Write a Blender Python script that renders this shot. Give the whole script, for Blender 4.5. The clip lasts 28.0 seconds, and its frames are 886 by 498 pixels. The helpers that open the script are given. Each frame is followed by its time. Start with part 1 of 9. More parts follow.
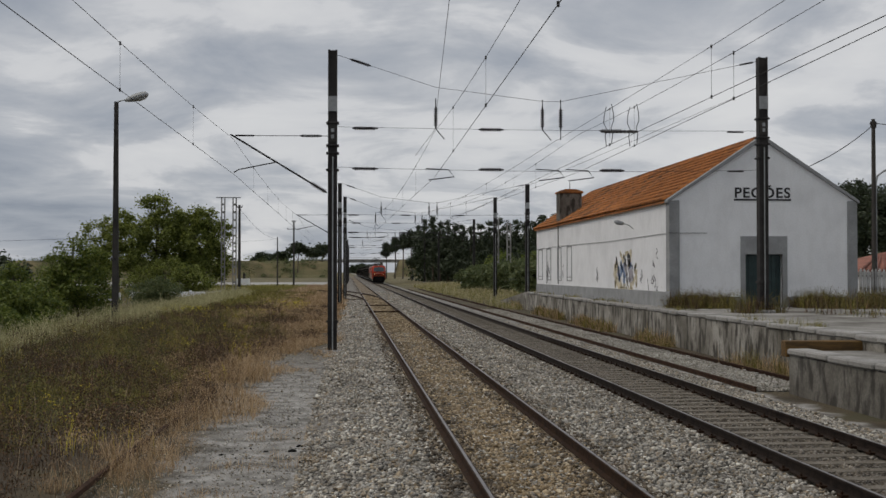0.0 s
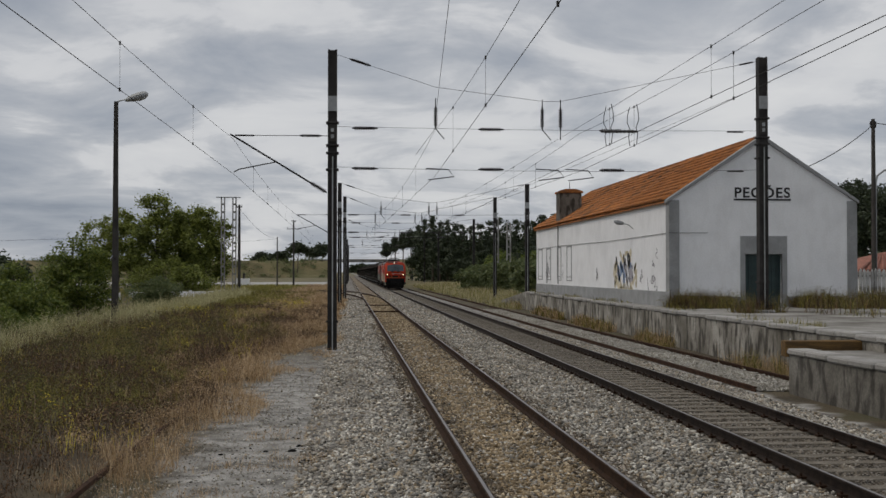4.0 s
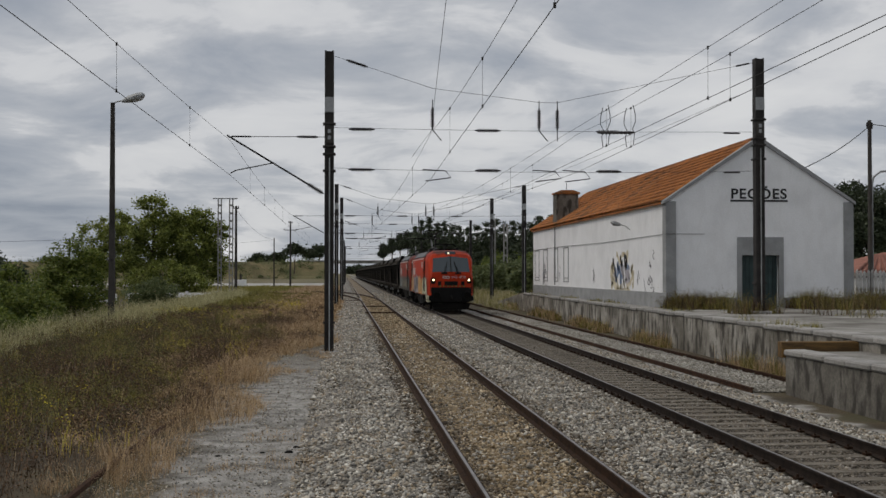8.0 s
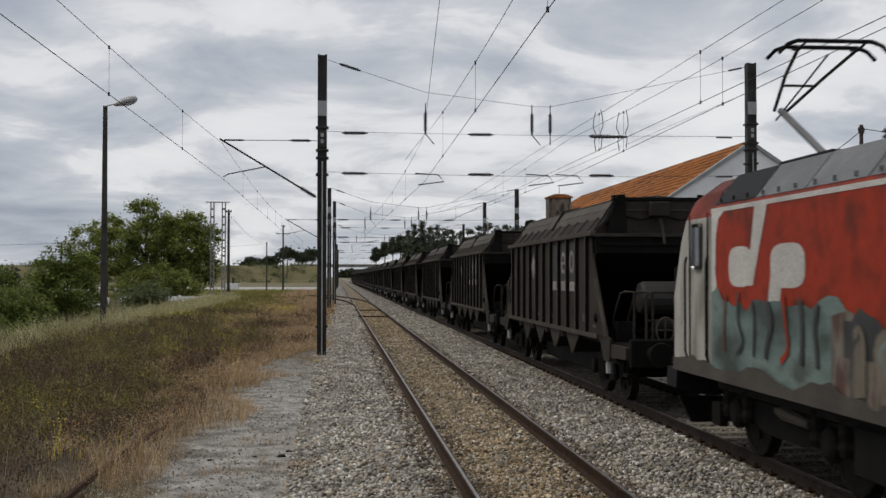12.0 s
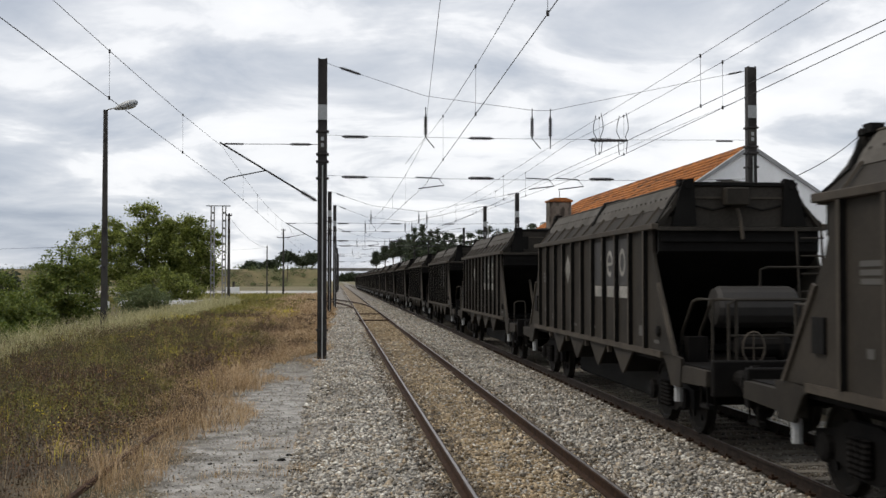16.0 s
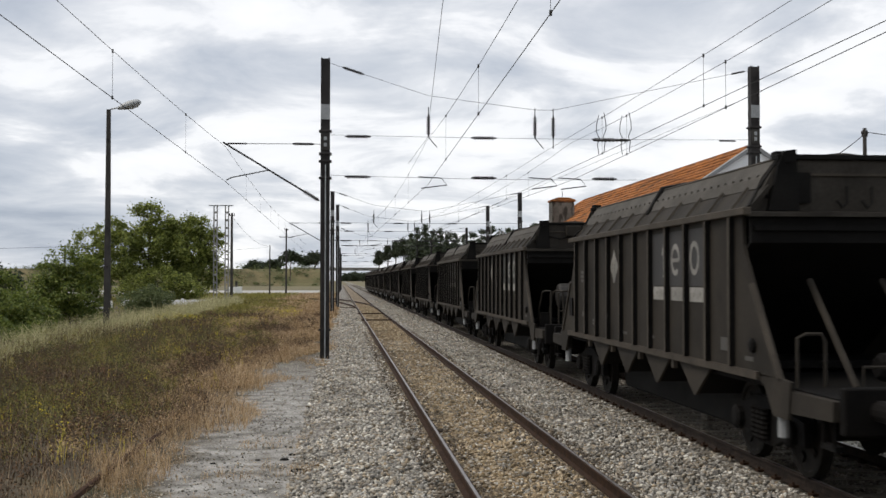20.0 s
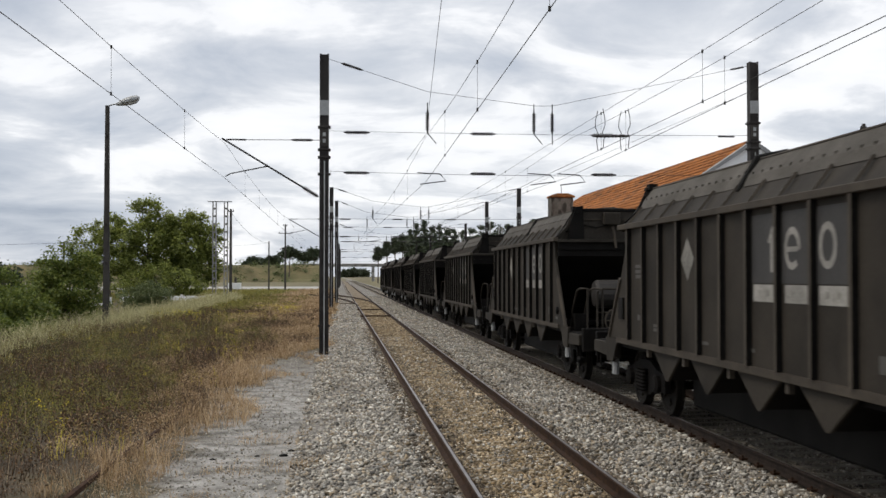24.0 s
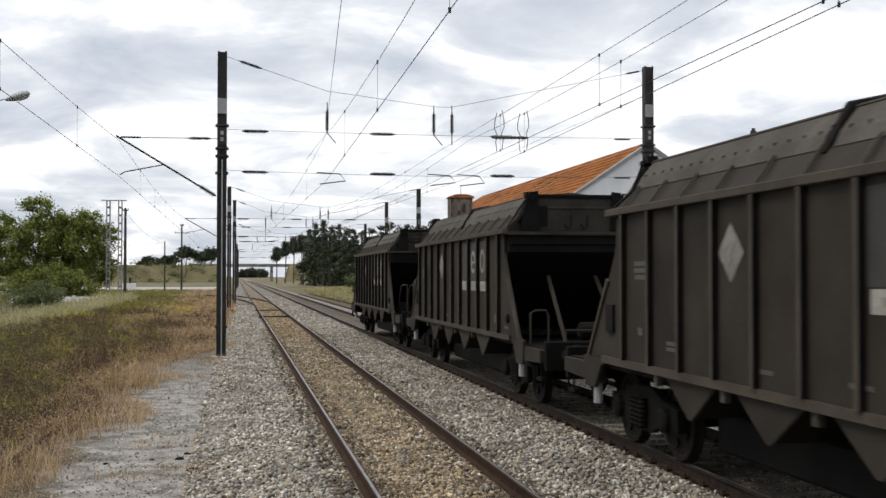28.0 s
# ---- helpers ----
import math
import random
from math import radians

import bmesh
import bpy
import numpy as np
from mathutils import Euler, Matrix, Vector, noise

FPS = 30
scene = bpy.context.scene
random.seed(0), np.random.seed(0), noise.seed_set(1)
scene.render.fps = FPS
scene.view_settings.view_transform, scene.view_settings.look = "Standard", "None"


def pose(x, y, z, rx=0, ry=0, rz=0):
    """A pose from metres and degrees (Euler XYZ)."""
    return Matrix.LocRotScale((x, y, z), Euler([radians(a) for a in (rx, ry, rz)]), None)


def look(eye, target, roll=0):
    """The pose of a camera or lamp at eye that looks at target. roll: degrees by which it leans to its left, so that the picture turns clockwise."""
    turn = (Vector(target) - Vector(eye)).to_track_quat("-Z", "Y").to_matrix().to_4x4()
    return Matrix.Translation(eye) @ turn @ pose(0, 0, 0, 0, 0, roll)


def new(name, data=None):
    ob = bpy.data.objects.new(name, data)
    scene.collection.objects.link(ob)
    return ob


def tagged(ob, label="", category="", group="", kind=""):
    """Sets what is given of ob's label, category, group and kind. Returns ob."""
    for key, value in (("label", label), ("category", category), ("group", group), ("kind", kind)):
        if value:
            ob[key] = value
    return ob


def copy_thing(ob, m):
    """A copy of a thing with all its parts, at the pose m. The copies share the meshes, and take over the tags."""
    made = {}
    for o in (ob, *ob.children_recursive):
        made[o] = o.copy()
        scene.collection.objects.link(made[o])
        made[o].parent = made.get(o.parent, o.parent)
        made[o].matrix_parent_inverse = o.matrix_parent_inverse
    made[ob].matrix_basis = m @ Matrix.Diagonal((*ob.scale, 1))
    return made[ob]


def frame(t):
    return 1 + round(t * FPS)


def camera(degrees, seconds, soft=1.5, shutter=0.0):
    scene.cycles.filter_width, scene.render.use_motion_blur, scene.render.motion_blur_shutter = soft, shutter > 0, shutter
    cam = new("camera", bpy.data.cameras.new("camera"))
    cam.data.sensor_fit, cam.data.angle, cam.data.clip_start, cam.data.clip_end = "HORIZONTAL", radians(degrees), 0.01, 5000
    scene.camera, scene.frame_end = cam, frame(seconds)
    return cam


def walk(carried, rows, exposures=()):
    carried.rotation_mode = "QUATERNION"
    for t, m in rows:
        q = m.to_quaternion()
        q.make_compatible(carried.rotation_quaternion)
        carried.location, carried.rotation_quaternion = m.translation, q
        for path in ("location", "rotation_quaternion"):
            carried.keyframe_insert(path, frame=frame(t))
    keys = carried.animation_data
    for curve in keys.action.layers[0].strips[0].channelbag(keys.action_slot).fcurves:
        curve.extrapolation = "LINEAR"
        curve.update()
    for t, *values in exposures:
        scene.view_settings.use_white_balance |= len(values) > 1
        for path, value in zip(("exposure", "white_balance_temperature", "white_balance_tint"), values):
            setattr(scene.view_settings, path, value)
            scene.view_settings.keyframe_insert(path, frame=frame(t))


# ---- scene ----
cam = camera(42.05, 28.0, 1.5, 0.12)
EYE = (0.0, 0.0, 2.45)
TURNS = [
    (0, 91.137, -0, -4.735), (1.5, 91.128, -0.004, -4.743), (3, 91.128, -0.004, -4.743), (3.5, 91.128, -0.004, -4.743),
    (5.5, 91.131, -0.005, -4.762), (6, 91.131, 0.006, -4.776), (6.5, 91.131, 0.008, -4.781), (7, 91.153, -0.045, -4.828),
    (7.5, 91.198, -0.04, -4.922), (8, 91.185, 0.006, -4.899), (8.5, 91.152, 0.0522, -4.863), (9, 91.207, 0.001, -4.862),
    (9.5, 91.258, -0.013, -4.852), (10, 91.264, -0.012, -4.855), (10.5, 91.199, 0.048, -4.838), (11, 91.217, -0.051, -4.987),
    (11.5, 91.305, -0.048, -5.214), (12, 91.379, -0.041, -5.258), (12.5, 91.435, -0.043, -5.281), (14.5, 91.558, 0.025, -5.277),
    (15, 91.557, -0.0582, -5.251), (15.5, 91.596, -0.0654, -5.252), (16, 91.562, -0.019, -5.243), (16.5, 91.549, -0.046, -5.204),
    (17, 91.546, -0.034, -5.186), (17.5, 91.55, -0.053, -5.152), (18, 91.543, -0.043, -5.161), (18.5, 91.482, 0.018, -5.143),
    (19, 91.51, -0.022, -5.111), (19.5, 91.526, 0.015, -5.094), (20, 91.547, -0.045, -5.106), (20.5, 91.553, -0.038, -5.115),
    (21, 91.546, -0.01, -5.074), (21.5, 91.525, 0.045, -5.043), (23.5, 91.378, 0.027, -5.103), (24, 91.346, -0.001, -5.151),
    (24.5, 91.326, -0.0852, -5.387), (25, 91.321, -0.123, -8.566), (25.5, 91.283, -0.039, -9.938), (26, 91.279, -0.011, -10.177),
    (26.5, 91.373, 0.0534, -10.169), (27, 91.449, 0.025, -10.136), (27.5, 91.452, -0.044, -10.192), (28, 91.364, -0.012, -10.135),
]
walk(cam, [(t, pose(*EYE, rx, ry, rz)) for t, rx, ry, rz in TURNS],
     [(0, -0.09), (10.4, -0.09), (12, 0.2), (12.5, 0.33), (15, 0.57), (17, 0.6), (24.5, 0.62), (28, 0.72)])

# ---- light: a broken overcast, bright behind the clouds ----
world = bpy.data.worlds.new("overcast_sky")
scene.world = world
world.use_nodes = True
wn, wl = world.node_tree.nodes, world.node_tree.links
wn.clear()


def wnode(kind, **props):
    n = wn.new(kind)
    for k, v in props.items():
        n.inputs[k].default_value = v
    return n


SUN_ELEV, SUN_AZ = radians(54), radians(-95)
sky = wn.new("ShaderNodeTexSky")
sky.sky_type = "NISHITA"
sky.sun_disc = False
sky.sun_elevation, sky.sun_rotation = SUN_ELEV, SUN_AZ
coord = wn.new("ShaderNodeTexCoord")
sep = wn.new("ShaderNodeSeparateXYZ")
wl.new(coord.outputs["Generated"], sep.inputs[0])


def wmath(op, a, b=None, clamp=False):
    n = wn.new("ShaderNodeMath")
    n.operation, n.use_clamp = op, clamp
    for i, v in enumerate((a, b)):
        if v is None:
            continue
        if isinstance(v, (int, float)):
            n.inputs[i].default_value = v
        else:
            wl.new(v, n.inputs[i])
    return n.outputs[0]


# the cloud layer lies on a high plane, so it flattens towards the horizon
up = wmath("ADD", wmath("MAXIMUM", sep.outputs[2], 0.0), 0.17)
comb = wn.new("ShaderNodeCombineXYZ")
wl.new(wmath("DIVIDE", sep.outputs[0], up), comb.inputs[0])
wl.new(wmath("DIVIDE", sep.outputs[1], up), comb.inputs[1])
comb.inputs[2].default_value = 3.7


def wnoise(scale, detail, rough, shift, twist=0.25):
    m = wn.new("ShaderNodeMapping")
    m.inputs["Location"].default_value = shift
    wl.new(comb.outputs[0], m.inputs[0])
    n = wnode("ShaderNodeTexNoise", Scale=scale, Detail=detail, Roughness=rough, Distortion=twist)
    wl.new(m.outputs[0], n.inputs["Vector"])
    return n.outputs[0]


def wramp(fac, stops):
    r = wn.new("ShaderNodeValToRGB")
    wl.new(fac, r.inputs[0])
    els = r.color_ramp.elements
    els[0].position, els[0].color = stops[0][0], (*stops[0][1], 1)
    els[1].position, els[1].color = stops[-1][0], (*stops[-1][1], 1)
    for pos, col in stops[1:-1]:
        els.new(pos).color = (*col, 1)
    return r.outputs[0]


# broad banks, billows with crisp tops, and a fine ragged edge
big = wnoise(0.75, 2, 0.5, (7.3, 2.6, 0))
billow = wnoise(1.9, 9, 0.57, (4.8, 2.42, 1), 0.4)
mix_n = wmath("ADD", wmath("MULTIPLY", big, 0.5), wmath("MULTIPLY", billow, 0.5))
clouds = wramp(mix_n, [(0.36, (0.36, 0.405, 0.485)), (0.44, (0.49, 0.53, 0.60)), (0.49, (0.60, 0.63, 0.685)), (0.525, (0.72, 0.74, 0.78)), (0.55, (0.86, 0.87, 0.895)), (0.63, (0.95, 0.955, 0.965))])
skymix = wn.new("ShaderNodeMix")
skymix.data_type = "RGBA"
skys = wn.new("ShaderNodeVectorMath")
skys.operation = "SCALE"
skys.inputs["Scale"].default_value = 0.10
wl.new(sky.outputs[0], skys.inputs[0])
skymix.inputs[0].default_value = 0.94
wl.new(skys.outputs[0], skymix.inputs[6])
wl.new(clouds, skymix.inputs[7])
bg = wnode("ShaderNodeBackground", Strength=0.75)
wl.new(skymix.outputs[2], bg.inputs[0])
wo = wn.new("ShaderNodeOutputWorld")
wl.new(bg.outputs[0], wo.inputs[0])

sun = new("sun", bpy.data.lights.new("sun", "SUN"))
sun.data.energy, sun.data.angle, sun.data.color = 1.2, radians(25), (1.0, 0.92, 0.82)
sun.matrix_basis = look((-42, -4, 58), (0, 0, 0))

# ---- materials ----
def nodes_of(m):
    m.use_nodes = True
    nt = m.node_tree
    return nt, nt.nodes, nt.links, nt.nodes["Principled BSDF"]


def mat(name, cols, scale=4.0, rough=0.8, metal=0.0, bump=0.3, grain=40.0, stain=0.25, detail=5, rand=0.12,
        space="Object", stretch=(1, 1, 1), island=False):
    """A surface whose colour wanders between cols at one scale, with finer grain, stains and relief."""
    m = bpy.data.materials.new(name)
    nt, N, L, b = nodes_of(m)
    tc = N.new("ShaderNodeTexCoord")
    mp = N.new("ShaderNodeMapping")
    mp.inputs["Scale"].default_value = stretch
    if space == "World":
        geo = N.new("ShaderNodeNewGeometry")
        L.new(geo.outputs["Position"], mp.inputs[0])
    else:
        L.new(tc.outputs["Object"], mp.inputs[0])
    n1 = N.new("ShaderNodeTexNoise")
    n1.inputs["Scale"].default_value, n1.inputs["Detail"].default_value = scale, detail
    n2 = N.new("ShaderNodeTexNoise")
    n2.inputs["Scale"].default_value, n2.inputs["Detail"].default_value = grain, 3
    for n in (n1, n2):
        L.new(mp.outputs[0], n.inputs["Vector"])
    r = N.new("ShaderNodeValToRGB")
    L.new(n1.outputs[0], r.inputs[0])
    e = r.color_ramp.elements
    e[0].position, e[1].position = 0.32, 0.68
    e[0].color, e[1].color = (*cols[0], 1), (*cols[-1], 1)
    for i, c in enumerate(cols[1:-1]):
        x = e.new(0.32 + 0.36 * (i + 1) / (len(cols) - 1))
        x.color = (*c, 1)
    # fine grain and a per-object or per-island shift
    v = N.new("ShaderNodeMapRange")
    v.inputs["To Min"].default_value, v.inputs["To Max"].default_value = 1 - stain, 1 + stain
    v.inputs["From Min"].default_value, v.inputs["From Max"].default_value = 0.3, 0.7
    L.new(n2.outputs[0], v.inputs["Value"])
    if island:
        g = N.new("ShaderNodeNewGeometry")
        rnd = g.outputs["Random Per Island"]
    else:
        oi = N.new("ShaderNodeObjectInfo")
        rnd = oi.outputs["Random"]
    v2 = N.new("ShaderNodeMapRange")
    v2.inputs["To Min"].default_value, v2.inputs["To Max"].default_value = 1 - rand, 1 + rand
    L.new(rnd, v2.inputs["Value"])
    mul = N.new("ShaderNodeMath")
    mul.operation = "MULTIPLY"
    L.new(v.outputs[0], mul.inputs[0])
    L.new(v2.outputs[0], mul.inputs[1])
    sc = N.new("ShaderNodeVectorMath")
    sc.operation = "SCALE"
    L.new(r.outputs[0], sc.inputs[0])
    L.new(mul.outputs[0], sc.inputs["Scale"])
    L.new(sc.outputs[0], b.inputs["Base Color"])
    b.inputs["Roughness"].default_value, b.inputs["Metallic"].default_value = rough, metal
    if bump:
        bp = N.new("ShaderNodeBump")
        bp.inputs["Strength"].default_value, bp.inputs["Distance"].default_value = bump, 0.02
        L.new(n2.outputs[0], bp.inputs["Height"])
        L.new(bp.outputs[0], b.inputs["Normal"])
    return m


def plain(name, col, rough=0.5, metal=0.0, emit=0.0):
    m = bpy.data.materials.new(name)
    nt, N, L, b = nodes_of(m)
    b.inputs["Base Color"].default_value = (*col, 1)
    b.inputs["Roughness"].default_value, b.inputs["Metallic"].default_value = rough, metal
    if emit:
        b.inputs["Emission Color"].default_value, b.inputs["Emission Strength"].default_value = (*col, 1), emit
    return m


def two_sided_leaf(name, cols, trans=0.25):
    """Leaf or grass blade: tint varies from piece to piece."""
    m = bpy.data.materials.new(name)
    nt, N, L, b = nodes_of(m)
    g = N.new("ShaderNodeNewGeometry")
    r = N.new("ShaderNodeValToRGB")
    L.new(g.outputs["Random Per Island"], r.inputs[0])
    e = r.color_ramp.elements
    e[0].position, e[1].position = 0.0, 1.0
    e[0].color, e[1].color = (*cols[0], 1), (*cols[-1], 1)
    for i, c in enumerate(cols[1:-1]):
        x = e.new((i + 1) / (len(cols) - 1))
        x.color = (*c, 1)
    L.new(r.outputs[0], b.inputs["Base Color"])
    b.inputs["Roughness"].default_value = 0.65
    t = N.new("ShaderNodeBsdfTranslucent")
    L.new(r.outputs[0], t.inputs[0])
    mx = N.new("ShaderNodeMixShader")
    mx.inputs[0].default_value = trans
    L.new(b.outputs[0], mx.inputs[1])
    L.new(t.outputs[0], mx.inputs[2])
    L.new(mx.outputs[0], N["Material Output"].inputs[0])
    return m


def stone_mat(name, cols, cell=18.0, bump=0.9, brown=None):
    """Crushed stone: cells of differing grey, with deep joints between them."""
    m = bpy.data.materials.new(name)
    nt, N, L, b = nodes_of(m)
    g = N.new("ShaderNodeNewGeometry")
    vo = N.new("ShaderNodeTexVoronoi")
    vo.inputs["Scale"].default_value = cell
    L.new(g.outputs["Position"], vo.inputs["Vector"])
    sp = N.new("ShaderNodeSeparateColor")
    L.new(vo.outputs["Color"], sp.inputs[0])
    r = N.new("ShaderNodeValToRGB")
    L.new(sp.outputs[0], r.inputs[0])
    e = r.color_ramp.elements
    e[0].position, e[1].position = 0, 1
    e[0].color, e[1].color = (*cols[0], 1), (*cols[-1], 1)
    for i, c in enumerate(cols[1:-1]):
        x = e.new((i + 1) / (len(cols) - 1))
        x.color = (*c, 1)
    no = N.new("ShaderNodeTexNoise")
    no.inputs["Scale"].default_value, no.inputs["Detail"].default_value = 0.9, 6
    L.new(g.outputs["Position"], no.inputs["Vector"])
    mr = N.new("ShaderNodeMapRange")
    mr.inputs["From Min"].default_value, mr.inputs["From Max"].default_value = 0.35, 0.65
    mr.inputs["To Min"].default_value, mr.inputs["To Max"].default_value = 0.75, 1.15
    L.new(no.outputs[0], mr.inputs["Value"])
    sc = N.new("ShaderNodeVectorMath")
    sc.operation = "SCALE"
    L.new(r.outputs[0], sc.inputs[0])
    L.new(mr.outputs[0], sc.inputs["Scale"])
    L.new(sc.outputs[0], b.inputs["Base Color"])
    b.inputs["Roughness"].default_value = 0.9
    bp = N.new("ShaderNodeBump")
    bp.inputs["Strength"].default_value, bp.inputs["Distance"].default_value = bump, 0.03
    bp.invert = True
    L.new(vo.outputs["Distance"], bp.inputs["Height"])
    L.new(bp.outputs[0], b.inputs["Normal"])
    return m


def seen_glass(name, tint=(0.03, 0.04, 0.045)):
    m = bpy.data.materials.new(name)
    nt, N, L, b = nodes_of(m)
    b.inputs["Base Color"].default_value = (*tint, 1)
    b.inputs["Roughness"].default_value = 0.05
    b.inputs["Specular IOR Level"].default_value = 0.9
    return m


M = {}
M["ballast"] = stone_mat("grey_ballast", [(0.05, 0.043, 0.034), (0.16, 0.147, 0.126), (0.30, 0.283, 0.252), (0.10, 0.083, 0.062)], 20.0)
M["ballast_tan"] = stone_mat("rust_dusted_ballast", [(0.06, 0.045, 0.027), (0.19, 0.142, 0.09), (0.29, 0.232, 0.155), (0.11, 0.08, 0.048)], 20.0)
M["rail_side"] = mat("rusty_rail_web", [(0.020, 0.0105, 0.006), (0.055, 0.028, 0.014)], 6, 0.8, 0.2, 0.2)
M["ballast_dark"] = stone_mat("dark_brown_ballast", [(0.06, 0.05, 0.038), (0.15, 0.128, 0.10), (0.22, 0.19, 0.15), (0.10, 0.083, 0.06)], 22.0)
M["rail_dark"] = mat("grease_darkened_rail_web", [(0.014, 0.010, 0.008), (0.034, 0.024, 0.018)], 6, 0.8, 0.2, 0.2)
M["rail_top"] = mat("polished_rail_head", [(0.20, 0.18, 0.165), (0.31, 0.29, 0.27)], 3, 0.38, 0.85, 0.05)
M["rail_old"] = mat("rusted_siding_rail", [(0.0300, 0.0168, 0.0108), (0.0720, 0.0390, 0.0240)], 5, 0.9, 0.1, 0.3)
M["sleeper"] = mat("weathered_sleeper", [(0.12, 0.103, 0.08), (0.235, 0.21, 0.172)], 3, 0.9, 0, 0.5, 60, 0.3, stretch=(1, 4, 4))
M["concrete"] = mat("stained_concrete", [(0.14, 0.135, 0.125), (0.30, 0.29, 0.27), (0.38, 0.37, 0.345)], 1.1, 0.9, 0, 0.4, 25, 0.25)
M["slab"] = mat("pale_coping_stone", [(0.21, 0.20, 0.182), (0.35, 0.34, 0.32)], 1.3, 0.9, 0, 0.3, 30, 0.2)
M["white"] = mat("weathered_white_render", [(0.66, 0.66, 0.655), (0.79, 0.79, 0.785), (0.83, 0.83, 0.825)], 0.7, 0.85, 0, 0.12, 18, 0.03, rand=0.02)
M["grey_paint"] = mat("grey_painted_trim", [(0.22, 0.225, 0.225), (0.31, 0.315, 0.315)], 1.5, 0.85, 0, 0.2, 30, 0.12, rand=0.03)
M["tile"] = mat("lichened_clay_tile", [(0.085, 0.042, 0.014), (0.35, 0.120, 0.022), (0.20, 0.080, 0.024)], 0.5, 0.85, 0, 0.3, 9, 0.35, rand=0.3)
M["tile_bulk"] = mat("lichened_clay_tile_bulk", [(0.085, 0.042, 0.014), (0.35, 0.120, 0.022), (0.20, 0.080, 0.024)], 0.5, 0.85, 0, 0.3, 9, 0.35, rand=0.3, island=True)
M["tile_red"] = mat("plain_red_clay_tile", [(0.16, 0.062, 0.04), (0.27, 0.11, 0.075)], 1.5, 0.9, 0, 0.2, 9, 0.25, rand=0.2)
M["fence_grey"] = mat("peeling_white_paling", [(0.12, 0.115, 0.10), (0.34, 0.335, 0.32), (0.45, 0.445, 0.43)], 2.2, 0.9, 0, 0.2, 20, 0.25, rand=0.35)
M["door_green"] = mat("dark_green_door_paint", [(0.012, 0.028, 0.028), (0.022, 0.045, 0.044)], 3, 0.6, 0, 0.15)
M["black_paint"] = plain("black_sign_paint", (0.015, 0.015, 0.016), 0.7)
M["steel_pole"] = mat("weathered_steel_pole", [(0.022, 0.020, 0.019), (0.05, 0.045, 0.042)], 2, 0.7, 0.5, 0.2)
M["galv"] = mat("galvanised_plate", [(0.27, 0.28, 0.28), (0.38, 0.39, 0.39)], 3, 0.6, 0.4, 0.1)
M["concrete_pole"] = mat("dark_weathered_post", [(0.026, 0.023, 0.020), (0.058, 0.053, 0.047)], 1.2, 0.9, 0, 0.3)
M["wire"] = plain("dark_copper_wire", (0.028, 0.027, 0.026), 0.9, 0.0)
M["insul"] = plain("brown_glazed_insulator", (0.018, 0.014, 0.014), 0.35)
M["wagon"] = mat("coal_dusted_grey_brown_paint", [(0.0185, 0.0160, 0.0126), (0.0290, 0.0248, 0.0196), (0.0365, 0.0310, 0.0242)], 1.1, 0.75, 0, 0.12, 22, 0.12, rand=0.10)
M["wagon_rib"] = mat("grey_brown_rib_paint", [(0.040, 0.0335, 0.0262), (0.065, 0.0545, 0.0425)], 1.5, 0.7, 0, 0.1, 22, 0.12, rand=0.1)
M["wagon_roof"] = mat("dusty_wagon_roof", [(0.055, 0.050, 0.0425), (0.095, 0.087, 0.076)], 1.3, 0.8, 0, 0.15, 20, 0.15, rand=0.1)
M["wagon_end"] = mat("grey_brown_end_paint", [(0.026, 0.0228, 0.0186), (0.048, 0.042, 0.0345)], 1.5, 0.8, 0, 0.15, 20, 0.2, rand=0.1)
M["tank"] = mat("sooty_tank_paint", [(0.011, 0.0095, 0.0078), (0.021, 0.018, 0.0148)], 1.5, 0.7, 0, 0.1, 20, 0.2, rand=0.1)
# near-black steel; also carries painted shade of recesses and underfloor gaps
M["wagon_dark"] = mat("coal_black_steel_and_shade", [(0.0045, 0.0041, 0.0037), (0.0105, 0.0097, 0.0086)], 2, 0.8, 0.2, 0.2)
# greasy underframe and dusty wheels, with under-train shade put into the near-black tone
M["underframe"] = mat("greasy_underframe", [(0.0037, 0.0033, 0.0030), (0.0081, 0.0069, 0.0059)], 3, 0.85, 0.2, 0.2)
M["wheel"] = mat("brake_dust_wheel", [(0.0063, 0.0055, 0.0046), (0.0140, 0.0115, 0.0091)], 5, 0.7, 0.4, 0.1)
M["mark_white"] = mat("dirty_white_marking", [(0.1728, 0.1656, 0.1476), (0.2736, 0.2628, 0.2376)], 3, 0.7, 0, 0.05)
M["mark_panel"] = mat("dark_blue_grey_panel", [(0.0215, 0.0203, 0.0190), (0.0305, 0.0288, 0.0268)], 3, 0.7, 0, 0.05)
M["mark_grey"] = mat("grimy_grey_marking", [(0.13, 0.125, 0.108), (0.22, 0.21, 0.185)], 3, 0.7, 0, 0.05)
M["brown_fill"] = plain("dull_grey_bar", (0.055, 0.052, 0.046), 0.7)
M["red"] = mat("sun_faded_red_paint", [(0.37, 0.030, 0.008), (0.46, 0.041, 0.010)], 1.2, 0.6, 0, 0.05, 9, 0.08, rand=0.03)
M["red_dirty"] = mat("grimy_red_paint", [(0.0935, 0.0221, 0.0119), (0.2975, 0.0306, 0.0110), (0.2040, 0.0298, 0.0136)], 1.3, 0.6, 0, 0.08, 7, 0.15, rand=0.03)
M["loco_white"] = mat("dirty_white_paint", [(0.42, 0.40, 0.37), (0.56, 0.54, 0.50)], 1.4, 0.5, 0, 0.05)
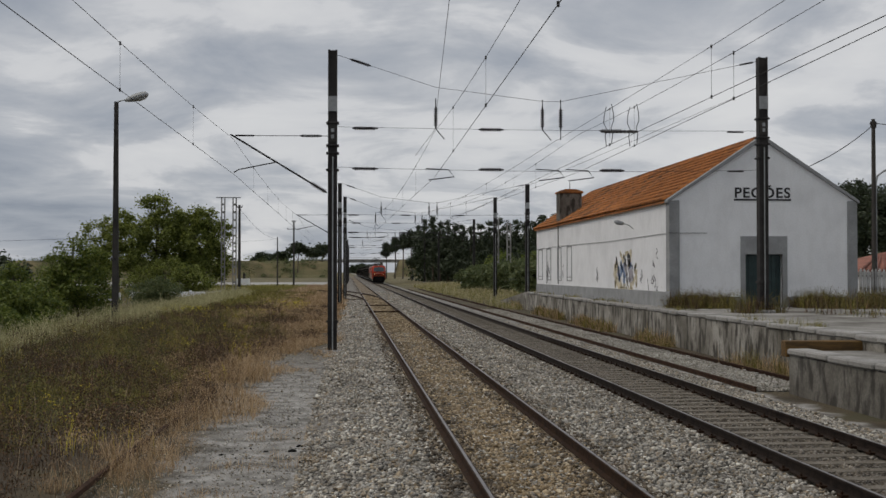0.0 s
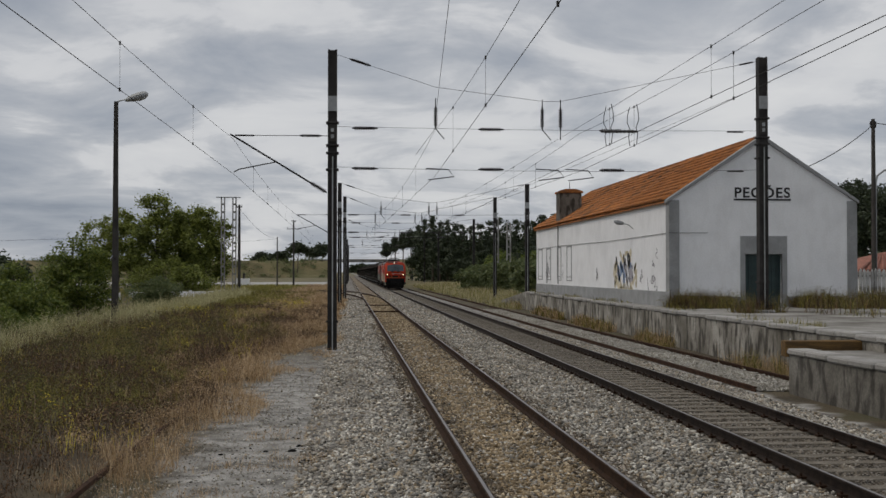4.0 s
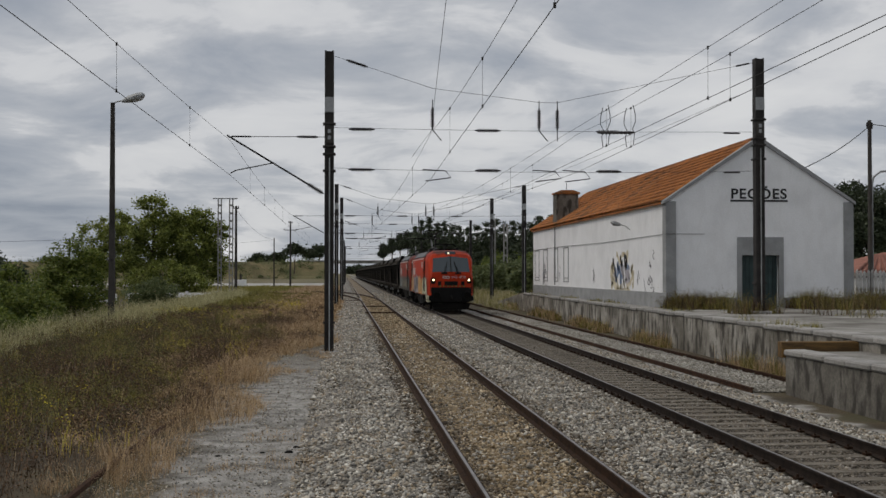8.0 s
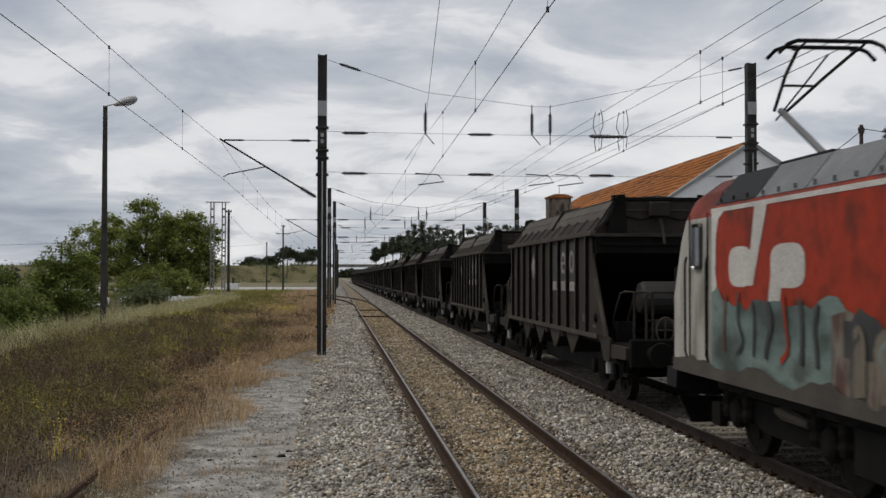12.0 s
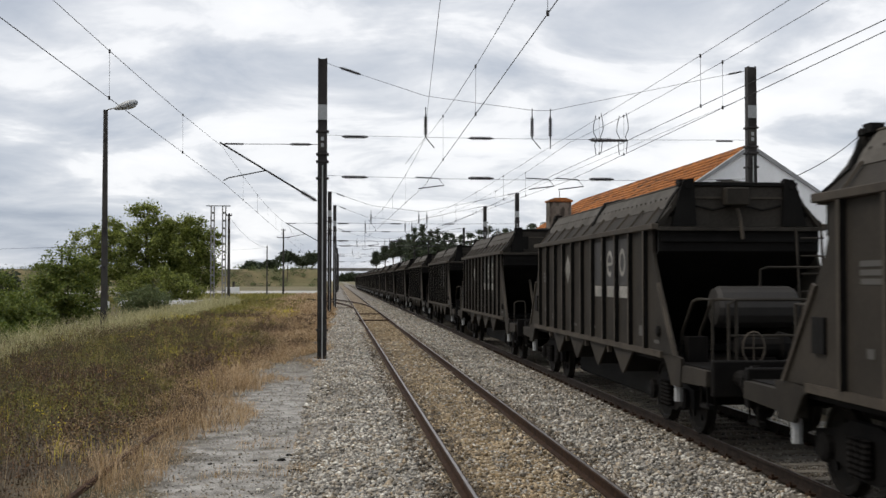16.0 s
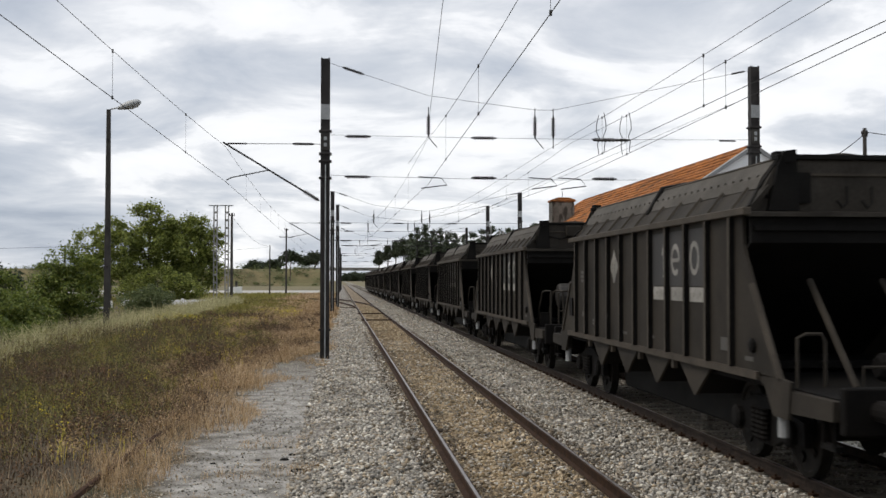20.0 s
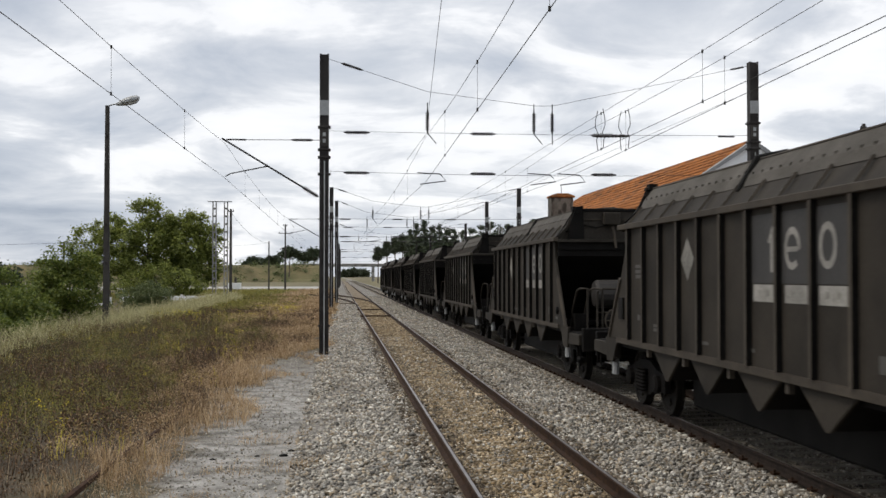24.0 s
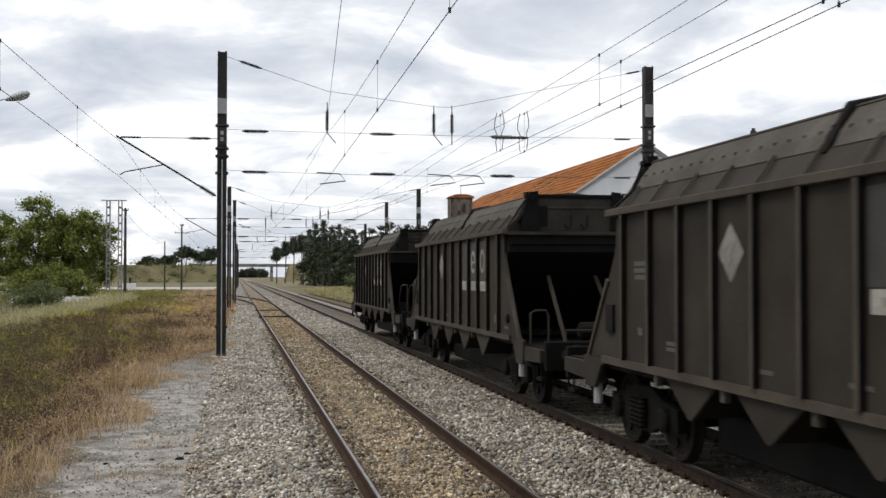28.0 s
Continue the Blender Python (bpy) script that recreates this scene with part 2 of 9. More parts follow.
M["loco_white_dirty"] = mat("grimy_white_paint", [(0.1700, 0.1573, 0.1318), (0.3400, 0.3230, 0.2890), (0.4250, 0.4080, 0.3740)], 1.1, 0.6, 0, 0.05, stretch=(1, 2.2, 0.7))
M["loco_grey"] = mat("grey_roof_paint", [(0.085, 0.088, 0.09), (0.14, 0.145, 0.148)], 1.5, 0.6, 0, 0.08)
M["loco_dark"] = mat("dark_grey_front_paint", [(0.004, 0.004, 0.004), (0.010, 0.0098, 0.0095)], 2, 0.6, 0.1, 0.1)
M["glass"] = seen_glass("tinted_windscreen", (0.045, 0.056, 0.062))
M["glass"].node_tree.nodes["Principled BSDF"].inputs["Metallic"].default_value = 0.3
M["glass_dark"] = seen_glass("dark_window", (0.015, 0.017, 0.018))
for k_ in ("wagon", "wagon_rib", "wagon_roof", "wagon_end", "wagon_dark", "underframe", "wheel", "rail_dark", "rail_side", "rail_old", "sleeper", "red", "red_dirty", "loco_dark"):
    M[k_].node_tree.nodes["Principled BSDF"].inputs["Specular IOR Level"].default_value = 0.15
M["lamp_on"] = plain("lit_headlight", (1.0, 0.80, 0.42), 0.3, 0, 4.0)
M["lamp_top_on"] = plain("lit_upper_headlight", (1.0, 0.88, 0.62), 0.3, 0, 1.1)
M["lens"] = plain("grey_lamp_lens", (0.45, 0.46, 0.46), 0.25)
M["g_ochre"] = mat("ochre_spray_paint", [(0.52, 0.27, 0.075), (0.62, 0.36, 0.12)], 1.5, 0.5, 0, 0.03)
M["g_purple"] = mat("slate_purple_spray_paint", [(0.055, 0.048, 0.062), (0.095, 0.085, 0.105)], 1.5, 0.5, 0, 0.03)
M["g_lilac"] = mat("pale_lilac_spray_paint", [(0.34, 0.32, 0.35), (0.46, 0.44, 0.47)], 1.5, 0.5, 0, 0.03)
M["g_cream"] = mat("cream_spray_paint", [(0.46, 0.44, 0.30), (0.60, 0.58, 0.42)], 1.5, 0.5, 0, 0.03)
M["g_black"] = mat("black_spray_outline", [(0.012, 0.012, 0.014), (0.03, 0.03, 0.03)], 3, 0.5, 0, 0.03)
M["g_teal"] = mat("teal_spray_paint", [(0.0320, 0.0440, 0.0384), (0.0800, 0.1200, 0.1080), (0.1320, 0.1840, 0.1680), (0.0560, 0.0680, 0.0576)], 1.1, 0.5, 0, 0.03, stretch=(1, 0.8, 1.6))
M["g_grey"] = mat("smeared_grey_spray_paint", [(0.0340, 0.0299, 0.0245), (0.0748, 0.0660, 0.0544)], 1.3, 0.6, 0, 0.03)
M["g_blue"] = mat("blue_spray_paint", [(0.12, 0.20, 0.36), (0.30, 0.38, 0.52)], 3.0, 0.6, 0, 0.03)
M["g_ochre_faded"] = mat("faded_ochre_spray_paint", [(0.50, 0.42, 0.26), (0.66, 0.60, 0.46)], 2.0, 0.7, 0, 0.03)
M["g_orange"] = mat("rust_orange_spray_paint", [(0.42, 0.19, 0.075), (0.50, 0.28, 0.13)], 1.5, 0.5, 0, 0.03)
M["g_murk"] = mat("murky_overpainted_side", [(0.0204, 0.0177, 0.0136), (0.0884, 0.0762, 0.0578), (0.0408, 0.0340, 0.0258), (0.1428, 0.1258, 0.0986), (0.0680, 0.0272, 0.0177), (0.0544, 0.0510, 0.0408)], 1.3, 0.7, 0, 0.03, 9, 0.25, stretch=(1, 1.4, 0.55))
M["g_soot"] = mat("soot_black_spray_paint", [(0.012, 0.013, 0.014), (0.035, 0.036, 0.035)], 2, 0.6, 0, 0.03)
M["g_cream_dirty"] = mat("grimy_cream_spray_paint", [(0.1280, 0.1160, 0.0880), (0.2880, 0.2680, 0.2240)], 1.8, 0.7, 0, 0.03, stretch=(1, 2, 0.6))
M["g_grime"] = mat("olive_brown_grime", [(0.0306, 0.0265, 0.0204), (0.0646, 0.0564, 0.0435)], 1.6, 0.8, 0, 0.05)
M["g_sand"] = mat("grimy_sand_spray_paint", [(0.085, 0.066, 0.038), (0.215, 0.176, 0.110), (0.12, 0.098, 0.062)], 2.2, 0.7, 0, 0.05, stretch=(1, 2, 0.6))
M["g_beige"] = mat("grimy_beige_spray_paint", [(0.060, 0.048, 0.033), (0.155, 0.132, 0.096), (0.09, 0.074, 0.05)], 2.0, 0.7, 0, 0.05, stretch=(1, 3, 0.6))
M["bark"] = mat("grey_brown_bark", [(0.055, 0.042, 0.030), (0.12, 0.095, 0.07)], 3, 0.9, 0, 0.5)
M["timber"] = mat("orange_brown_stop_beam", [(0.07, 0.040, 0.012), (0.19, 0.105, 0.028)], 2.5, 0.85, 0, 0.3, 40, 0.25, stretch=(1, 5, 5))
M["asphalt"] = mat("pale_dusty_road", [(0.36, 0.345, 0.32), (0.48, 0.465, 0.44)], 0.3, 0.95, 0, 0.1, 8, 0.1)
M["leaf_tree"] = two_sided_leaf("poplar_leaf", [(0.065, 0.088, 0.018), (0.16, 0.19, 0.036), (0.32, 0.355, 0.078), (0.095, 0.12, 0.023)], 0.4)
M["leaf_dark"] = two_sided_leaf("dark_pine_needle", [(0.0180, 0.0288, 0.0126), (0.0324, 0.0477, 0.0180), (0.0495, 0.0648, 0.0252)], 0.12)
M["leaf_euc"] = two_sided_leaf("grey_green_leaf", [(0.075, 0.10, 0.040), (0.12, 0.15, 0.055), (0.17, 0.19, 0.075)], 0.3)
M["leaf_bush"] = two_sided_leaf("acacia_leaf", [(0.0559, 0.0858, 0.0143), (0.1170, 0.1534, 0.0247), (0.2145, 0.2470, 0.0468)], 0.34)
M["leaf_light"] = two_sided_leaf("young_green_leaf", [(0.07, 0.13, 0.02), (0.12, 0.20, 0.03), (0.16, 0.24, 0.05)])
M["dry_grass"] = two_sided_leaf("dry_straw_grass", [(0.1415, 0.0851, 0.0360), (0.3933, 0.2594, 0.1272), (0.6555, 0.4945, 0.3036), (0.2403, 0.1470, 0.0684)], 0.3)
M["brown_weed"] = two_sided_leaf("russet_weed", [(0.018, 0.011, 0.0045), (0.086, 0.048, 0.021), (0.040, 0.024, 0.010), (0.250, 0.138, 0.062)], 0.18)
M["green_grass"] = two_sided_leaf("olive_green_grass", [(0.030, 0.034, 0.006), (0.098, 0.094, 0.016), (0.310, 0.262, 0.051), (0.149, 0.113, 0.025)], 0.25)
M["meadow_green"] = two_sided_leaf("yellow_green_meadow_grass", [(0.086, 0.097, 0.015), (0.196, 0.190, 0.034), (0.345, 0.293, 0.075), (0.138, 0.132, 0.025)], 0.3)
M["pale_grass"] = two_sided_leaf("pale_seeding_grass", [(0.2354, 0.2267, 0.0992), (0.3845, 0.3588, 0.1788), (0.5962, 0.5439, 0.3116)], 0.35)
M["weed_dark"] = two_sided_leaf("dark_olive_weed_leaf", [(0.023, 0.025, 0.007), (0.069, 0.066, 0.017), (0.144, 0.129, 0.034), (0.046, 0.039, 0.014)], 0.25)
M["yard_straw"] = two_sided_leaf("pale_yard_straw", [(0.26, 0.22, 0.105), (0.42, 0.37, 0.19), (0.58, 0.52, 0.31), (0.20, 0.19, 0.07)], 0.35)
M["yellow_flower"] = two_sided_leaf("yellow_blossom", [(0.5625, 0.4500, 0.0250), (0.7750, 0.6500, 0.0625)], 0.3)


# ---- mesh helpers ----
def mesh_of(name, bm, material):
    me = bpy.data.meshes.new(name)
    bm.to_mesh(me)
    bm.free()
    for mm in (material if isinstance(material, (list, tuple)) else [material]):
        me.materials.append(mm)
    return me


def part(name, bm, material, parent, label="", at=None):
    ob = new(name, mesh_of(name, bm, material))
    ob.parent = parent
    if at is not None:
        ob.matrix_basis = at
    if label:
        ob["label"] = label
    return ob


def thing(name, label, category, at=None, group="", kind="", bm=None, material=None):
    ob = new(name, mesh_of(name, bm, material) if bm else None)
    if at is not None:
        ob.matrix_basis = at
    return tagged(ob, label, category, group, kind)


def box(bm, x0, x1, y0, y1, z0, z1, bevel=0.0):
    v = [bm.verts.new((x, y, z)) for z in (z0, z1) for y in (y0, y1) for x in (x0, x1)]
    fs = [bm.faces.new([v[i] for i in f]) for f in ((0, 2, 3, 1), (4, 5, 7, 6), (0, 1, 5, 4), (2, 6, 7, 3), (0, 4, 6, 2), (1, 3, 7, 5))]
    if bevel:
        es = list({e for f in fs for e in f.edges})
        bmesh.ops.bevel(bm, geom=es, offset=bevel, segments=1, affect="EDGES", profile=0.5)
    return bm


def prism(bm, pts, axis, a0, a1):
    """A polygon in the two other axes, pulled along axis from a0 to a1. pts run in x,y,z order without that axis."""
    def put(p, a):
        return {"x": (a, p[0], p[1]), "y": (p[0], a, p[1]), "z": (p[0], p[1], a)}[axis]
    A = [bm.verts.new(put(p, a0)) for p in pts]
    B = [bm.verts.new(put(p, a1)) for p in pts]
    n = len(pts)
    bm.faces.new(A[::-1])
    bm.faces.new(B)
    for i in range(n):
        bm.faces.new((A[i], A[(i + 1) % n], B[(i + 1) % n], B[i]))
    bmesh.ops.recalc_face_normals(bm, faces=bm.faces)
    return bm


def tube(bm, pts, r, n=6, r_end=None, cap=True):
    """A round bar through pts."""
    pts = [Vector(p) for p in pts]
    rings = []
    for i, p in enumerate(pts):
        d = (pts[min(i + 1, len(pts) - 1)] - pts[max(i - 1, 0)]).normalized()
        u = d.orthogonal().normalized() if i == 0 else (u - d * u.dot(d)).normalized()
        w = d.cross(u)
        rr = r if r_end is None else r + (r_end - r) * i / max(1, len(pts) - 1)
        rings.append([bm.verts.new(p + (u * math.cos(2 * math.pi * k / n) + w * math.sin(2 * math.pi * k / n)) * rr) for k in range(n)])
    for a, b in zip(rings, rings[1:]):
        for k in range(n):
            bm.faces.new((a[k], a[(k + 1) % n], b[(k + 1) % n], b[k]))
    if cap:
        bm.faces.new(rings[0][::-1])
        bm.faces.new(rings[-1])
    return bm


def lathe(bm, p0, p1, prof, n=10):
    """Turns (along 0..1, radius) pairs round the line from p0 to p1."""
    p0, p1 = Vector(p0), Vector(p1)
    d = p1 - p0
    u = d.orthogonal().normalized()
    w = d.normalized().cross(u)
    rings = [[bm.verts.new(p0 + d * a + (u * math.cos(2 * math.pi * k / n) + w * math.sin(2 * math.pi * k / n)) * r) for k in range(n)] for a, r in prof]
    for a, b in zip(rings, rings[1:]):
        for k in range(n):
            bm.faces.new((a[k], a[(k + 1) % n], b[(k + 1) % n], b[k]))
    bm.faces.new(rings[0][::-1])
    bm.faces.new(rings[-1])
    return bm


def B():
    return bmesh.new()


def raw(name, verts, faces, material):
    me = bpy.data.meshes.new(name)
    me.from_pydata(verts, [], faces)
    for mm in (material if isinstance(material, (list, tuple)) else [material]):
        me.materials.append(mm)
    return me


def fast_mesh(name, verts, faces, material):
    """Many equal-sided faces from numpy arrays."""
    me = bpy.data.meshes.new(name)
    k = faces.shape[1]
    me.vertices.add(len(verts))
    me.vertices.foreach_set("co", verts.astype(np.float32).ravel())
    me.loops.add(faces.size)
    me.loops.foreach_set("vertex_index", faces.astype(np.int32).ravel())
    me.polygons.add(len(faces))
    me.polygons.foreach_set("loop_start", np.arange(0, faces.size, k, dtype=np.int32))
    for mm in (material if isinstance(material, (list, tuple)) else [material]):
        me.materials.append(mm)
    me.update(calc_edges=True)
    return me


def sooty(m, z0, z1, soot, amount):
    """Brake dust and soot settled on the upper parts, in blotches."""
    nt, N, L = m.node_tree, m.node_tree.nodes, m.node_tree.links
    b = N["Principled BSDF"]
    src = b.inputs["Base Color"].links[0].from_socket
    tc = N.new("ShaderNodeTexCoord")
    sp = N.new("ShaderNodeSeparateXYZ")
    L.new(tc.outputs["Object"], sp.inputs[0])
    n = N.new("ShaderNodeTexNoise")
    n.inputs["Scale"].default_value, n.inputs["Detail"].default_value = 2.2, 6
    L.new(tc.outputs["Object"], n.inputs["Vector"])
    wob = N.new("ShaderNodeMath")
    wob.operation = "MULTIPLY_ADD"
    wob.inputs[1].default_value, wob.inputs[2].default_value = 1.4, -0.7
    L.new(n.outputs[0], wob.inputs[0])
    add = N.new("ShaderNodeMath")
    L.new(sp.outputs[2], add.inputs[0])
    L.new(wob.outputs[0], add.inputs[1])
    r = N.new("ShaderNodeMapRange")
    r.inputs["From Min"].default_value, r.inputs["From Max"].default_value = z0, z1
    r.inputs["To Max"].default_value = amount
    L.new(add.outputs[0], r.inputs["Value"])
    mx = N.new("ShaderNodeMix")
    mx.data_type = "RGBA"
    L.new(r.outputs[0], mx.inputs[0])
    L.new(src, mx.inputs[6])
    mx.inputs[7].default_value = (*soot, 1)
    L.new(mx.outputs[2], b.inputs["Base Color"])


sooty(M["red"], 3.45, 3.95, (0.035, 0.022, 0.018), 0.9)
sooty(M["red_dirty"], 3.2, 3.9, (0.03, 0.02, 0.017), 0.95)


# ---- ground ----
def smooth(t):
    t = min(1.0, max(0.0, t))
    return t * t * (3 - 2 * t)


def ground_z(x, y):
    z = -0.33
    if x < -11:
        z -= 1.5 * smooth((-11 - x) / 8) * (1 - smooth((y - 112) / 30))
    if x > 11.5:
        z += 1.22 * smooth((x - 12.3 - 0.0215 * y) / 0.9) * (1 - smooth((y - 80) / 4)) + 0.45 * smooth((x - 12.5) / 5) * smooth((y - 80) / 8)
    if abs(y - 550) < 22 and not -6 < x < 22:
        z += 8.0 * smooth((22 - abs(y - 550)) / 15) * smooth(min(abs(x + 6), abs(x - 22)) / 2.5)
    if -4000 < x < -0.9 and y < 200:
        z += 0.05 * noise.noise((x * 0.35, y * 0.35, 0))
    return z


def build_ground():
    xs = np.concatenate([[-4500, -2000, -900, -400, -200, -120, -80], np.arange(-60, -14, 3.0), np.arange(-14, 14, 0.7), np.arange(14, 26, 1.0), np.arange(26, 60, 3.0),
                         [70, 90, 120, 200, 400, 900, 2000, 4500]])
    ys = np.concatenate([[-4500, -1500, -500, -200, -80], np.arange(-40, 120, 1.6), np.arange(120, 300, 8.0), np.arange(300, 525, 25.0),
                         np.arange(525, 578, 3.5), [600, 680, 800, 1100, 2000, 4500]])
    verts = [(x, y, ground_z(x, y)) for y in ys for x in xs]
    n = len(xs)
    faces = [(j * n + i, j * n + i + 1, (j + 1) * n + i + 1, (j + 1) * n + i) for j in range(len(ys) - 1) for i in range(n - 1)]
    m = bpy.data.materials.new("field_soil_and_grit")
    nt, N, L, b = nodes_of(m)
    g = N.new("ShaderNodeNewGeometry")
    sp = N.new("ShaderNodeSeparateXYZ")
    L.new(g.outputs["Position"], sp.inputs[0])

    def nz(scale, detail=6):
        n_ = N.new("ShaderNodeTexNoise")
        n_.inputs["Scale"].default_value, n_.inputs["Detail"].default_value = scale, detail
        L.new(g.outputs["Position"], n_.inputs["Vector"])
        return n_.outputs[0]

    def ramp(fac, stops):
        r = N.new("ShaderNodeValToRGB")
        L.new(fac, r.inputs[0])
        e = r.color_ramp.elements
        e[0].position, e[0].color = stops[0][0], (*stops[0][1], 1)
        e[1].position, e[1].color = stops[-1][0], (*stops[-1][1], 1)
        for p, c in stops[1:-1]:
            e.new(p).color = (*c, 1)
        return r.outputs[0]

    def arith(op, a, bb, clamp=False):
        n_ = N.new("ShaderNodeMath")
        n_.operation, n_.use_clamp = op, clamp
        for i, v in enumerate((a, bb)):
            if isinstance(v, (int, float)):
                n_.inputs[i].default_value = v
            else:
                L.new(v, n_.inputs[i])
        return n_.outputs[0]

    soil = ramp(nz(0.35), [(0.34, (0.038, 0.032, 0.015)), (0.45, (0.062, 0.046, 0.025)), (0.55, (0.092, 0.071, 0.038)), (0.66, (0.055, 0.056, 0.022))])
    far = arith("MULTIPLY", arith("SUBTRACT", sp.outputs[1], 120.0), 0.008, True)
    meadow = ramp(nz(0.06), [(0.36, (0.085, 0.076, 0.034)), (0.5, (0.17, 0.14, 0.068)), (0.62, (0.105, 0.10, 0.042))])
    sm = N.new("ShaderNodeMix")
    sm.data_type = "RGBA"
    L.new(far, sm.inputs[0])
    L.new(soil, sm.inputs[6])
    L.new(meadow, sm.inputs[7])
    soil = sm.outputs[2]
    grit = ramp(nz(2.4), [(0.33, (0.10, 0.092, 0.078)), (0.44, (0.20, 0.19, 0.17)), (0.53, (0.27, 0.258, 0.235)), (0.68, (0.35, 0.338, 0.312))])
    # the trodden grit strip beside the ballast, with a ragged border
    wob = arith("MULTIPLY", arith("SUBTRACT", nz(0.9), 0.5), 2.4)
    xx = arith("ADD", sp.outputs[0], wob)
    inside = arith("MULTIPLY", arith("MULTIPLY", arith("ADD", xx, 2.75), 2.5, True), arith("MULTIPLY", arith("SUBTRACT", 9.6, xx), 3.0, True))
    near = arith("MULTIPLY", arith("SUBTRACT", 46.0, sp.outputs[1]), 0.06, True)
    right = arith("MULTIPLY", arith("SUBTRACT", sp.outputs[0], 6.0), 1.0, True)
    fac = arith("MULTIPLY", inside, arith("MAXIMUM", near, right))
    mx = N.new("ShaderNodeMix")
    mx.data_type = "RGBA"
    L.new(fac, mx.inputs[0])
    L.new(soil, mx.inputs[6])
    L.new(grit, mx.inputs[7])
    v = N.new("ShaderNodeMapRange")
    v.inputs["From Min"].default_value, v.inputs["From Max"].default_value = 0.3, 0.7
    v.inputs["To Min"].default_value, v.inputs["To Max"].default_value = 0.62, 1.32
    f = nz(30, 6)
    L.new(f, v.inputs["Value"])
    sc = N.new("ShaderNodeVectorMath")
    sc.operation = "SCALE"
    L.new(mx.outputs[2], sc.inputs[0])
    L.new(v.outputs[0], sc.inputs["Scale"])
    L.new(sc.outputs[0], b.inputs["Base Color"])
    b.inputs["Roughness"].default_value = 0.95
    bp = N.new("ShaderNodeBump")
    bp.inputs["Strength"].default_value, bp.inputs["Distance"].default_value = 0.6, 0.03
    L.new(f, bp.inputs["Height"])
    L.new(bp.outputs[0], b.inputs["Normal"])
    ob = new("ground", raw("ground", verts, faces, m))
    return tagged(ob, "dry field soil with a strip of trodden grey grit", "ground", kind="structure")


build_ground()

T1L, T1R, T2L, T2R = 1.57, 3.31, 5.83, 7.57
T3L, T3R = 9.40, 11.14


def build_bed():
    """The shared ballast bed of both running lines, with its shoulders."""
    prof = [(-0.75, -0.36), (-0.35, -0.30), (0.25, -0.21), (1.40, -0.19), (1.46, -0.175), (3.42, -0.175), (3.48, -0.19), (4.6, -0.20), (5.75, -0.205),
            (7.65, -0.205), (8.3, -0.22), (8.9, -0.33), (9.2, -0.37)]
    ys = np.concatenate([np.arange(-30, 120, 2.0), np.arange(120, 700, 20.0)])
    verts, faces = [], []
    for y in ys:
        for x, z in prof:
            k = 0.03 * noise.noise((x * 1.3, y * 0.8, 4))
            verts.append((x + (0.35 * noise.noise((y * 0.3, x, 0)) if x in (-0.75, -0.35) else 0), y, z + (k if x < 1.3 or 3.6 < x < 5.7 else k * 0.3)))
    n = len(prof)
    for j in range(len(ys) - 1):
        for i in range(n - 1):
            faces.append((j * n + i, j * n + i + 1, (j + 1) * n + i + 1, (j + 1) * n + i))
    me = raw("ballast_bed", verts, faces, [M["ballast"], M["ballast_tan"], M["ballast_dark"]])
    for p in me.polygons:
        p.material_index = {4: 1, 8: 2}.get(p.index % (n - 1), 0)
    return tagged(new("ballast_bed", me), "crushed grey ballast, rust-dusted between the rails", "ballast", kind="structure")


build_bed()


def rail_mesh(name, y0, y1, step=None, bend=None, mats=None, h=0.165):
    """A flat-bottom rail: foot, web and head; bend gives its sideways offset at y."""
    prof = [(-0.075, -h), (0.075, -h), (0.075, -h + 0.012), (0.012, -h + 0.035), (0.010, -0.042), (0.036, -0.034), (0.036, -0.006), (0.020, 0.0),
            (-0.020, 0.0), (-0.036, -0.006), (-0.036, -0.034), (-0.010, -0.042), (-0.012, -h + 0.035), (-0.075, -h + 0.012)]
    ys = [y0, y1] if step is None else list(np.arange(y0, y1 + step / 2, step))
    n = len(prof)
    verts = [(x + (bend(y) if bend else 0), y, z) for y in ys for x, z in prof]
    faces, mi = [], []
    for j in range(len(ys) - 1):
        for i in range(n):
            faces.append((j * n + i, (j + 1) * n + i, (j + 1) * n + (i + 1) % n, j * n + (i + 1) % n))
            mi.append(1 if i == 7 else 0)
    faces.append(tuple(range(n)))
    mi.append(0)
    me = raw(name, verts, faces, mats or [M["rail_side"], M["rail_top"]])
    me.polygons.foreach_set("material_index", mi)
    return me


def child(name, me, parent, at, label=""):
    ob = new(name, me)
    ob.parent, ob.matrix_basis = parent, at
    if label:
        ob["label"] = label
    return ob


def sleeper_mesh():
    bm = B()
    prism(bm, [(-0.13, 0), (0.13, 0), (0.11, 0.15), (-0.11, 0.15)], "x", -1.3, 1.3)
    me = mesh_of("sleeper", bm, M["sleeper"])
    return me


def fastening_mesh():
    bm = B()
    for sx in (-1, 1):
        box(bm, sx * 0.10 - 0.045, sx * 0.10 + 0.045, -0.06, 0.06, 0, 0.035)
        lathe(bm, (sx * 0.11, 0, 0.03), (sx * 0.11, 0, 0.07), [(0, 0.018), (1, 0.014)], 6)
    return mesh_of("fastening", bm, M["rail_side"])


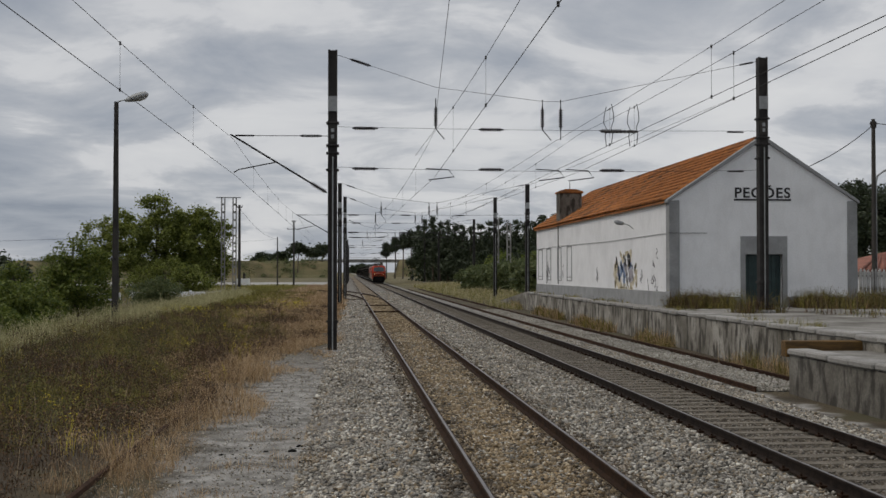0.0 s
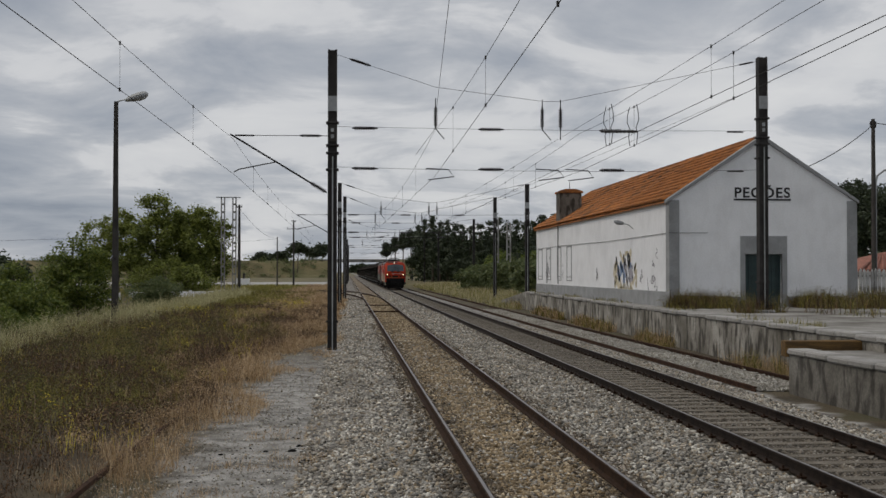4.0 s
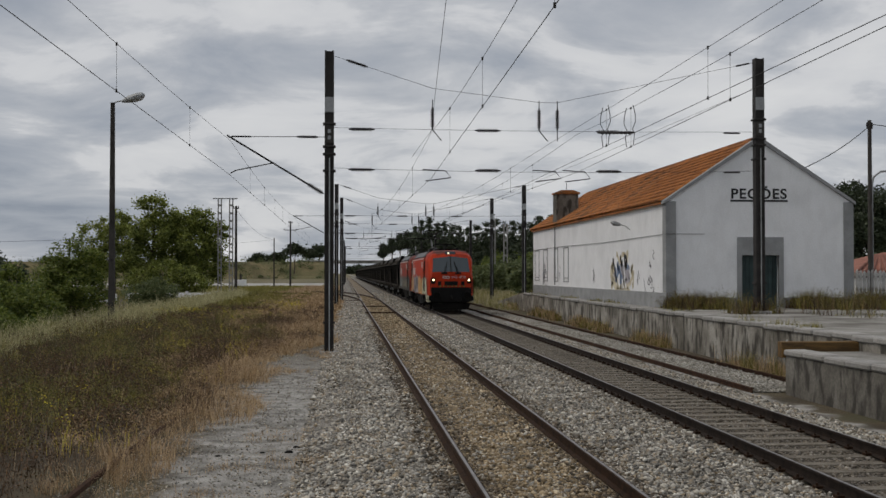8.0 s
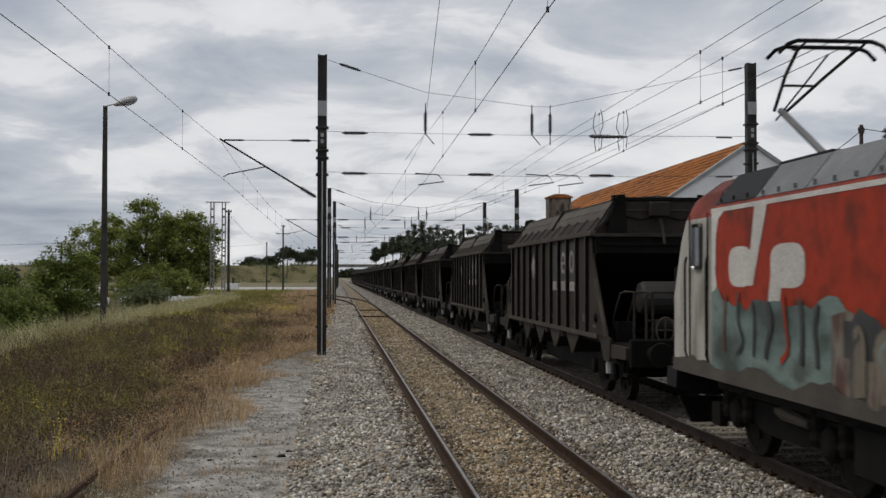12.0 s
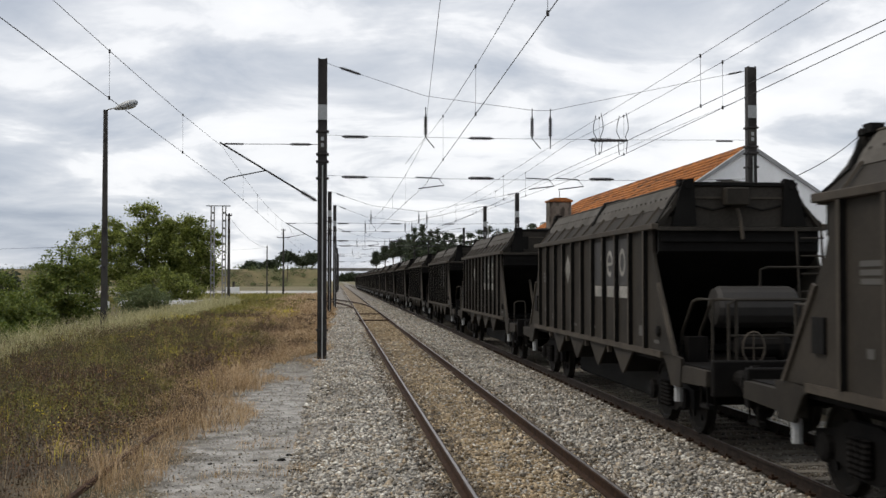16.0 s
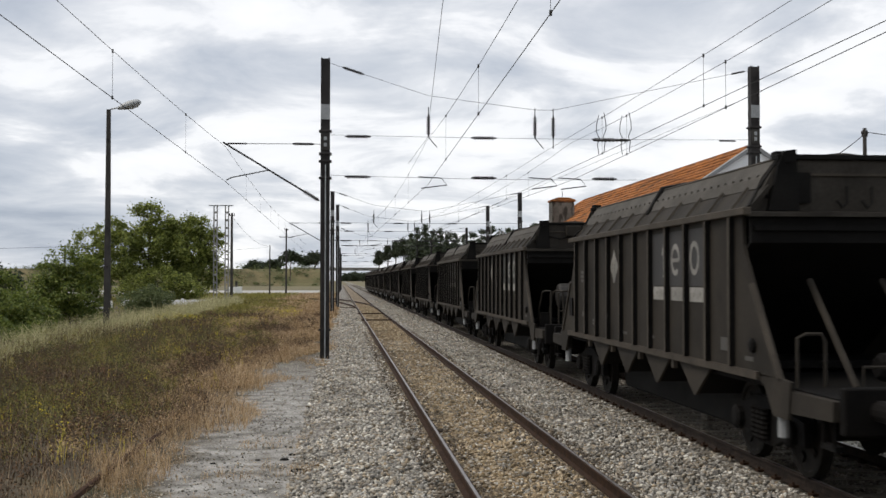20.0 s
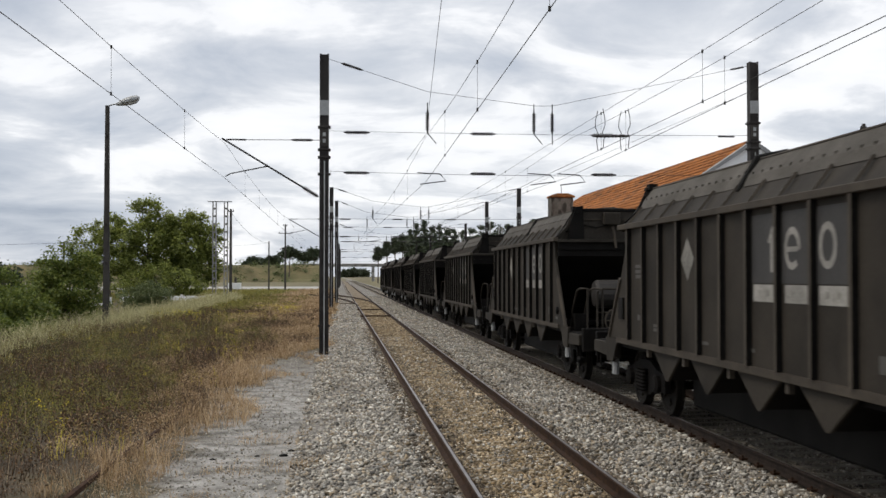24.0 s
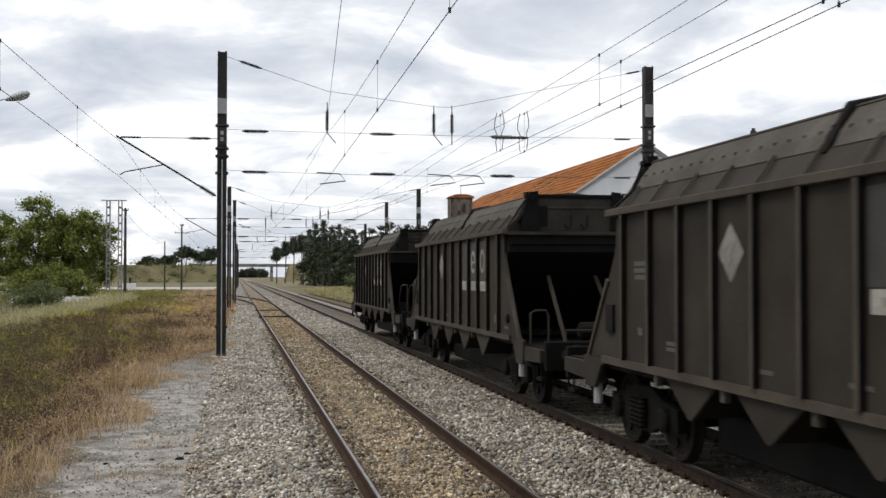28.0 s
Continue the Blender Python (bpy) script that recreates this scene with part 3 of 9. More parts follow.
def build_track(name, label, xl, xr, z, y0, y1, sleepers, part_to, sink, mats=None, fast_to=0):
    t = thing(name, label, "railway track", pose((xl + xr) / 2, 0, z), kind="structure")
    half = (xr - xl) / 2
    me = rail_mesh("rail", y0, y1, mats=mats)
    for s in (-1, 1):
        child("rail", me, t, pose(s * half, 0, 0))
    if sleepers:
        sm = sleeper_mesh()
        fm = fastening_mesh()
        y, rest = 4.0, []
        k = 0
        while y < y1:
            jig = 0.02 * math.sin(k * 12.9)
            if y < part_to:
                child("sleeper", sm, t, pose(jig, y, -0.165 - 0.15 - sink, 0, 0, jig * 30))
            else:
                rest.append(y)
            if y < fast_to:
                for s in (-1, 1):
                    child("rail_fastening", fm, t, pose(s * half, y, -0.165))
            y += 0.6
            k += 1
        vs = np.array([v.co for v in sm.vertices])
        fs = np.array([list(p.vertices) for p in sm.polygons if len(p.vertices) == 4])
        V = np.concatenate([vs + (0, yy, -0.315 - sink) for yy in rest])
        F = np.concatenate([fs + i * len(vs) for i in range(len(rest))])
        far = child("far_sleepers", fast_mesh("far_sleepers", V, F, M["sleeper"]), t, Matrix())
        far["kind"] = "stuff"
    return t


build_track("running_track", "worn steel track with timber sleepers showing through the ballast", T2L, T2R, 0, -25, 640, True, 150, 0.004, mats=[M["rail_dark"], M["rail_top"]], fast_to=45)
build_track("loop_track", "rust-brown loop track sunk in tan ballast", T1L, T1R, 0, -25, 640, True, 90, 0.025, fast_to=0)
build_track("siding_track", "rusted disused siding track ending at a stop block", T3L, T3R, -0.2, 25.98, 180, False, 0, 0, mats=[M["rail_old"], M["rail_old"]])


def build_turnout():
    t = thing("turnout", "old turnout rails branching off the loop track", "turnout", kind="structure")
    for x0, y0 in ((1.60, 98.0), (3.26, 104.0)):
        me = rail_mesh("branch_rail", 0, 60, 3.0, bend=lambda y: -0.0016 * y * y, h=0.16)
        child("branch_rail", me, t, pose(x0, y0, 0.006))
    for y in (74.0, 88.0):
        bm = B()
        tube(bm, [(T1L - 0.2, y, -0.11), (T1R + 0.1, y, -0.10)], 0.05, 6)
        part("point_rod", bm, M["rail_side"], t)
    bm = B()
    box(bm, -1.4, -0.75, 107.6, 108.0, -0.35, -0.05, 0.02)
    part("point_machine", bm, M["underframe"], t)
    bm = B()
    tube(bm, [(-0.8, 107.8, -0.1), (T1L, 107.8, -0.11)], 0.03, 6)
    part("point_rod", bm, M["rail_side"], t)


build_turnout()


# ---- goods platform, stop block ----
def edge_x(y):
    return 11.25 + 0.0215 * y


def build_platform():
    p = thing("platform", "weathered concrete goods platform with pale coping stones", "platform", kind="structure")
    y0, y1 = 15.0, 84.0
    verts, faces = [], []
    ys = np.arange(y0, y1 + 0.1, 1.5)
    prof = [(0.0, -0.45), (0.0, 0.86), (0.18, 0.865), (0.2, 0.985), (9.5, 1.0), (16, 0.95)]
    for y in ys:
        for dx, z in prof:
            verts.append((edge_x(y) + dx, y, z))
    n = len(prof)
    for j in range(len(ys) - 1):
        for i in range(n - 1):
            faces.append((j * n + i, j * n + i + 1, (j + 1) * n + i + 1, (j + 1) * n + i))
    faces.append(tuple(range(n))[::-1])
    faces.append(tuple(range((len(ys) - 1) * n, len(ys) * n)))
    me = raw("platform_body", verts, faces, [M["platform_wall"], M["platform_top"]])
    for q in me.polygons:
        if q.normal.z > 0.7:
            q.material_index = 1
    child("platform_body", me, p, Matrix())
    me = B()
    box(me, -0.05, 0.52, 0.02, 1.165, 0, 0.14, 0.03)
    me = mesh_of("coping_stone", me, M["slab"])
    y = y0 + 0.2
    k = 0
    while y < y1 - 1.2:
        child("coping_stone", me, p, pose(edge_x(y) + 0.03 * math.sin(k * 5.1), y, 0.868 + 0.014 * math.sin(k * 3.7), 0, 0.5 * math.sin(k * 2.2), -1.23))
        y += 1.2
        k += 1
    # drain pipe on the wall and a repair patch
    bm = B()
    tube(bm, [(edge_x(30.2) - 0.05, 30.2, -0.3), (edge_x(30.2) - 0.05, 30.2, 0.55), (edge_x(30.2) + 0.05, 30.2, 0.65)], 0.05, 8)
    part("drain_pipe", bm, M["galv"], p)
    # ramp at the far end
    bm = B()
    prism(bm, [(84, -0.4), (84, 0.98), (98, 0.0), (98, -0.4)], "x", edge_x(84), edge_x(84) + 6)
    part("ramp", bm, M["platform_wall"], p)


def streaky(name, cols, streak):
    """Old render with dark water streaks running down from the coping."""
    m = mat(name, cols, 0.8, 0.9, 0, 0.15 if streak[3] < 0.3 else 0.5, 16, 0.04 if streak[3] < 0.3 else 0.22, rand=0.02)
    nt, N, L, b = m.node_tree, m.node_tree.nodes, m.node_tree.links, m.node_tree.nodes["Principled BSDF"]
    src = b.inputs["Base Color"].links[0].from_socket
    tc = N.new("ShaderNodeTexCoord")
    mp = N.new("ShaderNodeMapping")
    mp.inputs["Scale"].default_value = (1.5, 1.5, 0.6)
    L.new(tc.outputs["Object"], mp.inputs[0])
    n = N.new("ShaderNodeTexNoise")
    n.inputs["Scale"].default_value, n.inputs["Detail"].default_value = 2.3, 10
    L.new(mp.outputs[0], n.inputs["Vector"])
    r = N.new("ShaderNodeMapRange")
    r.inputs["From Min"].default_value, r.inputs["From Max"].default_value = 0.48, 0.60
    L.new(n.outputs[0], r.inputs["Value"])
    k = N.new("ShaderNodeMath")
    k.operation = "MULTIPLY"
    k.inputs[1].default_value = streak[3]
    L.new(r.outputs[0], k.inputs[0])
    mx = N.new("ShaderNodeMix")
    mx.data_type = "RGBA"
    L.new(k.outputs[0], mx.inputs[0])
    L.new(src, mx.inputs[6])
    mx.inputs[7].default_value = (*streak[:3], 1)
    L.new(mx.outputs[2], b.inputs["Base Color"])
    return m


M["platform_wall"] = streaky("streaked_platform_render", [(0.13, 0.117, 0.092), (0.25, 0.232, 0.198), (0.40, 0.38, 0.335)], (0.032, 0.027, 0.019, 0.88))
M["block_wall"] = streaky("sooty_block_render", [(0.075, 0.067, 0.054), (0.135, 0.124, 0.104), (0.21, 0.198, 0.172)], (0.024, 0.020, 0.015, 0.8))
M["platform_top"] = mat("cracked_platform_paving", [(0.0975, 0.0884, 0.0702), (0.2340, 0.2223, 0.1989), (0.3510, 0.3380, 0.3120)], 0.6, 0.95, 0, 0.3, 9, 0.2)
M["white_wall"] = streaky("streaked_white_render", [(0.73, 0.735, 0.74), (0.79, 0.795, 0.80), (0.82, 0.825, 0.83)], (0.55, 0.54, 0.52, 0.10))
build_platform()


def build_stop_block():
    t = thing("stop_block", "concrete siding stop block with worn coping stones", "stop block")
    x0, x1, y0, y1 = 10.04, 12.5, 12.0, 25.6
    bm = B()
    box(bm, x0, x1, y0, y1, -0.45, 0.56, 0.02)
    part("block_body", bm, M["block_wall"], t)
    bm = B()
    box(bm, x0 + 0.4, x1, y0 + 0.3, y1 - 0.3, 0.56, 0.665)
    part("earth_fill", bm, M["platform_top"], t, "weathered paving on earth fill")
    bm = B()
    box(bm, -0.06, 0.48, 0.01, 1.045, 0, 0.14, 0.035)
    me = mesh_of("coping_stone", bm, M["slab"])
    for k in range(12):
        child("coping_stone", me, t, pose(x0 + 0.02 * math.sin(k * 3.3), y1 - 1.08 * (k + 1), 0.565 + 0.012 * math.sin(k * 2.1), 0, 0.8 * math.sin(k * 1.7), 0.6 * math.sin(k * 2.9)))
    b2 = thing("stop_beam", "orange-brown weathered timber buffer beam on the stop block", "buffer beam")
    bm = B()
    box(bm, 9.98, 13.1, 25.64, 25.92, 0.50, 0.87, 0.02)
    part("beam", bm, M["timber"], b2)
    for x in (10.5, 12.3):
        bm = B()
        box(bm, x - 0.09, x + 0.09, 25.66, 25.9, -0.4, 0.5)
        part("support_post", bm, M["rail_old"], b2)


build_stop_block()


# ---- goods shed ----
BX0, BX1, BY0, BY1 = 13.22, 21.15, 46.5, 80.0
EAVE, RIDGE, RX = 5.35, 8.02, 17.15


def build_shed():
    s = thing("goods_shed", "white rendered goods shed with grey trim and orange clay-tile roof", "building")
    # gable wall towards the track end, with the doorway cut through
    bm = B()
    dx0, dx1, dz = 16.40, 17.98, 3.18
    pts_l = [(BX0, 0.9), (dx0, 0.9), (dx0, dz), (dx1, dz), (dx1, 0.9), (BX1, 0.9), (BX1, EAVE), (RX, RIDGE), (BX0, EAVE)]
    A = [bm.verts.new((x, BY0, z)) for x, z in pts_l]
    C = [bm.verts.new((x, BY0 + 0.45, z)) for x, z in pts_l]
    for ring in (A, C):
        bm.faces.new((ring[0], ring[1], ring[2], ring[8]))
        bm.faces.new((ring[8], ring[2], ring[7]))
        bm.faces.new((ring[2], ring[3], ring[7]))
        bm.faces.new((ring[3], ring[6], ring[7]))
        bm.faces.new((ring[3], ring[4], ring[5], ring[6]))
    for i in range(9):
        j = (i + 1) % 9
        bm.faces.new((A[i], A[j], C[j], C[i]))
    bmesh.ops.recalc_face_normals(bm, faces=bm.faces)
    part("gable_wall", bm, M["white_wall"], s)
    bm = B()
    box(bm, BX0, BX0 + 0.45, BY0 + 0.45, BY1, 0.9, EAVE)
    part("side_wall", bm, M["white_wall"], s)
    bm = B()
    box(bm, BX1 - 0.45, BX1, BY0 + 0.45, BY1, 0.9, EAVE)
    part("side_wall", bm, M["white_wall"], s)
    bm = B()
    prism(bm, [(BX0 + 0.45, 0.9), (BX1 - 0.45, 0.9), (BX1 - 0.45, EAVE), (RX, RIDGE - 0.25), (BX0 + 0.45, EAVE)], "y", BY1 - 0.45, BY1 - 0.02)
    part("end_wall", bm, M["white_wall"], s)
    # grey plinth, corner pilasters and verge bands
    pl = B()
    box(pl, BX0 - 0.03, BX0 - 0.002, BY0 + 0.4, BY1, 0.9, 1.62)
    part("plinth", pl, M["grey_paint"], s)
    for a, b in ((BX0 + 0.4, 16.2), (18.18, BX1 - 0.38)):
        bm = B()
        box(bm, a, b, BY0 - 0.028, BY0 - 0.002, 0.9, 1.42)
        part("plinth", bm, M["grey_paint"], s)
    for xa, xb in ((BX0 - 0.04, BX0 + 0.40), (BX1 - 0.38, BX1 + 0.04)):
        bm = B()
        box(bm, xa, xb, BY0 - 0.05, BY0 + 0.45, 0.9, EAVE + 0.05, 0.012)
        part("corner_pilaster", bm, M["grey_paint"], s)
    for x0, x1 in ((BX0 - 0.12, RX), (BX1 + 0.12, RX)):
        bm = B()
        d = 0.20
        z0 = EAVE - 0.05
        prism(bm, [(x0, z0), (x0, z0 + 0.12), (x1, RIDGE + 0.10), (x1, RIDGE - 0.10)], "y", BY0 - 0.10, BY0 + 0.35)
        part("verge_band", bm, M["grey_paint"], s)
    # doorway: grey surround, threshold, panelled double door
    for xa, xb, za, nm in ((16.2, 16.40, 0.95, "door_jamb"), (17.98, 18.18, 0.95, "door_jamb"), (16.40, 17.98, 3.18, "door_lintel")):
        bm = B()
        box(bm, xa, xb, BY0 - 0.045, BY0 + 0.1, za, 3.93)
        part(nm, bm, M["grey_paint"], s)
    for i, (a, b) in enumerate(((16.41, 17.185), (17.195, 17.97))):
        bm = B()
        box(bm, a, b, BY0 + 0.2, BY0 + 0.26, 0.98, 3.17)
        d = part("door", bm, M["door_green"], s, "dark green boarded double door, closed")
        for k in range(4):
            bm = B()
            w = (b - a) / 4
            box(bm, a + k * w + 0.008, a + (k + 1) * w - 0.008, BY0 + 0.178, BY0 + 0.198, 1.0, 3.15, 0.004)
            part("board", bm, M["door_green"], d)
        bm = B()
        xh = b - 0.08 if i == 0 else a + 0.08
        box(bm, xh - 0.015, xh + 0.015, BY0 + 0.13, BY0 + 0.178, 1.9, 2.08, 0.005)
        part("handle", bm, M["galv"], d)
    # blind window frames on the long wall (thin grey outlines)
    for ya, yb in ((67.25, 68.8), (70.6, 72.0), (74.25, 75.9), (77.5, 79.3)):
        bm = B()
        for q in ((ya, ya + 0.16, 1.95, 3.92), (yb - 0.16, yb, 1.95, 3.92), (ya, yb, 3.92, 4.0), (ya, yb, 1.9, 1.95), (ya, yb, 2.12, 2.16)):
            box(bm, BX0 - 0.02, BX0 - 0.002, *q)
        part("window_outline", bm, M["grey_paint"], s)
    # dark service cable along the long wall
    bm = B()
    tube(bm, [(BX0 - 0.03, BY0 + 0.2, 4.05), (BX0 - 0.03, 58, 3.98), (BX0 - 0.03, 70, 4.05), (BX0 - 0.03, BY1, 4.02)], 0.011, 5)
    part("wall_cable", bm, M["wire"], s)
    bm = B()
    tube(bm, [(BX0 - 0.05, BY0 - 0.055, 4.05), (BX0 + 1.6, BY0 - 0.02, 4.05)], 0.010, 5)
    part("wall_cable", bm, M["wire"], s)
    bm = B()
    tube(bm, [(BX0 - 0.05, 71.5, EAVE), (BX0 - 0.05, 71.5, 1.7)], 0.035, 6)
    part("downpipe", bm, M["grey_paint"], s)
    # wall lamp on a short arm
    bm = B()
    tube(bm, [(BX0, 52.6, 4.45), (BX0 - 0.2, 52.6, 4.62), (BX0 - 0.45, 52.7, 4.70)], 0.022, 6)
    wl_ = part("wall_lamp_arm", bm, M["galv"], s)
    bm = B()
    lathe(bm, (BX0 - 0.40, 52.7, 4.68), (BX0 - 0.85, 52.8, 4.80), [(0, 0.04), (0.2, 0.09), (0.7, 0.12), (1, 0.05)], 10)
    part("wall_lamp_head", bm, M["galv"], wl_)
    # spray-painted tags on the long wall
    rnd = random.Random(5)
    for k in range(44):
        bm = B()
        u = k / 43
        if u < 0.42:    # ochre halo with drips
            a_ = rnd.uniform(0, 2 * math.pi)
            y, z, key, wd_, sp = 54.2 + 2.0 * math.cos(a_), 2.35 + 0.75 * math.sin(a_), "g_ochre_faded", 0.22, 0.40
        elif u < 0.80:  # blue body
            y, z, key, wd_, sp = 54.2 + rnd.uniform(-1.3, 1.3), rnd.uniform(2.05, 2.75), rnd.choice(["g_blue", "g_blue", "g_lilac"]), 0.24, 0.36
        elif u < 0.93:  # black lettering on top
            y, z, key, wd_, sp = 54.3 + rnd.choice([-1.0, -0.1, 0.5, 1.5]) + rnd.uniform(-0.1, 0.1), rnd.uniform(2.8, 3.1), "g_black", 0.20, 0.24
        else:
            y, z, key, wd_, sp = 54.0 + rnd.uniform(-1.2, 1.0), rnd.uniform(1.6, 1.9), "g_ochre_faded", 0.10, 0.35
        pts = [(y + rnd.uniform(-sp, sp), z + rnd.uniform(-sp, sp)) for _ in range(4)]
        flat_stroke(bm, pts, wd_, BX0 - 0.004 - 0.0003 * k)
        part("spray_tag", bm, M[key], s)
    for yc, n_ in ((75.5, 22), (70.2, 3), (60.3, 4), (48.9, 8), (51.2, 3)):
        for k in range(n_):
            bm = B()
            y, z = yc + rnd.gauss(0, 0.5 if n_ > 6 else 0.1), 2.4 + rnd.gauss(0, 0.45 if n_ > 6 else 0.16)
            pts = [(y + rnd.uniform(-0.2, 0.2), z + rnd.uniform(-0.3, 0.3)) for _ in range(4)]
            flat_stroke(bm, pts, 0.05, BX0 - 0.004 - 0.0006 * k)
            part("spray_tag", bm, M["g_purple"], s)
    # roof deck
    ov = 0.14
    for side in (0, 1):
        bm = B()
        xe = BX0 - ov if side == 0 else BX1 + ov
        zs = EAVE + 0.03
        v = [bm.verts.new(p) for p in ((xe, BY0 + 0.36, zs), (RX, BY0 + 0.36, RIDGE), (RX, BY1 + 0.1, RIDGE), (xe, BY1 + 0.1, zs))]
        w = [bm.verts.new((p.co.x, p.co.y, p.co.z - 0.08)) for p in v]
        bm.faces.new(v)
        bm.faces.new(w[::-1])
        for i in range(4):
            bm.faces.new((v[i], v[(i + 1) % 4], w[(i + 1) % 4], w[i]))
        bmesh.ops.recalc_face_normals(bm, faces=bm.faces)
        part("roof_deck", bm, M["tile"], s)
    # chimney
    bm = B()
    box(bm, 13.34, 14.75, 71.8, 73.0, 5.3, 7.42, 0.02)
    ch = part("chimney", bm, M["block_wall"], s, "stained grey chimney stack")
    bm = B()
    box(bm, 13.27, 14.84, 71.7, 73.1, 7.42, 7.54, 0.02)
    part("chimney_cap", bm, M["tile"], ch, "clay-tile cap")
    bm = B()
    prism(bm, [(13.29, 7.54), (14.82, 7.54), (14.4, 7.68), (13.7, 7.68)], "y", 71.75, 73.05)
    part("chimney_cap_ridge", bm, M["tile"], ch)
    bm = B()
    tube(bm, [(14.1, 72.4, 7.6), (14.1, 72.4, 8.15)], 0.02, 5)
    part("aerial_rod", bm, M["wire"], ch)
    # station name on the gable
    txt = bpy.data.curves.new("station_name", "FONT")
    txt.body, txt.size, txt.extrude, txt.align_x = "PEG\u00d5ES", 0.62, 0.006, "CENTER"
    txt.space_character, txt.offset = 1.12, 0.012
    tmp = new("station_name_tmp", txt)
    me = bpy.data.meshes.new_from_object(tmp.evaluated_get(bpy.context.evaluated_depsgraph_get()))
    bpy.data.objects.remove(tmp)
    me.materials.clear()
    me.materials.append(M["black_paint"])
    sg = new("station_name", me)
    sg.parent = s
    wdt = max(v.co.x for v in me.vertices) - min(v.co.x for v in me.vertices)
    sg.matrix_basis = pose(17.14, BY0 - 0.012, 5.53, 90, 0, 0) @ Matrix.Diagonal((2.36 / wdt, 0.95, 1, 1))
    sg["label"] = "black painted station name lettering"
    bm = B()
    box(bm, 15.93, 18.37, BY0 - 0.014, BY0 - 0.004, 5.40, 5.475)
    part("name_underline", bm, M["black_paint"], s)
    return s


GLYPHS = [
    [(1, 0.85), (0.35, 1), (0, 0.5), (0.3, 0), (1, 0.12)],
    [(0, 0), (0.05, 0.95), (0.55, 0.9), (0.9, 0.6), (1, 0)],
    [(0.95, 0.9), (0.2, 0.95), (0.2, 0.55), (0.8, 0.45), (0.8, 0.05), (0.05, 0.1)],
    [(0, 0), (0.1, 1), (0.75, 0.95), (0.8, 0.6), (0.15, 0.5), (0.95, 0)],
    [(0.1, 0.5), (0.9, 0.55), (0.6, 1), (0.1, 0.7), (0.2, 0.1), (0.95, 0.1)],
    [(0, 1), (0.1, 0.05), (0.9, 0.05), (1, 1)],
]


def flat_stroke(bm, pts, w, x):
    """A flat painted stroke in the plane of constant x through (y, z) points."""
    pts = [Vector(p) for p in pts]
    sm = []
    for i in range(len(pts) - 1):
        p0, p1, p2, p3 = pts[max(i - 1, 0)], pts[i], pts[i + 1], pts[min(i + 2, len(pts) - 1)]
        for k in range(6):
            t = k / 6
            sm.append(0.5 * ((2 * p1) + (p2 - p0) * t + (2 * p0 - 5 * p1 + 4 * p2 - p3) * t * t + (3 * p1 - p0 - 3 * p2 + p3) * t * t * t))
    sm.append(pts[-1])
    prev = None
    for i, p in enumerate(sm):
        d = (sm[min(i + 1, len(sm) - 1)] - sm[max(i - 1, 0)])
        d = d.normalized() if d.length else Vector((1, 0))
        nrm = Vector((-d.y, d.x)) * w / 2
        a, b = bm.verts.new((x, p.x + nrm.x, p.y + nrm.y)), bm.verts.new((x, p.x - nrm.x, p.y - nrm.y))
        if prev:
            bm.faces.new((prev[0], a, b, prev[1]))
        prev = (a, b)


SHED = build_shed()


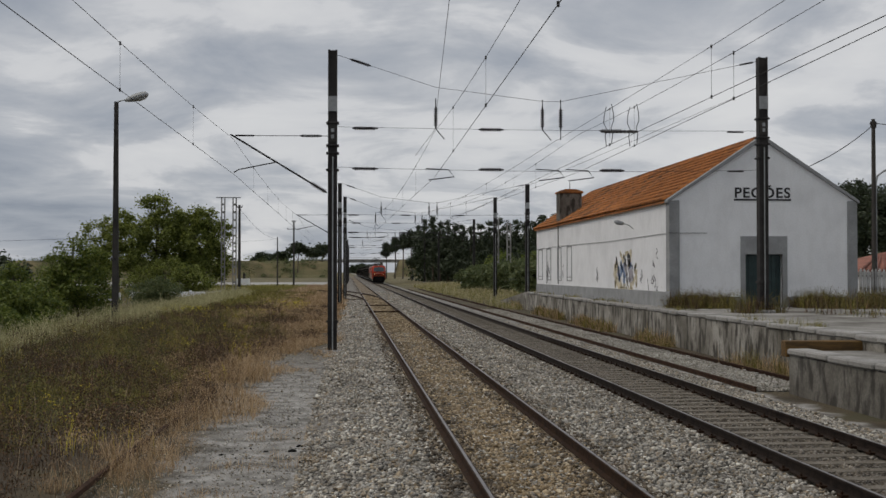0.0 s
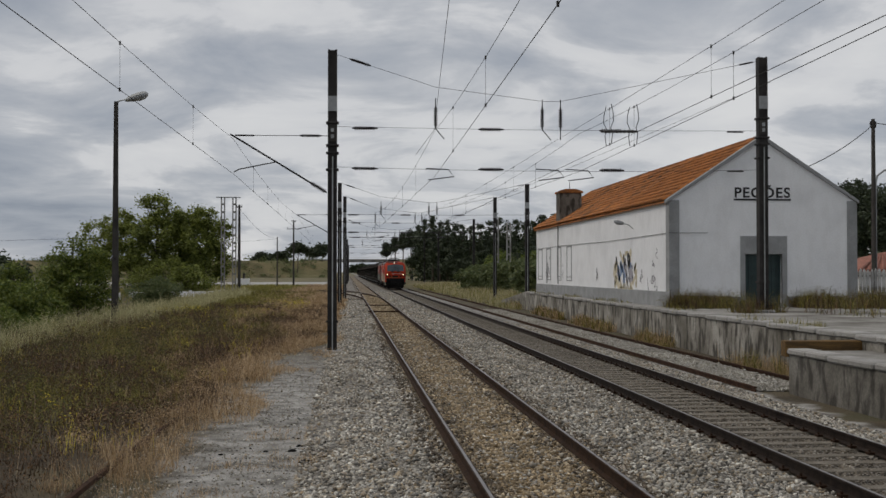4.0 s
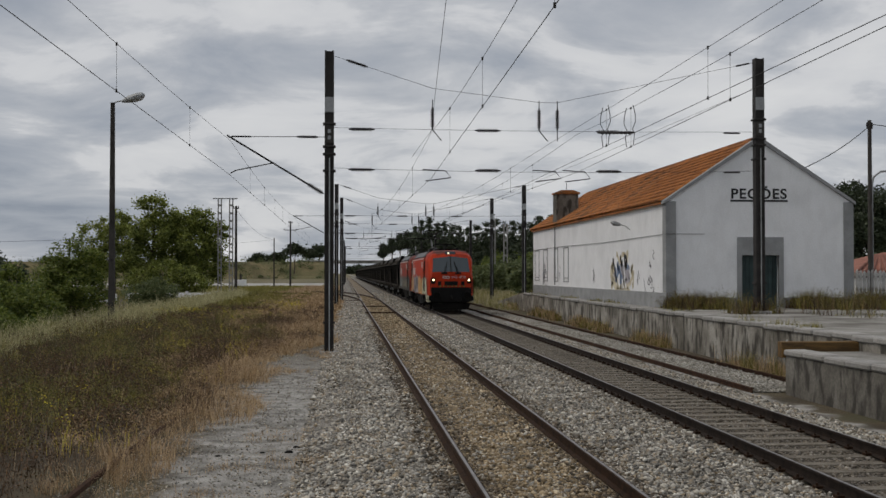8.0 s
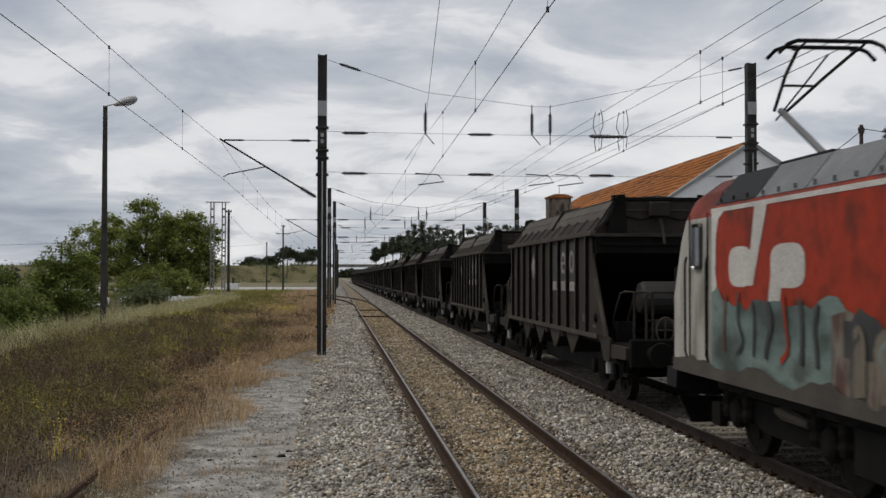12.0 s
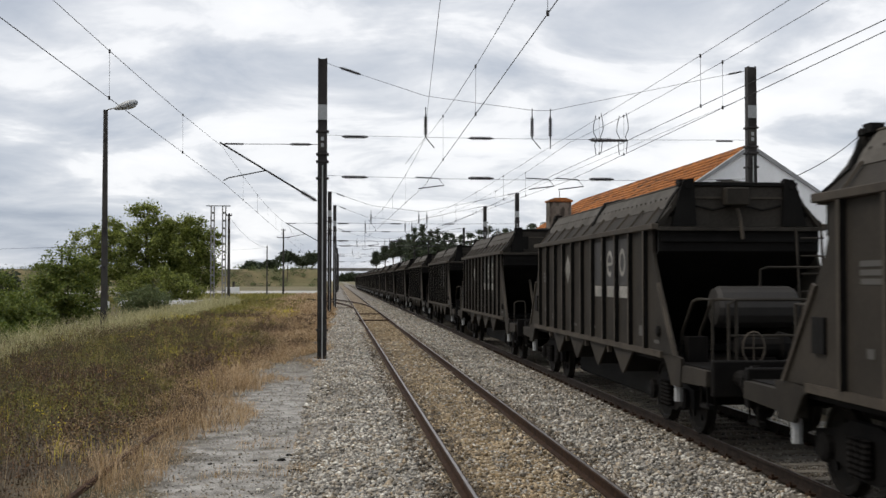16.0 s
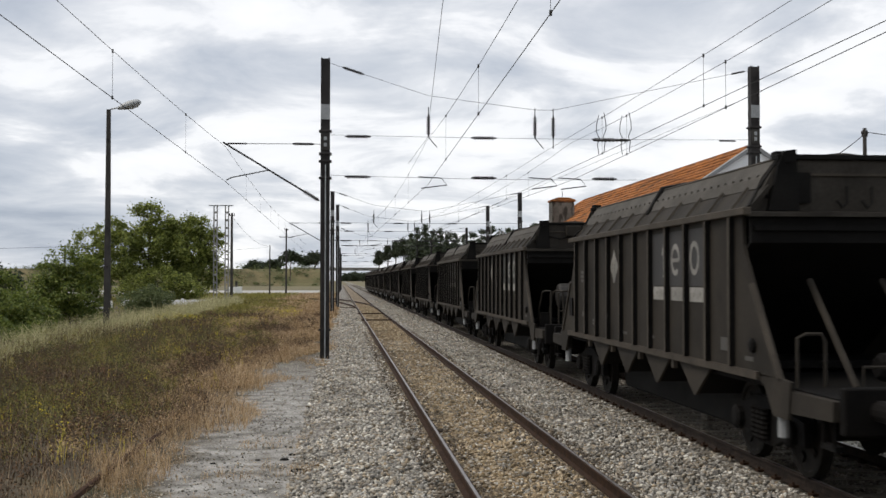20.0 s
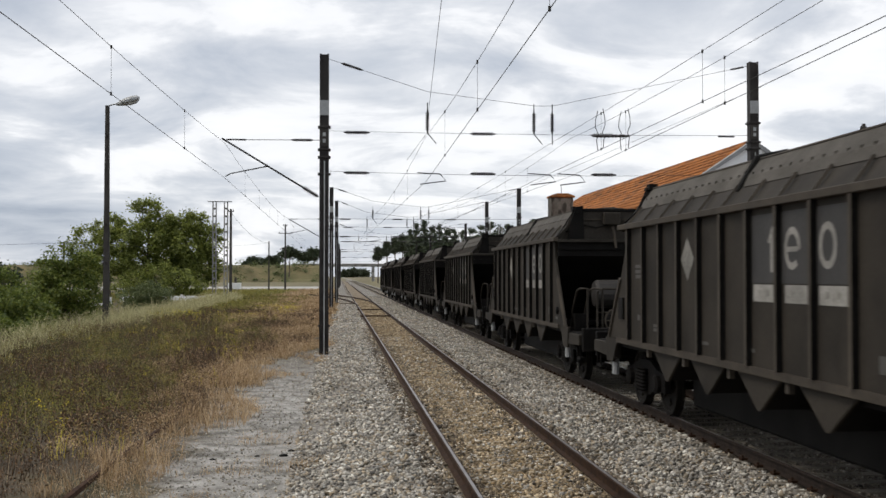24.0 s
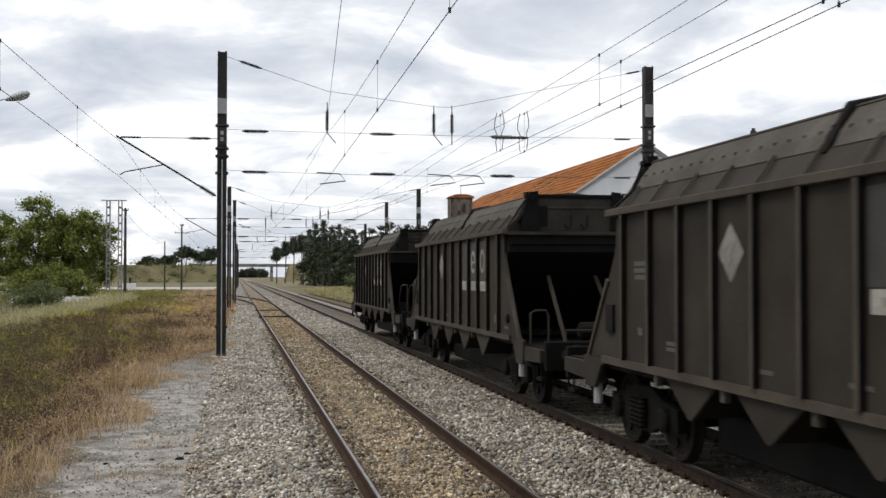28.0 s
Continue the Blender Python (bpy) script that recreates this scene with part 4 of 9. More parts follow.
def build_roof_tiles(s):
    """Barrel tiles on the slope that faces the tracks and on the other slope."""
    wd, ln = 0.30, 0.42
    seg = 5
    slope = Vector((RX - (BX0 - 0.14), 0, RIDGE - EAVE - 0.03))
    L = slope.length
    d = slope.normalized()
    nrm = Vector((-d.z, 0, d.x))
    vs, fs = [], []
    for a in (0, 1):
        for k in range(seg + 1):
            ang = math.pi * k / seg
            r = (0.155 if a == 0 else 0.125)
            lift = 0.055 if a == 0 else 0.02
            off = d * (a * (ln + 0.06)) + nrm * (math.sin(ang) * r * 0.62 + lift) + Vector((0, -math.cos(ang) * r, 0))
            vs.append(off)
    for k in range(seg):
        fs.append((k, k + 1, seg + 2 + k, seg + 1 + k))
    fs.append(tuple(range(seg, -1, -1)))
    me = raw("roof_tile", [tuple(v) for v in vs], fs, M["tile"])
    for p in me.polygons:
        p.use_smooth = len(p.vertices) == 4
    rows = int(L / ln)
    base = Vector((BX0 - 0.14, 0, EAVE + 0.03))
    V, F = [], []
    vs_np = np.array([tuple(v) for v in vs])
    f_np = np.array(fs[:-1])
    cnt = 0
    rnd = random.Random(8)
    for j in range(int((BY1 - BY0 - 0.5) / wd) + 1):
        y = BY0 + 0.5 + j * wd
        for i in range(rows):
            o = base + d * (i * ln) + Vector((0, y, 0))
            jig = (rnd.uniform(-0.012, 0.012), rnd.uniform(-0.012, 0.012), rnd.uniform(-0.006, 0.012) - 0.05 * math.sin(math.pi * (y - BY0) / 33) * math.sin(math.pi * i / rows))
            if cnt < 300:
                child("roof_tile", me, s, pose(o.x + jig[0], o.y + jig[1], o.z + jig[2], 0, rnd.uniform(-1, 1), rnd.uniform(-1.5, 1.5)))
                cnt += 1
            else:
                V.append(vs_np + np.array(o) + np.array(jig))
                F.append(f_np + (len(V) - 1) * len(vs_np))
    ob = child("roof_tiles", fast_mesh("roof_tiles", np.concatenate(V), np.concatenate(F), M["tile_bulk"]), s, Matrix())
    ob["kind"] = "stuff"
    # ridge caps and the far verge
    bm = B()
    rn = 5
    y = BY0 + 0.36
    while y < BY1 - 0.3:
        lathe_half(bm, (RX, y, RIDGE - 0.03), (RX, y + 0.46, RIDGE - 0.045), 0.17, 0.14)
        y += 0.40
    for k in range(14):
        a, b = k / 14, (k + 1.12) / 14
        p, q = Vector((BX0 - 0.14, BY1 + 0.1, EAVE + 0.04)), Vector((RX, BY1 + 0.02, RIDGE - 0.02))
        lathe_half(bm, p.lerp(q, a), p.lerp(q, b), 0.16, 0.14)
    rc = part("ridge_capping", bm, M["tile_bulk"], s)
    rc["kind"] = "stuff"


def lathe_half(bm, p0, p1, r0, r1, n=6):
    p0, p1 = Vector(p0), Vector(p1)
    dd = (p1 - p0).normalized()
    side = dd.cross(Vector((0, 0, 1))).normalized()
    upv = side.cross(dd)
    rings = []
    for p, r in ((p0, r0), (p1, r1)):
        rings.append([bm.verts.new(p + side * math.cos(math.pi * k / n) * r + upv * math.sin(math.pi * k / n) * r) for k in range(n + 1)])
    for k in range(n):
        bm.faces.new((rings[0][k], rings[0][k + 1], rings[1][k + 1], rings[1][k]))
    bm.faces.new(rings[0])


build_roof_tiles(SHED)


# ---- masts, head-spans and overhead wires ----
def insulator(bm, p0, p1, r=0.075, n=9, core=0.03):
    """A string of sheds between two points."""
    prof = [(0, 0.02), (0.06, 0.03)]
    for k in range(n):
        a = 0.10 + 0.80 * k / n
        w = 0.80 / n
        prof += [(a, core), (a + 0.25 * w, r), (a + 0.6 * w, r * 0.9), (a + 0.8 * w, core)]
    prof += [(0.94, 0.03), (1, 0.02)]
    return lathe(bm, p0, p1, prof, 8)


def wire_obj(name, pts, r, parent, n=5):
    bm = B()
    tube(bm, pts, r, n)
    return part(name, bm, M["wire"], parent)


def sagged(p, q, sag, n=14):
    p, q = Vector(p), Vector(q)
    return [p.lerp(q, i / n) - Vector((0, 0, sag * 4 * (i / n) * (1 - i / n))) for i in range(n + 1)]


def mast(x, y, z0, z1, label="dark weathered steel overhead-line mast", w=0.32, plates=True, group="overhead-line masts"):
    """A lattice-stiff mast of two channels with battens, base block, number plates and an earth conduit."""
    t = thing("overhead_mast", label, "mast", pose(x, y, z0), group=group)
    h = z1 - z0
    for s in (-1, 1):
        bm = B()
        a = s * w / 2
        prism(bm, [(a, -w / 2), (a, w / 2), (a - s * 0.07, w / 2), (a - s * 0.07, w / 2 - 0.012), (a - s * 0.012, w / 2 - 0.012), (a - s * 0.012, -w / 2 + 0.012),
                   (a - s * 0.07, -w / 2 + 0.012), (a - s * 0.07, -w / 2)][::s], "z", 0, h)
        part("channel", bm, M["steel_pole"], t)
    for q, (a0, a1) in enumerate(((-w / 2 + 0.03, -w / 2 + 0.044), (w / 2 - 0.044, w / 2 - 0.03))):
        bm = B()
        box(bm, -w / 2 + 0.012, w / 2 - 0.012, a0, a1, 0.05, h - 0.02, 0)
        part("face_plate", bm, M["steel_pole"], t)
    k = 0.5
    while k < h * 0.62:
        bm = B()
        box(bm, -w / 2 + 0.012, w / 2 - 0.012, -w / 2 + 0.012, -w / 2 + 0.03, k, k + 0.12)
        part("batten", bm, M["steel_pole"], t)
        k += 1.1
    bm = B()
    box(bm, -0.34, 0.34, -0.34, 0.34, -0.25, 0.10, 0.03)
    part("footing", bm, M["concrete"], t)
    if plates:
        bm = B()
        box(bm, -w / 2, w / 2, -w / 2 - 0.02, -w / 2 - 0.006, h * 0.796, h * 0.846)
        part("white_band", bm, M["galv"], t)
        bm = B()
        box(bm, -w / 2 + 0.02, w / 2 - 0.02, -w / 2 - 0.02, -w / 2 - 0.006, h * 0.695, h * 0.75)
        p = part("number_plate", bm, M["concrete_pole"], t)
        for zz in (0.727, 0.706):
            bm = B()
            box(bm, -0.05, 0.05, -w / 2 - 0.026, -w / 2 - 0.021, h * zz, h * zz + 0.13)
            part("plate_bar", bm, M["galv"], p)
        for zz in (0.60, 0.655, 0.68, 0.755):
            bm = B()
            box(bm, -w / 2 - 0.06, w / 2 + 0.06, -w / 2 - 0.03, w / 2 + 0.03, h * zz, h * zz + 0.07, 0.01)
            part("clamp_collar", bm, M["steel_pole"], t)
        bm = B()
        tube(bm, [(0.01, -w / 2 - 0.035, 0.0), (0.01, -w / 2 - 0.035, h * 0.645)], 0.022, 6)
        part("earth_conduit", bm, M["galv"], t)
        bm = B()
        box(bm, -w / 2 - 0.05, w / 2 + 0.05, -w / 2 - 0.03, w / 2 + 0.03, 1.05, 1.12)
        part("clamp_collar", bm, M["steel_pole"], t)
    return t


YA = 40.0
mast(-0.52, YA, -0.35, 10.13, "tall dark steel mast standing in the ballast shoulder")
mast(14.75, YA, 1.0, 10.11, "tall dark steel mast standing on the goods platform")
SPANS = [(93.0, -0.62, 14.6, 9.6), (112.0, -0.25, 14.4, 9.75), (160.0, -0.4, 17.6, 9.8), (210.0, -0.3, 16.6, 9.8), (262, 0.0, 17.5, 9.8), (318, 0.3, 18, 9.8)]
for yy, xa, xb, zt in SPANS:
    mast(xa, yy, -0.35, zt, "dark steel mast beside the loop track", plates=yy < 120)
    mast(xb, yy, ground_z(xb, yy) - 0.05, zt, "dark steel mast beside the goods yard", plates=yy < 120)


def head_span(y, xa, xb, zt, c1, c2, detail):
    """Sagging top wire, two level cross-span wires with strain insulators, and droppers to the running wires."""
    t = thing("head_span", "cross-span wires with insulators slung between two masts", "head span", group="head spans")
    xm1, xm2 = c1, c2
    top = [(xa + 0.15, y, zt - 0.03), (xm1, y, zt - 1.11), (c2 - 0.33, y, zt - 1.56), (c2 + 0.32, y, zt - 1.56), (xb - 0.15, y, zt - 0.03)]
    wire_obj("top_span_wire", top, 0.0075 if detail else 0.012, t)
    for z, sag in ((zt - 2.57, 0.05), (zt - 3.97, 0.10)):
        wire_obj("cross_span_wire", sagged((xa + 0.15, y, z + 0.05), (xb - 0.15, y, z + 0.05), sag), 0.0065 if detail else 0.012, t)
        for x in (xa + 1.1, (c1 + c2) / 2 - 0.1, c2 + 2.15) + ((xb - 0.95,) if detail else ()):
            bm = B()
            small = x == xb - 0.95
            insulator(bm, (x - (0.3 if small else 0.45), y, z), (x + (0.3 if small else 0.45), y, z), 0.03 if small else 0.07)
            part("strain_insulator", bm, M["insul"], t)
    bm = B()
    a, b = Vector(top[0]), Vector(top[1])
    insulator(bm, a.lerp(b, 0.12), a.lerp(b, 0.34), 0.06)
    part("strain_insulator", bm, M["insul"], t)
    bm = B()
    a, b = Vector(top[4]), Vector(top[3])
    insulator(bm, a.lerp(b, 0.02), a.lerp(b, 0.09), 0.035)
    part("strain_insulator", bm, M["insul"], t)
    for x, zz in ((xm1, zt - 1.11 - 0.45), (c2 - 0.33, zt - 1.56), (c2 + 0.32, zt - 1.56)):
        bm = B()
        tube(bm, [(x, y, zz + 0.06), (x, y, zz - 0.2)], 0.018, 5)
        part("hanger_rod", bm, M["wire"], t)
        bm = B()
        insulator(bm, (x, y, zz - 0.2), (x, y, zz - 1.0), 0.075, 8)
        part("hanging_insulator", bm, M["insul"], t)
        bm = B()
        tube(bm, [(x, y, zz - 1.0), (x + (0.25 if x < c2 else 0.0), y, zz - 1.30), (x + (0.3 if x < c2 else 0.0), y, zz - 1.36)], 0.018, 5)
        part("suspension_clamp", bm, M["wire"], t)
    # steady arms
    z = zt - 4.05
    for x in (c1, c2 - 0.2, c2 + 0.85):
        bm = B()
        tube(bm, [(x - 0.35, y, z + 0.10), (x + 0.45, y, z + 0.06), (x + 0.65, y, z - 0.18), (x - 0.25, y, z - 0.30)], 0.020, 5)
        part("steady_arm", bm, M["wire"], t)
    if detail:
        # jumper loops between the two catenaries of the running line
        for k, (x, dy) in enumerate(((7.10, 0.0), (7.13, -0.5), (7.76, 0.0), (7.80, -0.6))):
            yj = 31.2 + dy
            bm = B()
            w_ = 0.05 if k % 2 else -0.06
            tube(bm, [(x, yj, 7.0), (x + w_, yj, 6.75), (x + w_ * 1.2, yj, 6.55), (x - w_ * 0.4, yj, 6.35), (x + w_ * 0.6, yj, 6.2), (x, yj, 5.92)], 0.011, 5)
            part("jumper_loop", bm, M["wire"], t)
        bm = B()
        insulator(bm, (6.9, 31.0, 6.28), (7.95, 31.0, 6.30), 0.05, 8)
        part("spacer_insulator", bm, M["insul"], t)
    return t


head_span(YA, -0.5, 14.72, 10.0, 3.06, 7.15, True)
for yy, xa, xb, zt in SPANS[:4]:
    head_span(yy, xa, xb, zt, 2.7, 6.9, False)


def cantilever(x, y, z, xt, zc, zm):
    """A side arm with strut, insulators and registration arm for the wire over the overgrown siding."""
    t = thing("cantilever_arm", "slanting catenary side arm with brown insulators", "cantilever", group="cantilever arms")
    root = Vector((x - 0.15, y, z))
    tip = Vector((xt, y, zm))
    bm = B()
    insulator(bm, root.lerp(tip, 0.02), root.lerp(tip, 0.2), 0.08)
    part("post_insulator", bm, M["insul"], t)
    bm = B()
    tube(bm, [root.lerp(tip, 0.19), tip, tip + Vector((-0.1, 0, 0.06))], 0.032, 7)
    part("arm_tube", bm, M["wire"], t)
    bm = B()
    tube(bm, [(x - 0.15, y, zm + 0.03), (x - 0.5, y, zm + 0.03)], 0.012, 5)
    tube(bm, [(x - 1.1, y, zm + 0.03), (xt + 0.7, y, zm + 0.02)], 0.012, 5)
    part("stay_wire", bm, M["wire"], t)
    bm = B()
    insulator(bm, (x - 0.4, y, zm + 0.03), (x - 1.15, y, zm + 0.03), 0.055)
    part("stay_insulator", bm, M["insul"], t)
    bm = B()
    insulator(bm, (xt + 0.72, y, zm + 0.02), (xt + 0.05, y, zm + 0.02), 0.03)
    part("stay_insulator", bm, M["insul"], t)
    bm = B()
    q = root.lerp(tip, 0.55)
    tube(bm, [q, (xt + 0.2, y, zc + 0.12), (xt + 0.02, y, zc + 0.02)], 0.02, 6)
    part("registration_arm", bm, M["wire"], t)
    return t


cantilever(-0.5, YA, 5.15, -3.92, 5.85, 7.12)
cantilever(-0.62, 93.0, 5.15, -4.0, 5.8, 7.0)


def catenary(name, label, stations, drop=6, slack=1.0):
    """A running wire and its carrying wire through (y, x, z_contact, z_carrier) stations, with droppers between."""
    t = thing(name, label, "overhead wire", group="overhead wires")
    cw = [(x, y, zc) for y, x, zc, zm in stations]
    wire_obj("contact_wire", cw, 0.0068, t, 6)
    pts = []
    for (y0, x0, c0, m0), (y1, x1, c1, m1) in zip(stations, stations[1:]):
        sag = min(1.0, 0.00037 * (y1 - y0) ** 2) * slack
        seg = sagged((x0, y0, m0), (x1, y1, m1), sag, 12)
        pts += seg if not pts else seg[1:]
        n = drop
        for k in range(1, n):
            i = k / n
            if y0 + (y1 - y0) * i > 170:
                continue
            top = Vector((x0, y0, m0)).lerp(Vector((x1, y1, m1)), i) - Vector((0, 0, sag * 4 * i * (1 - i)))
            bot = Vector((x0, y0, c0)).lerp(Vector((x1, y1, c1)), i)
            bm = B()
            tube(bm, [bot, top], 0.0038, 4)
            lathe(bm, bot + Vector((0, 0, -0.03)), bot + Vector((0, 0, 0.04)), [(0, 0.02), (1, 0.02)], 5)
            lathe(bm, top + Vector((0, 0, -0.04)), top + Vector((0, 0, 0.03)), [(0, 0.02), (1, 0.02)], 5)
            part("dropper", bm, M["wire"], t)
    wire_obj("carrier_wire", pts, 0.0056, t, 6)
    return t


catenary("loop_catenary", "copper contact and carrier wires over the loop track", [(-12, 2.15, 5.75, 7.3), (YA, 3.02, 5.75, 7.35), (93, 2.2, 5.7, 7.2), (112, 2.7, 5.7, 7.2), (160, 2.2, 5.7, 7.2), (210, 2.7, 5.7, 7.2), (320, 2.4, 5.7, 7.2), (520, 2.4, 5.7, 7.0)], slack=0.7)
catenary("main_catenary", "copper contact and carrier wires over the running track", [(-14, 6.9, 5.66, 7.15), (YA, 7.2, 5.98, 7.0), (93, 6.5, 5.7, 7.2), (112, 6.9, 5.7, 7.2), (160, 6.4, 5.7, 7.2), (210, 6.9, 5.7, 7.2), (320, 6.7, 5.7, 7.2), (520, 6.7, 5.7, 7.0)], slack=0.2)
catenary("overlap_catenary", "second pair of wires overlapping over the running track", [(-14, 6.4, 5.60, 7.0), (YA, 8.12, 5.97, 7.3), (93, 7.6, 6.6, 7.6)], slack=0.5)
catenary("siding_catenary", "copper contact and carrier wires over the overgrown siding", [(-14, -4.95, 5.95, 7.2), (YA, -3.92, 5.82, 7.02), (93, -4.0, 5.8, 7.0), (150, -4.2, 5.8, 7.0)], slack=0.37)
t_ = thing("anchor_wire", "single tensioned wire running up from a hanging insulator", "overhead wire")
wire_obj("anchor_span", [(0.41, -6, 8.9), (2.21, 25, 8.40), (3.07, 39.6, 8.15), (3.05, YA, 7.45), (2.7, 46, 7.1)], 0.007, t_)
for xa, za, xb, zb in ((0.6, 8.2, -1.2, 7.6),):
    wire_obj("return_wire", [(15.0, 39.8, 9.2), (12.0, 64, 8.1), (8.0, 93, 6.6)], 0.007, t_)


# ---- lamp post and other posts on the field side ----
def build_lamp_post(x, y, z0, zt, side, label, head=True):
    t = thing("street_lamp", label, "lamp post", pose(x, y, z0))
    h = zt - z0
    bm = B()
    n = 8
    prism(bm, [(-0.17, -0.15), (0.17, -0.15), (0.17, 0.15), (-0.17, 0.15)], "z", 0, 0.3)
    part("base", bm, M["concrete"], t)
    bm = B()
    v0 = [(-0.165, -0.14), (0.165, -0.14), (0.165, 0.14), (-0.165, 0.14)]
    a = [bm.verts.new((*p, 0.1)) for p in v0]
    b = [bm.verts.new((p[0] * 0.62, p[1] * 0.62, h)) for p in v0]
    bm.faces.new(b)
    for i in range(4):
        bm.faces.new((a[i], a[(i + 1) % 4], b[(i + 1) % 4], b[i]))
    bmesh.ops.bevel(bm, geom=[e for e in bm.edges if abs(e.verts[0].co.z - e.verts[1].co.z) > 1], offset=0.025, segments=1, affect="EDGES")
    part("post", bm, M["concrete_pole"], t)
    for zz in (0.30, 0.47, 0.66, 0.86):
        bm = B()
        box(bm, -0.06, 0.06, -0.135, -0.09, h * zz, h * zz + 0.14)
        part("step_hole", bm, M["steel_pole"], t)
    if head:
        bm = B()
        tube(bm, [(0.05, 0, h - 0.1), (0.12, 0, h + 0.02), (0.55, -0.05, h + 0.12)], 0.035, 7)
        part("lamp_arm", bm, M["galv"], t)
        bm = B()
        p0, p1 = Vector((0.45, -0.05, h + 0.05)), Vector((1.65, -0.12, h + 0.42))
        lathe(bm, p0, p1, [(0, 0.05), (0.08, 0.10), (0.35, 0.19), (0.7, 0.22), (0.92, 0.16), (1, 0.05)], 12)
        for v in bm.verts:
            v.co.z += 0.0
        hd = part("lamp_head", bm, M["galv"], t, "grey cobra-head luminaire")
        bm = B()
        lathe(bm, p0.lerp(p1, 0.42) + Vector((0, 0, -0.12)), p0.lerp(p1, 0.95) + Vector((0, 0, -0.10)), [(0, 0.06), (0.3, 0.15), (0.8, 0.14), (1, 0.05)], 10)
        part("lens", bm, M["lens"], hd)
    return t


build_lamp_post(-12.0, 61.0, -0.5, 11.3, 1, "tall dark concrete lamp post with a grey luminaire in the grass")


def build_wood_pole(x, y, z0, z1, arms, label, r=0.13):
    t = thing("utility_pole", label, "pole", pose(x, y, z0), group="utility poles")
    bm = B()
    lathe(bm, (0, 0, 0), (0, 0, z1 - z0), [(0, r), (1, r * 0.7)], 8)
    part("shaft", bm, M["concrete_pole"], t)
    for z, w in arms:
        bm = B()
        box(bm, -w / 2, w / 2, -0.06, 0.06, z - z0 - 0.06, z - z0 + 0.06)
        part("cross_arm", bm, M["concrete_pole"], t)
        for s in (-0.45, 0.45):
            bm = B()
            lathe(bm, (s * w, 0, z - z0 + 0.06), (s * w, 0, z - z0 + 0.28), [(0, 0.03), (0.3, 0.07), (0.7, 0.05), (1, 0.03)], 6)
            part("pin_insulator", bm, M["insul"], t)
    return t


build_wood_pole(-13.6, 147, -0.4, 10.9, [(10.6, 0.7)], "dark post beside the yard road", 0.2)
build_wood_pole(-10.2, 221, -0.4, 12.3, [(12.0, 0.8), (10.6, 2.6)], "dark catenary post beyond the field", 0.19)
build_wood_pole(-12.8, 213, -0.4, 8.8, [], "slim wooden pole beside the yard road", 0.14)
build_wood_pole(-29.0, 125, -0.9, 6.1, [(5.95, 0.9)], "slim wooden pole behind the bushes", 0.14)
build_wood_pole(28.3, 60, 0.9, 10.7, [(10.3, 0.3)], "dark wooden pole carrying a cable behind the shed", 0.15)
c_ = thing("service_cable", "black cable sagging from the pole to the shed", "cable")
wire_obj("cable", sagged((28.3, 60, 10.4), (19.2, 48.2, 6.75), 0.25), 0.022, c_)
wire_obj("cable", sagged((28.3, 60, 10.5), (60, 74, 11.0), 0.5), 0.022, c_)
c_ = thing("service_cable", "black cable running to the pole across the yard", "cable")
wire_obj("cable", sagged((-12.8, 213, 8.6), (-13.6, 147, 10.5), 1.0), 0.016, c_)
wire_obj("cable", sagged((-12.8, 213, 8.5), (-29.0, 125, 5.95), 0.6), 0.014, c_)
wire_obj("cable", sagged((-29.0, 125, 5.95), (-120, 90, 5.5), 1.0), 0.014, c_)


def build_hook_lamp(x, y, z0, zt):
    t = thing("street_lamp", "slim grey street lamp with a curved arm behind the shed", "lamp post", pose(x, y, z0))
    bm = B()
    h = zt - z0
    tube(bm, [(0, 0, 0), (0, 0, h - 0.8), (0.1, 0, h - 0.35), (0.5, 0, h - 0.05), (1.2, 0, h)], 0.06, 8)
    part("curved_post", bm, M["galv"], t)
    bm = B()
    lathe(bm, (1.1, 0, h), (1.9, 0, h + 0.1), [(0, 0.05), (0.3, 0.13), (0.8, 0.12), (1, 0.04)], 8)
    part("lamp_head", bm, M["galv"], t)


build_hook_lamp(29.6, 62.5, 0.9, 8.2)
for x, y in ((-15.95, 150), (-14.5, 150)):
    t_ = thing("lattice_post", "pale concrete lattice post behind the trees", "post", pose(x, y, -0.6), group="lattice posts")
    for s in (-0.2, 0.2):
        bm = B()
        box(bm, s - 0.07, s + 0.07, -0.12, 0.12, 0, 12.6, 0.01)
        part("leg", bm, M["slab"], t_)
    for k in range(12):
        bm = B()
        box(bm, -0.13, 0.13, -0.08, 0.08, 0.6 + k, 0.85 + k)
        part("rung", bm, M["slab"], t_)
t_ = thing("cross_beam", "steel cross beam joining the lattice posts", "beam")
bm = B()
box(bm, -16.8, -13.7, 149.8, 150.0, 11.95, 12.07)
part("beam", bm, M["galv"], t_)
for x, z1, zb in ((17.3, 13.6, 0), (18.9, 13.0, 0)):
    t_ = thing("lattice_post", "pale concrete lattice post behind the shed", "post", pose(x + 2.2, 150, 0.0), group="lattice posts")
    for s in (-0.22, 0.22):
        bm = B()
        box(bm, s - 0.08, s + 0.08, -0.12, 0.12, 0, z1 - 4.1, 0.01)
        part("leg", bm, M["slab"], t_)
    for k in range(8):
        bm = B()
        box(bm, -0.15, 0.15, -0.08, 0.08, 0.6 + k, 0.85 + k)
        part("rung", bm, M["slab"], t_)


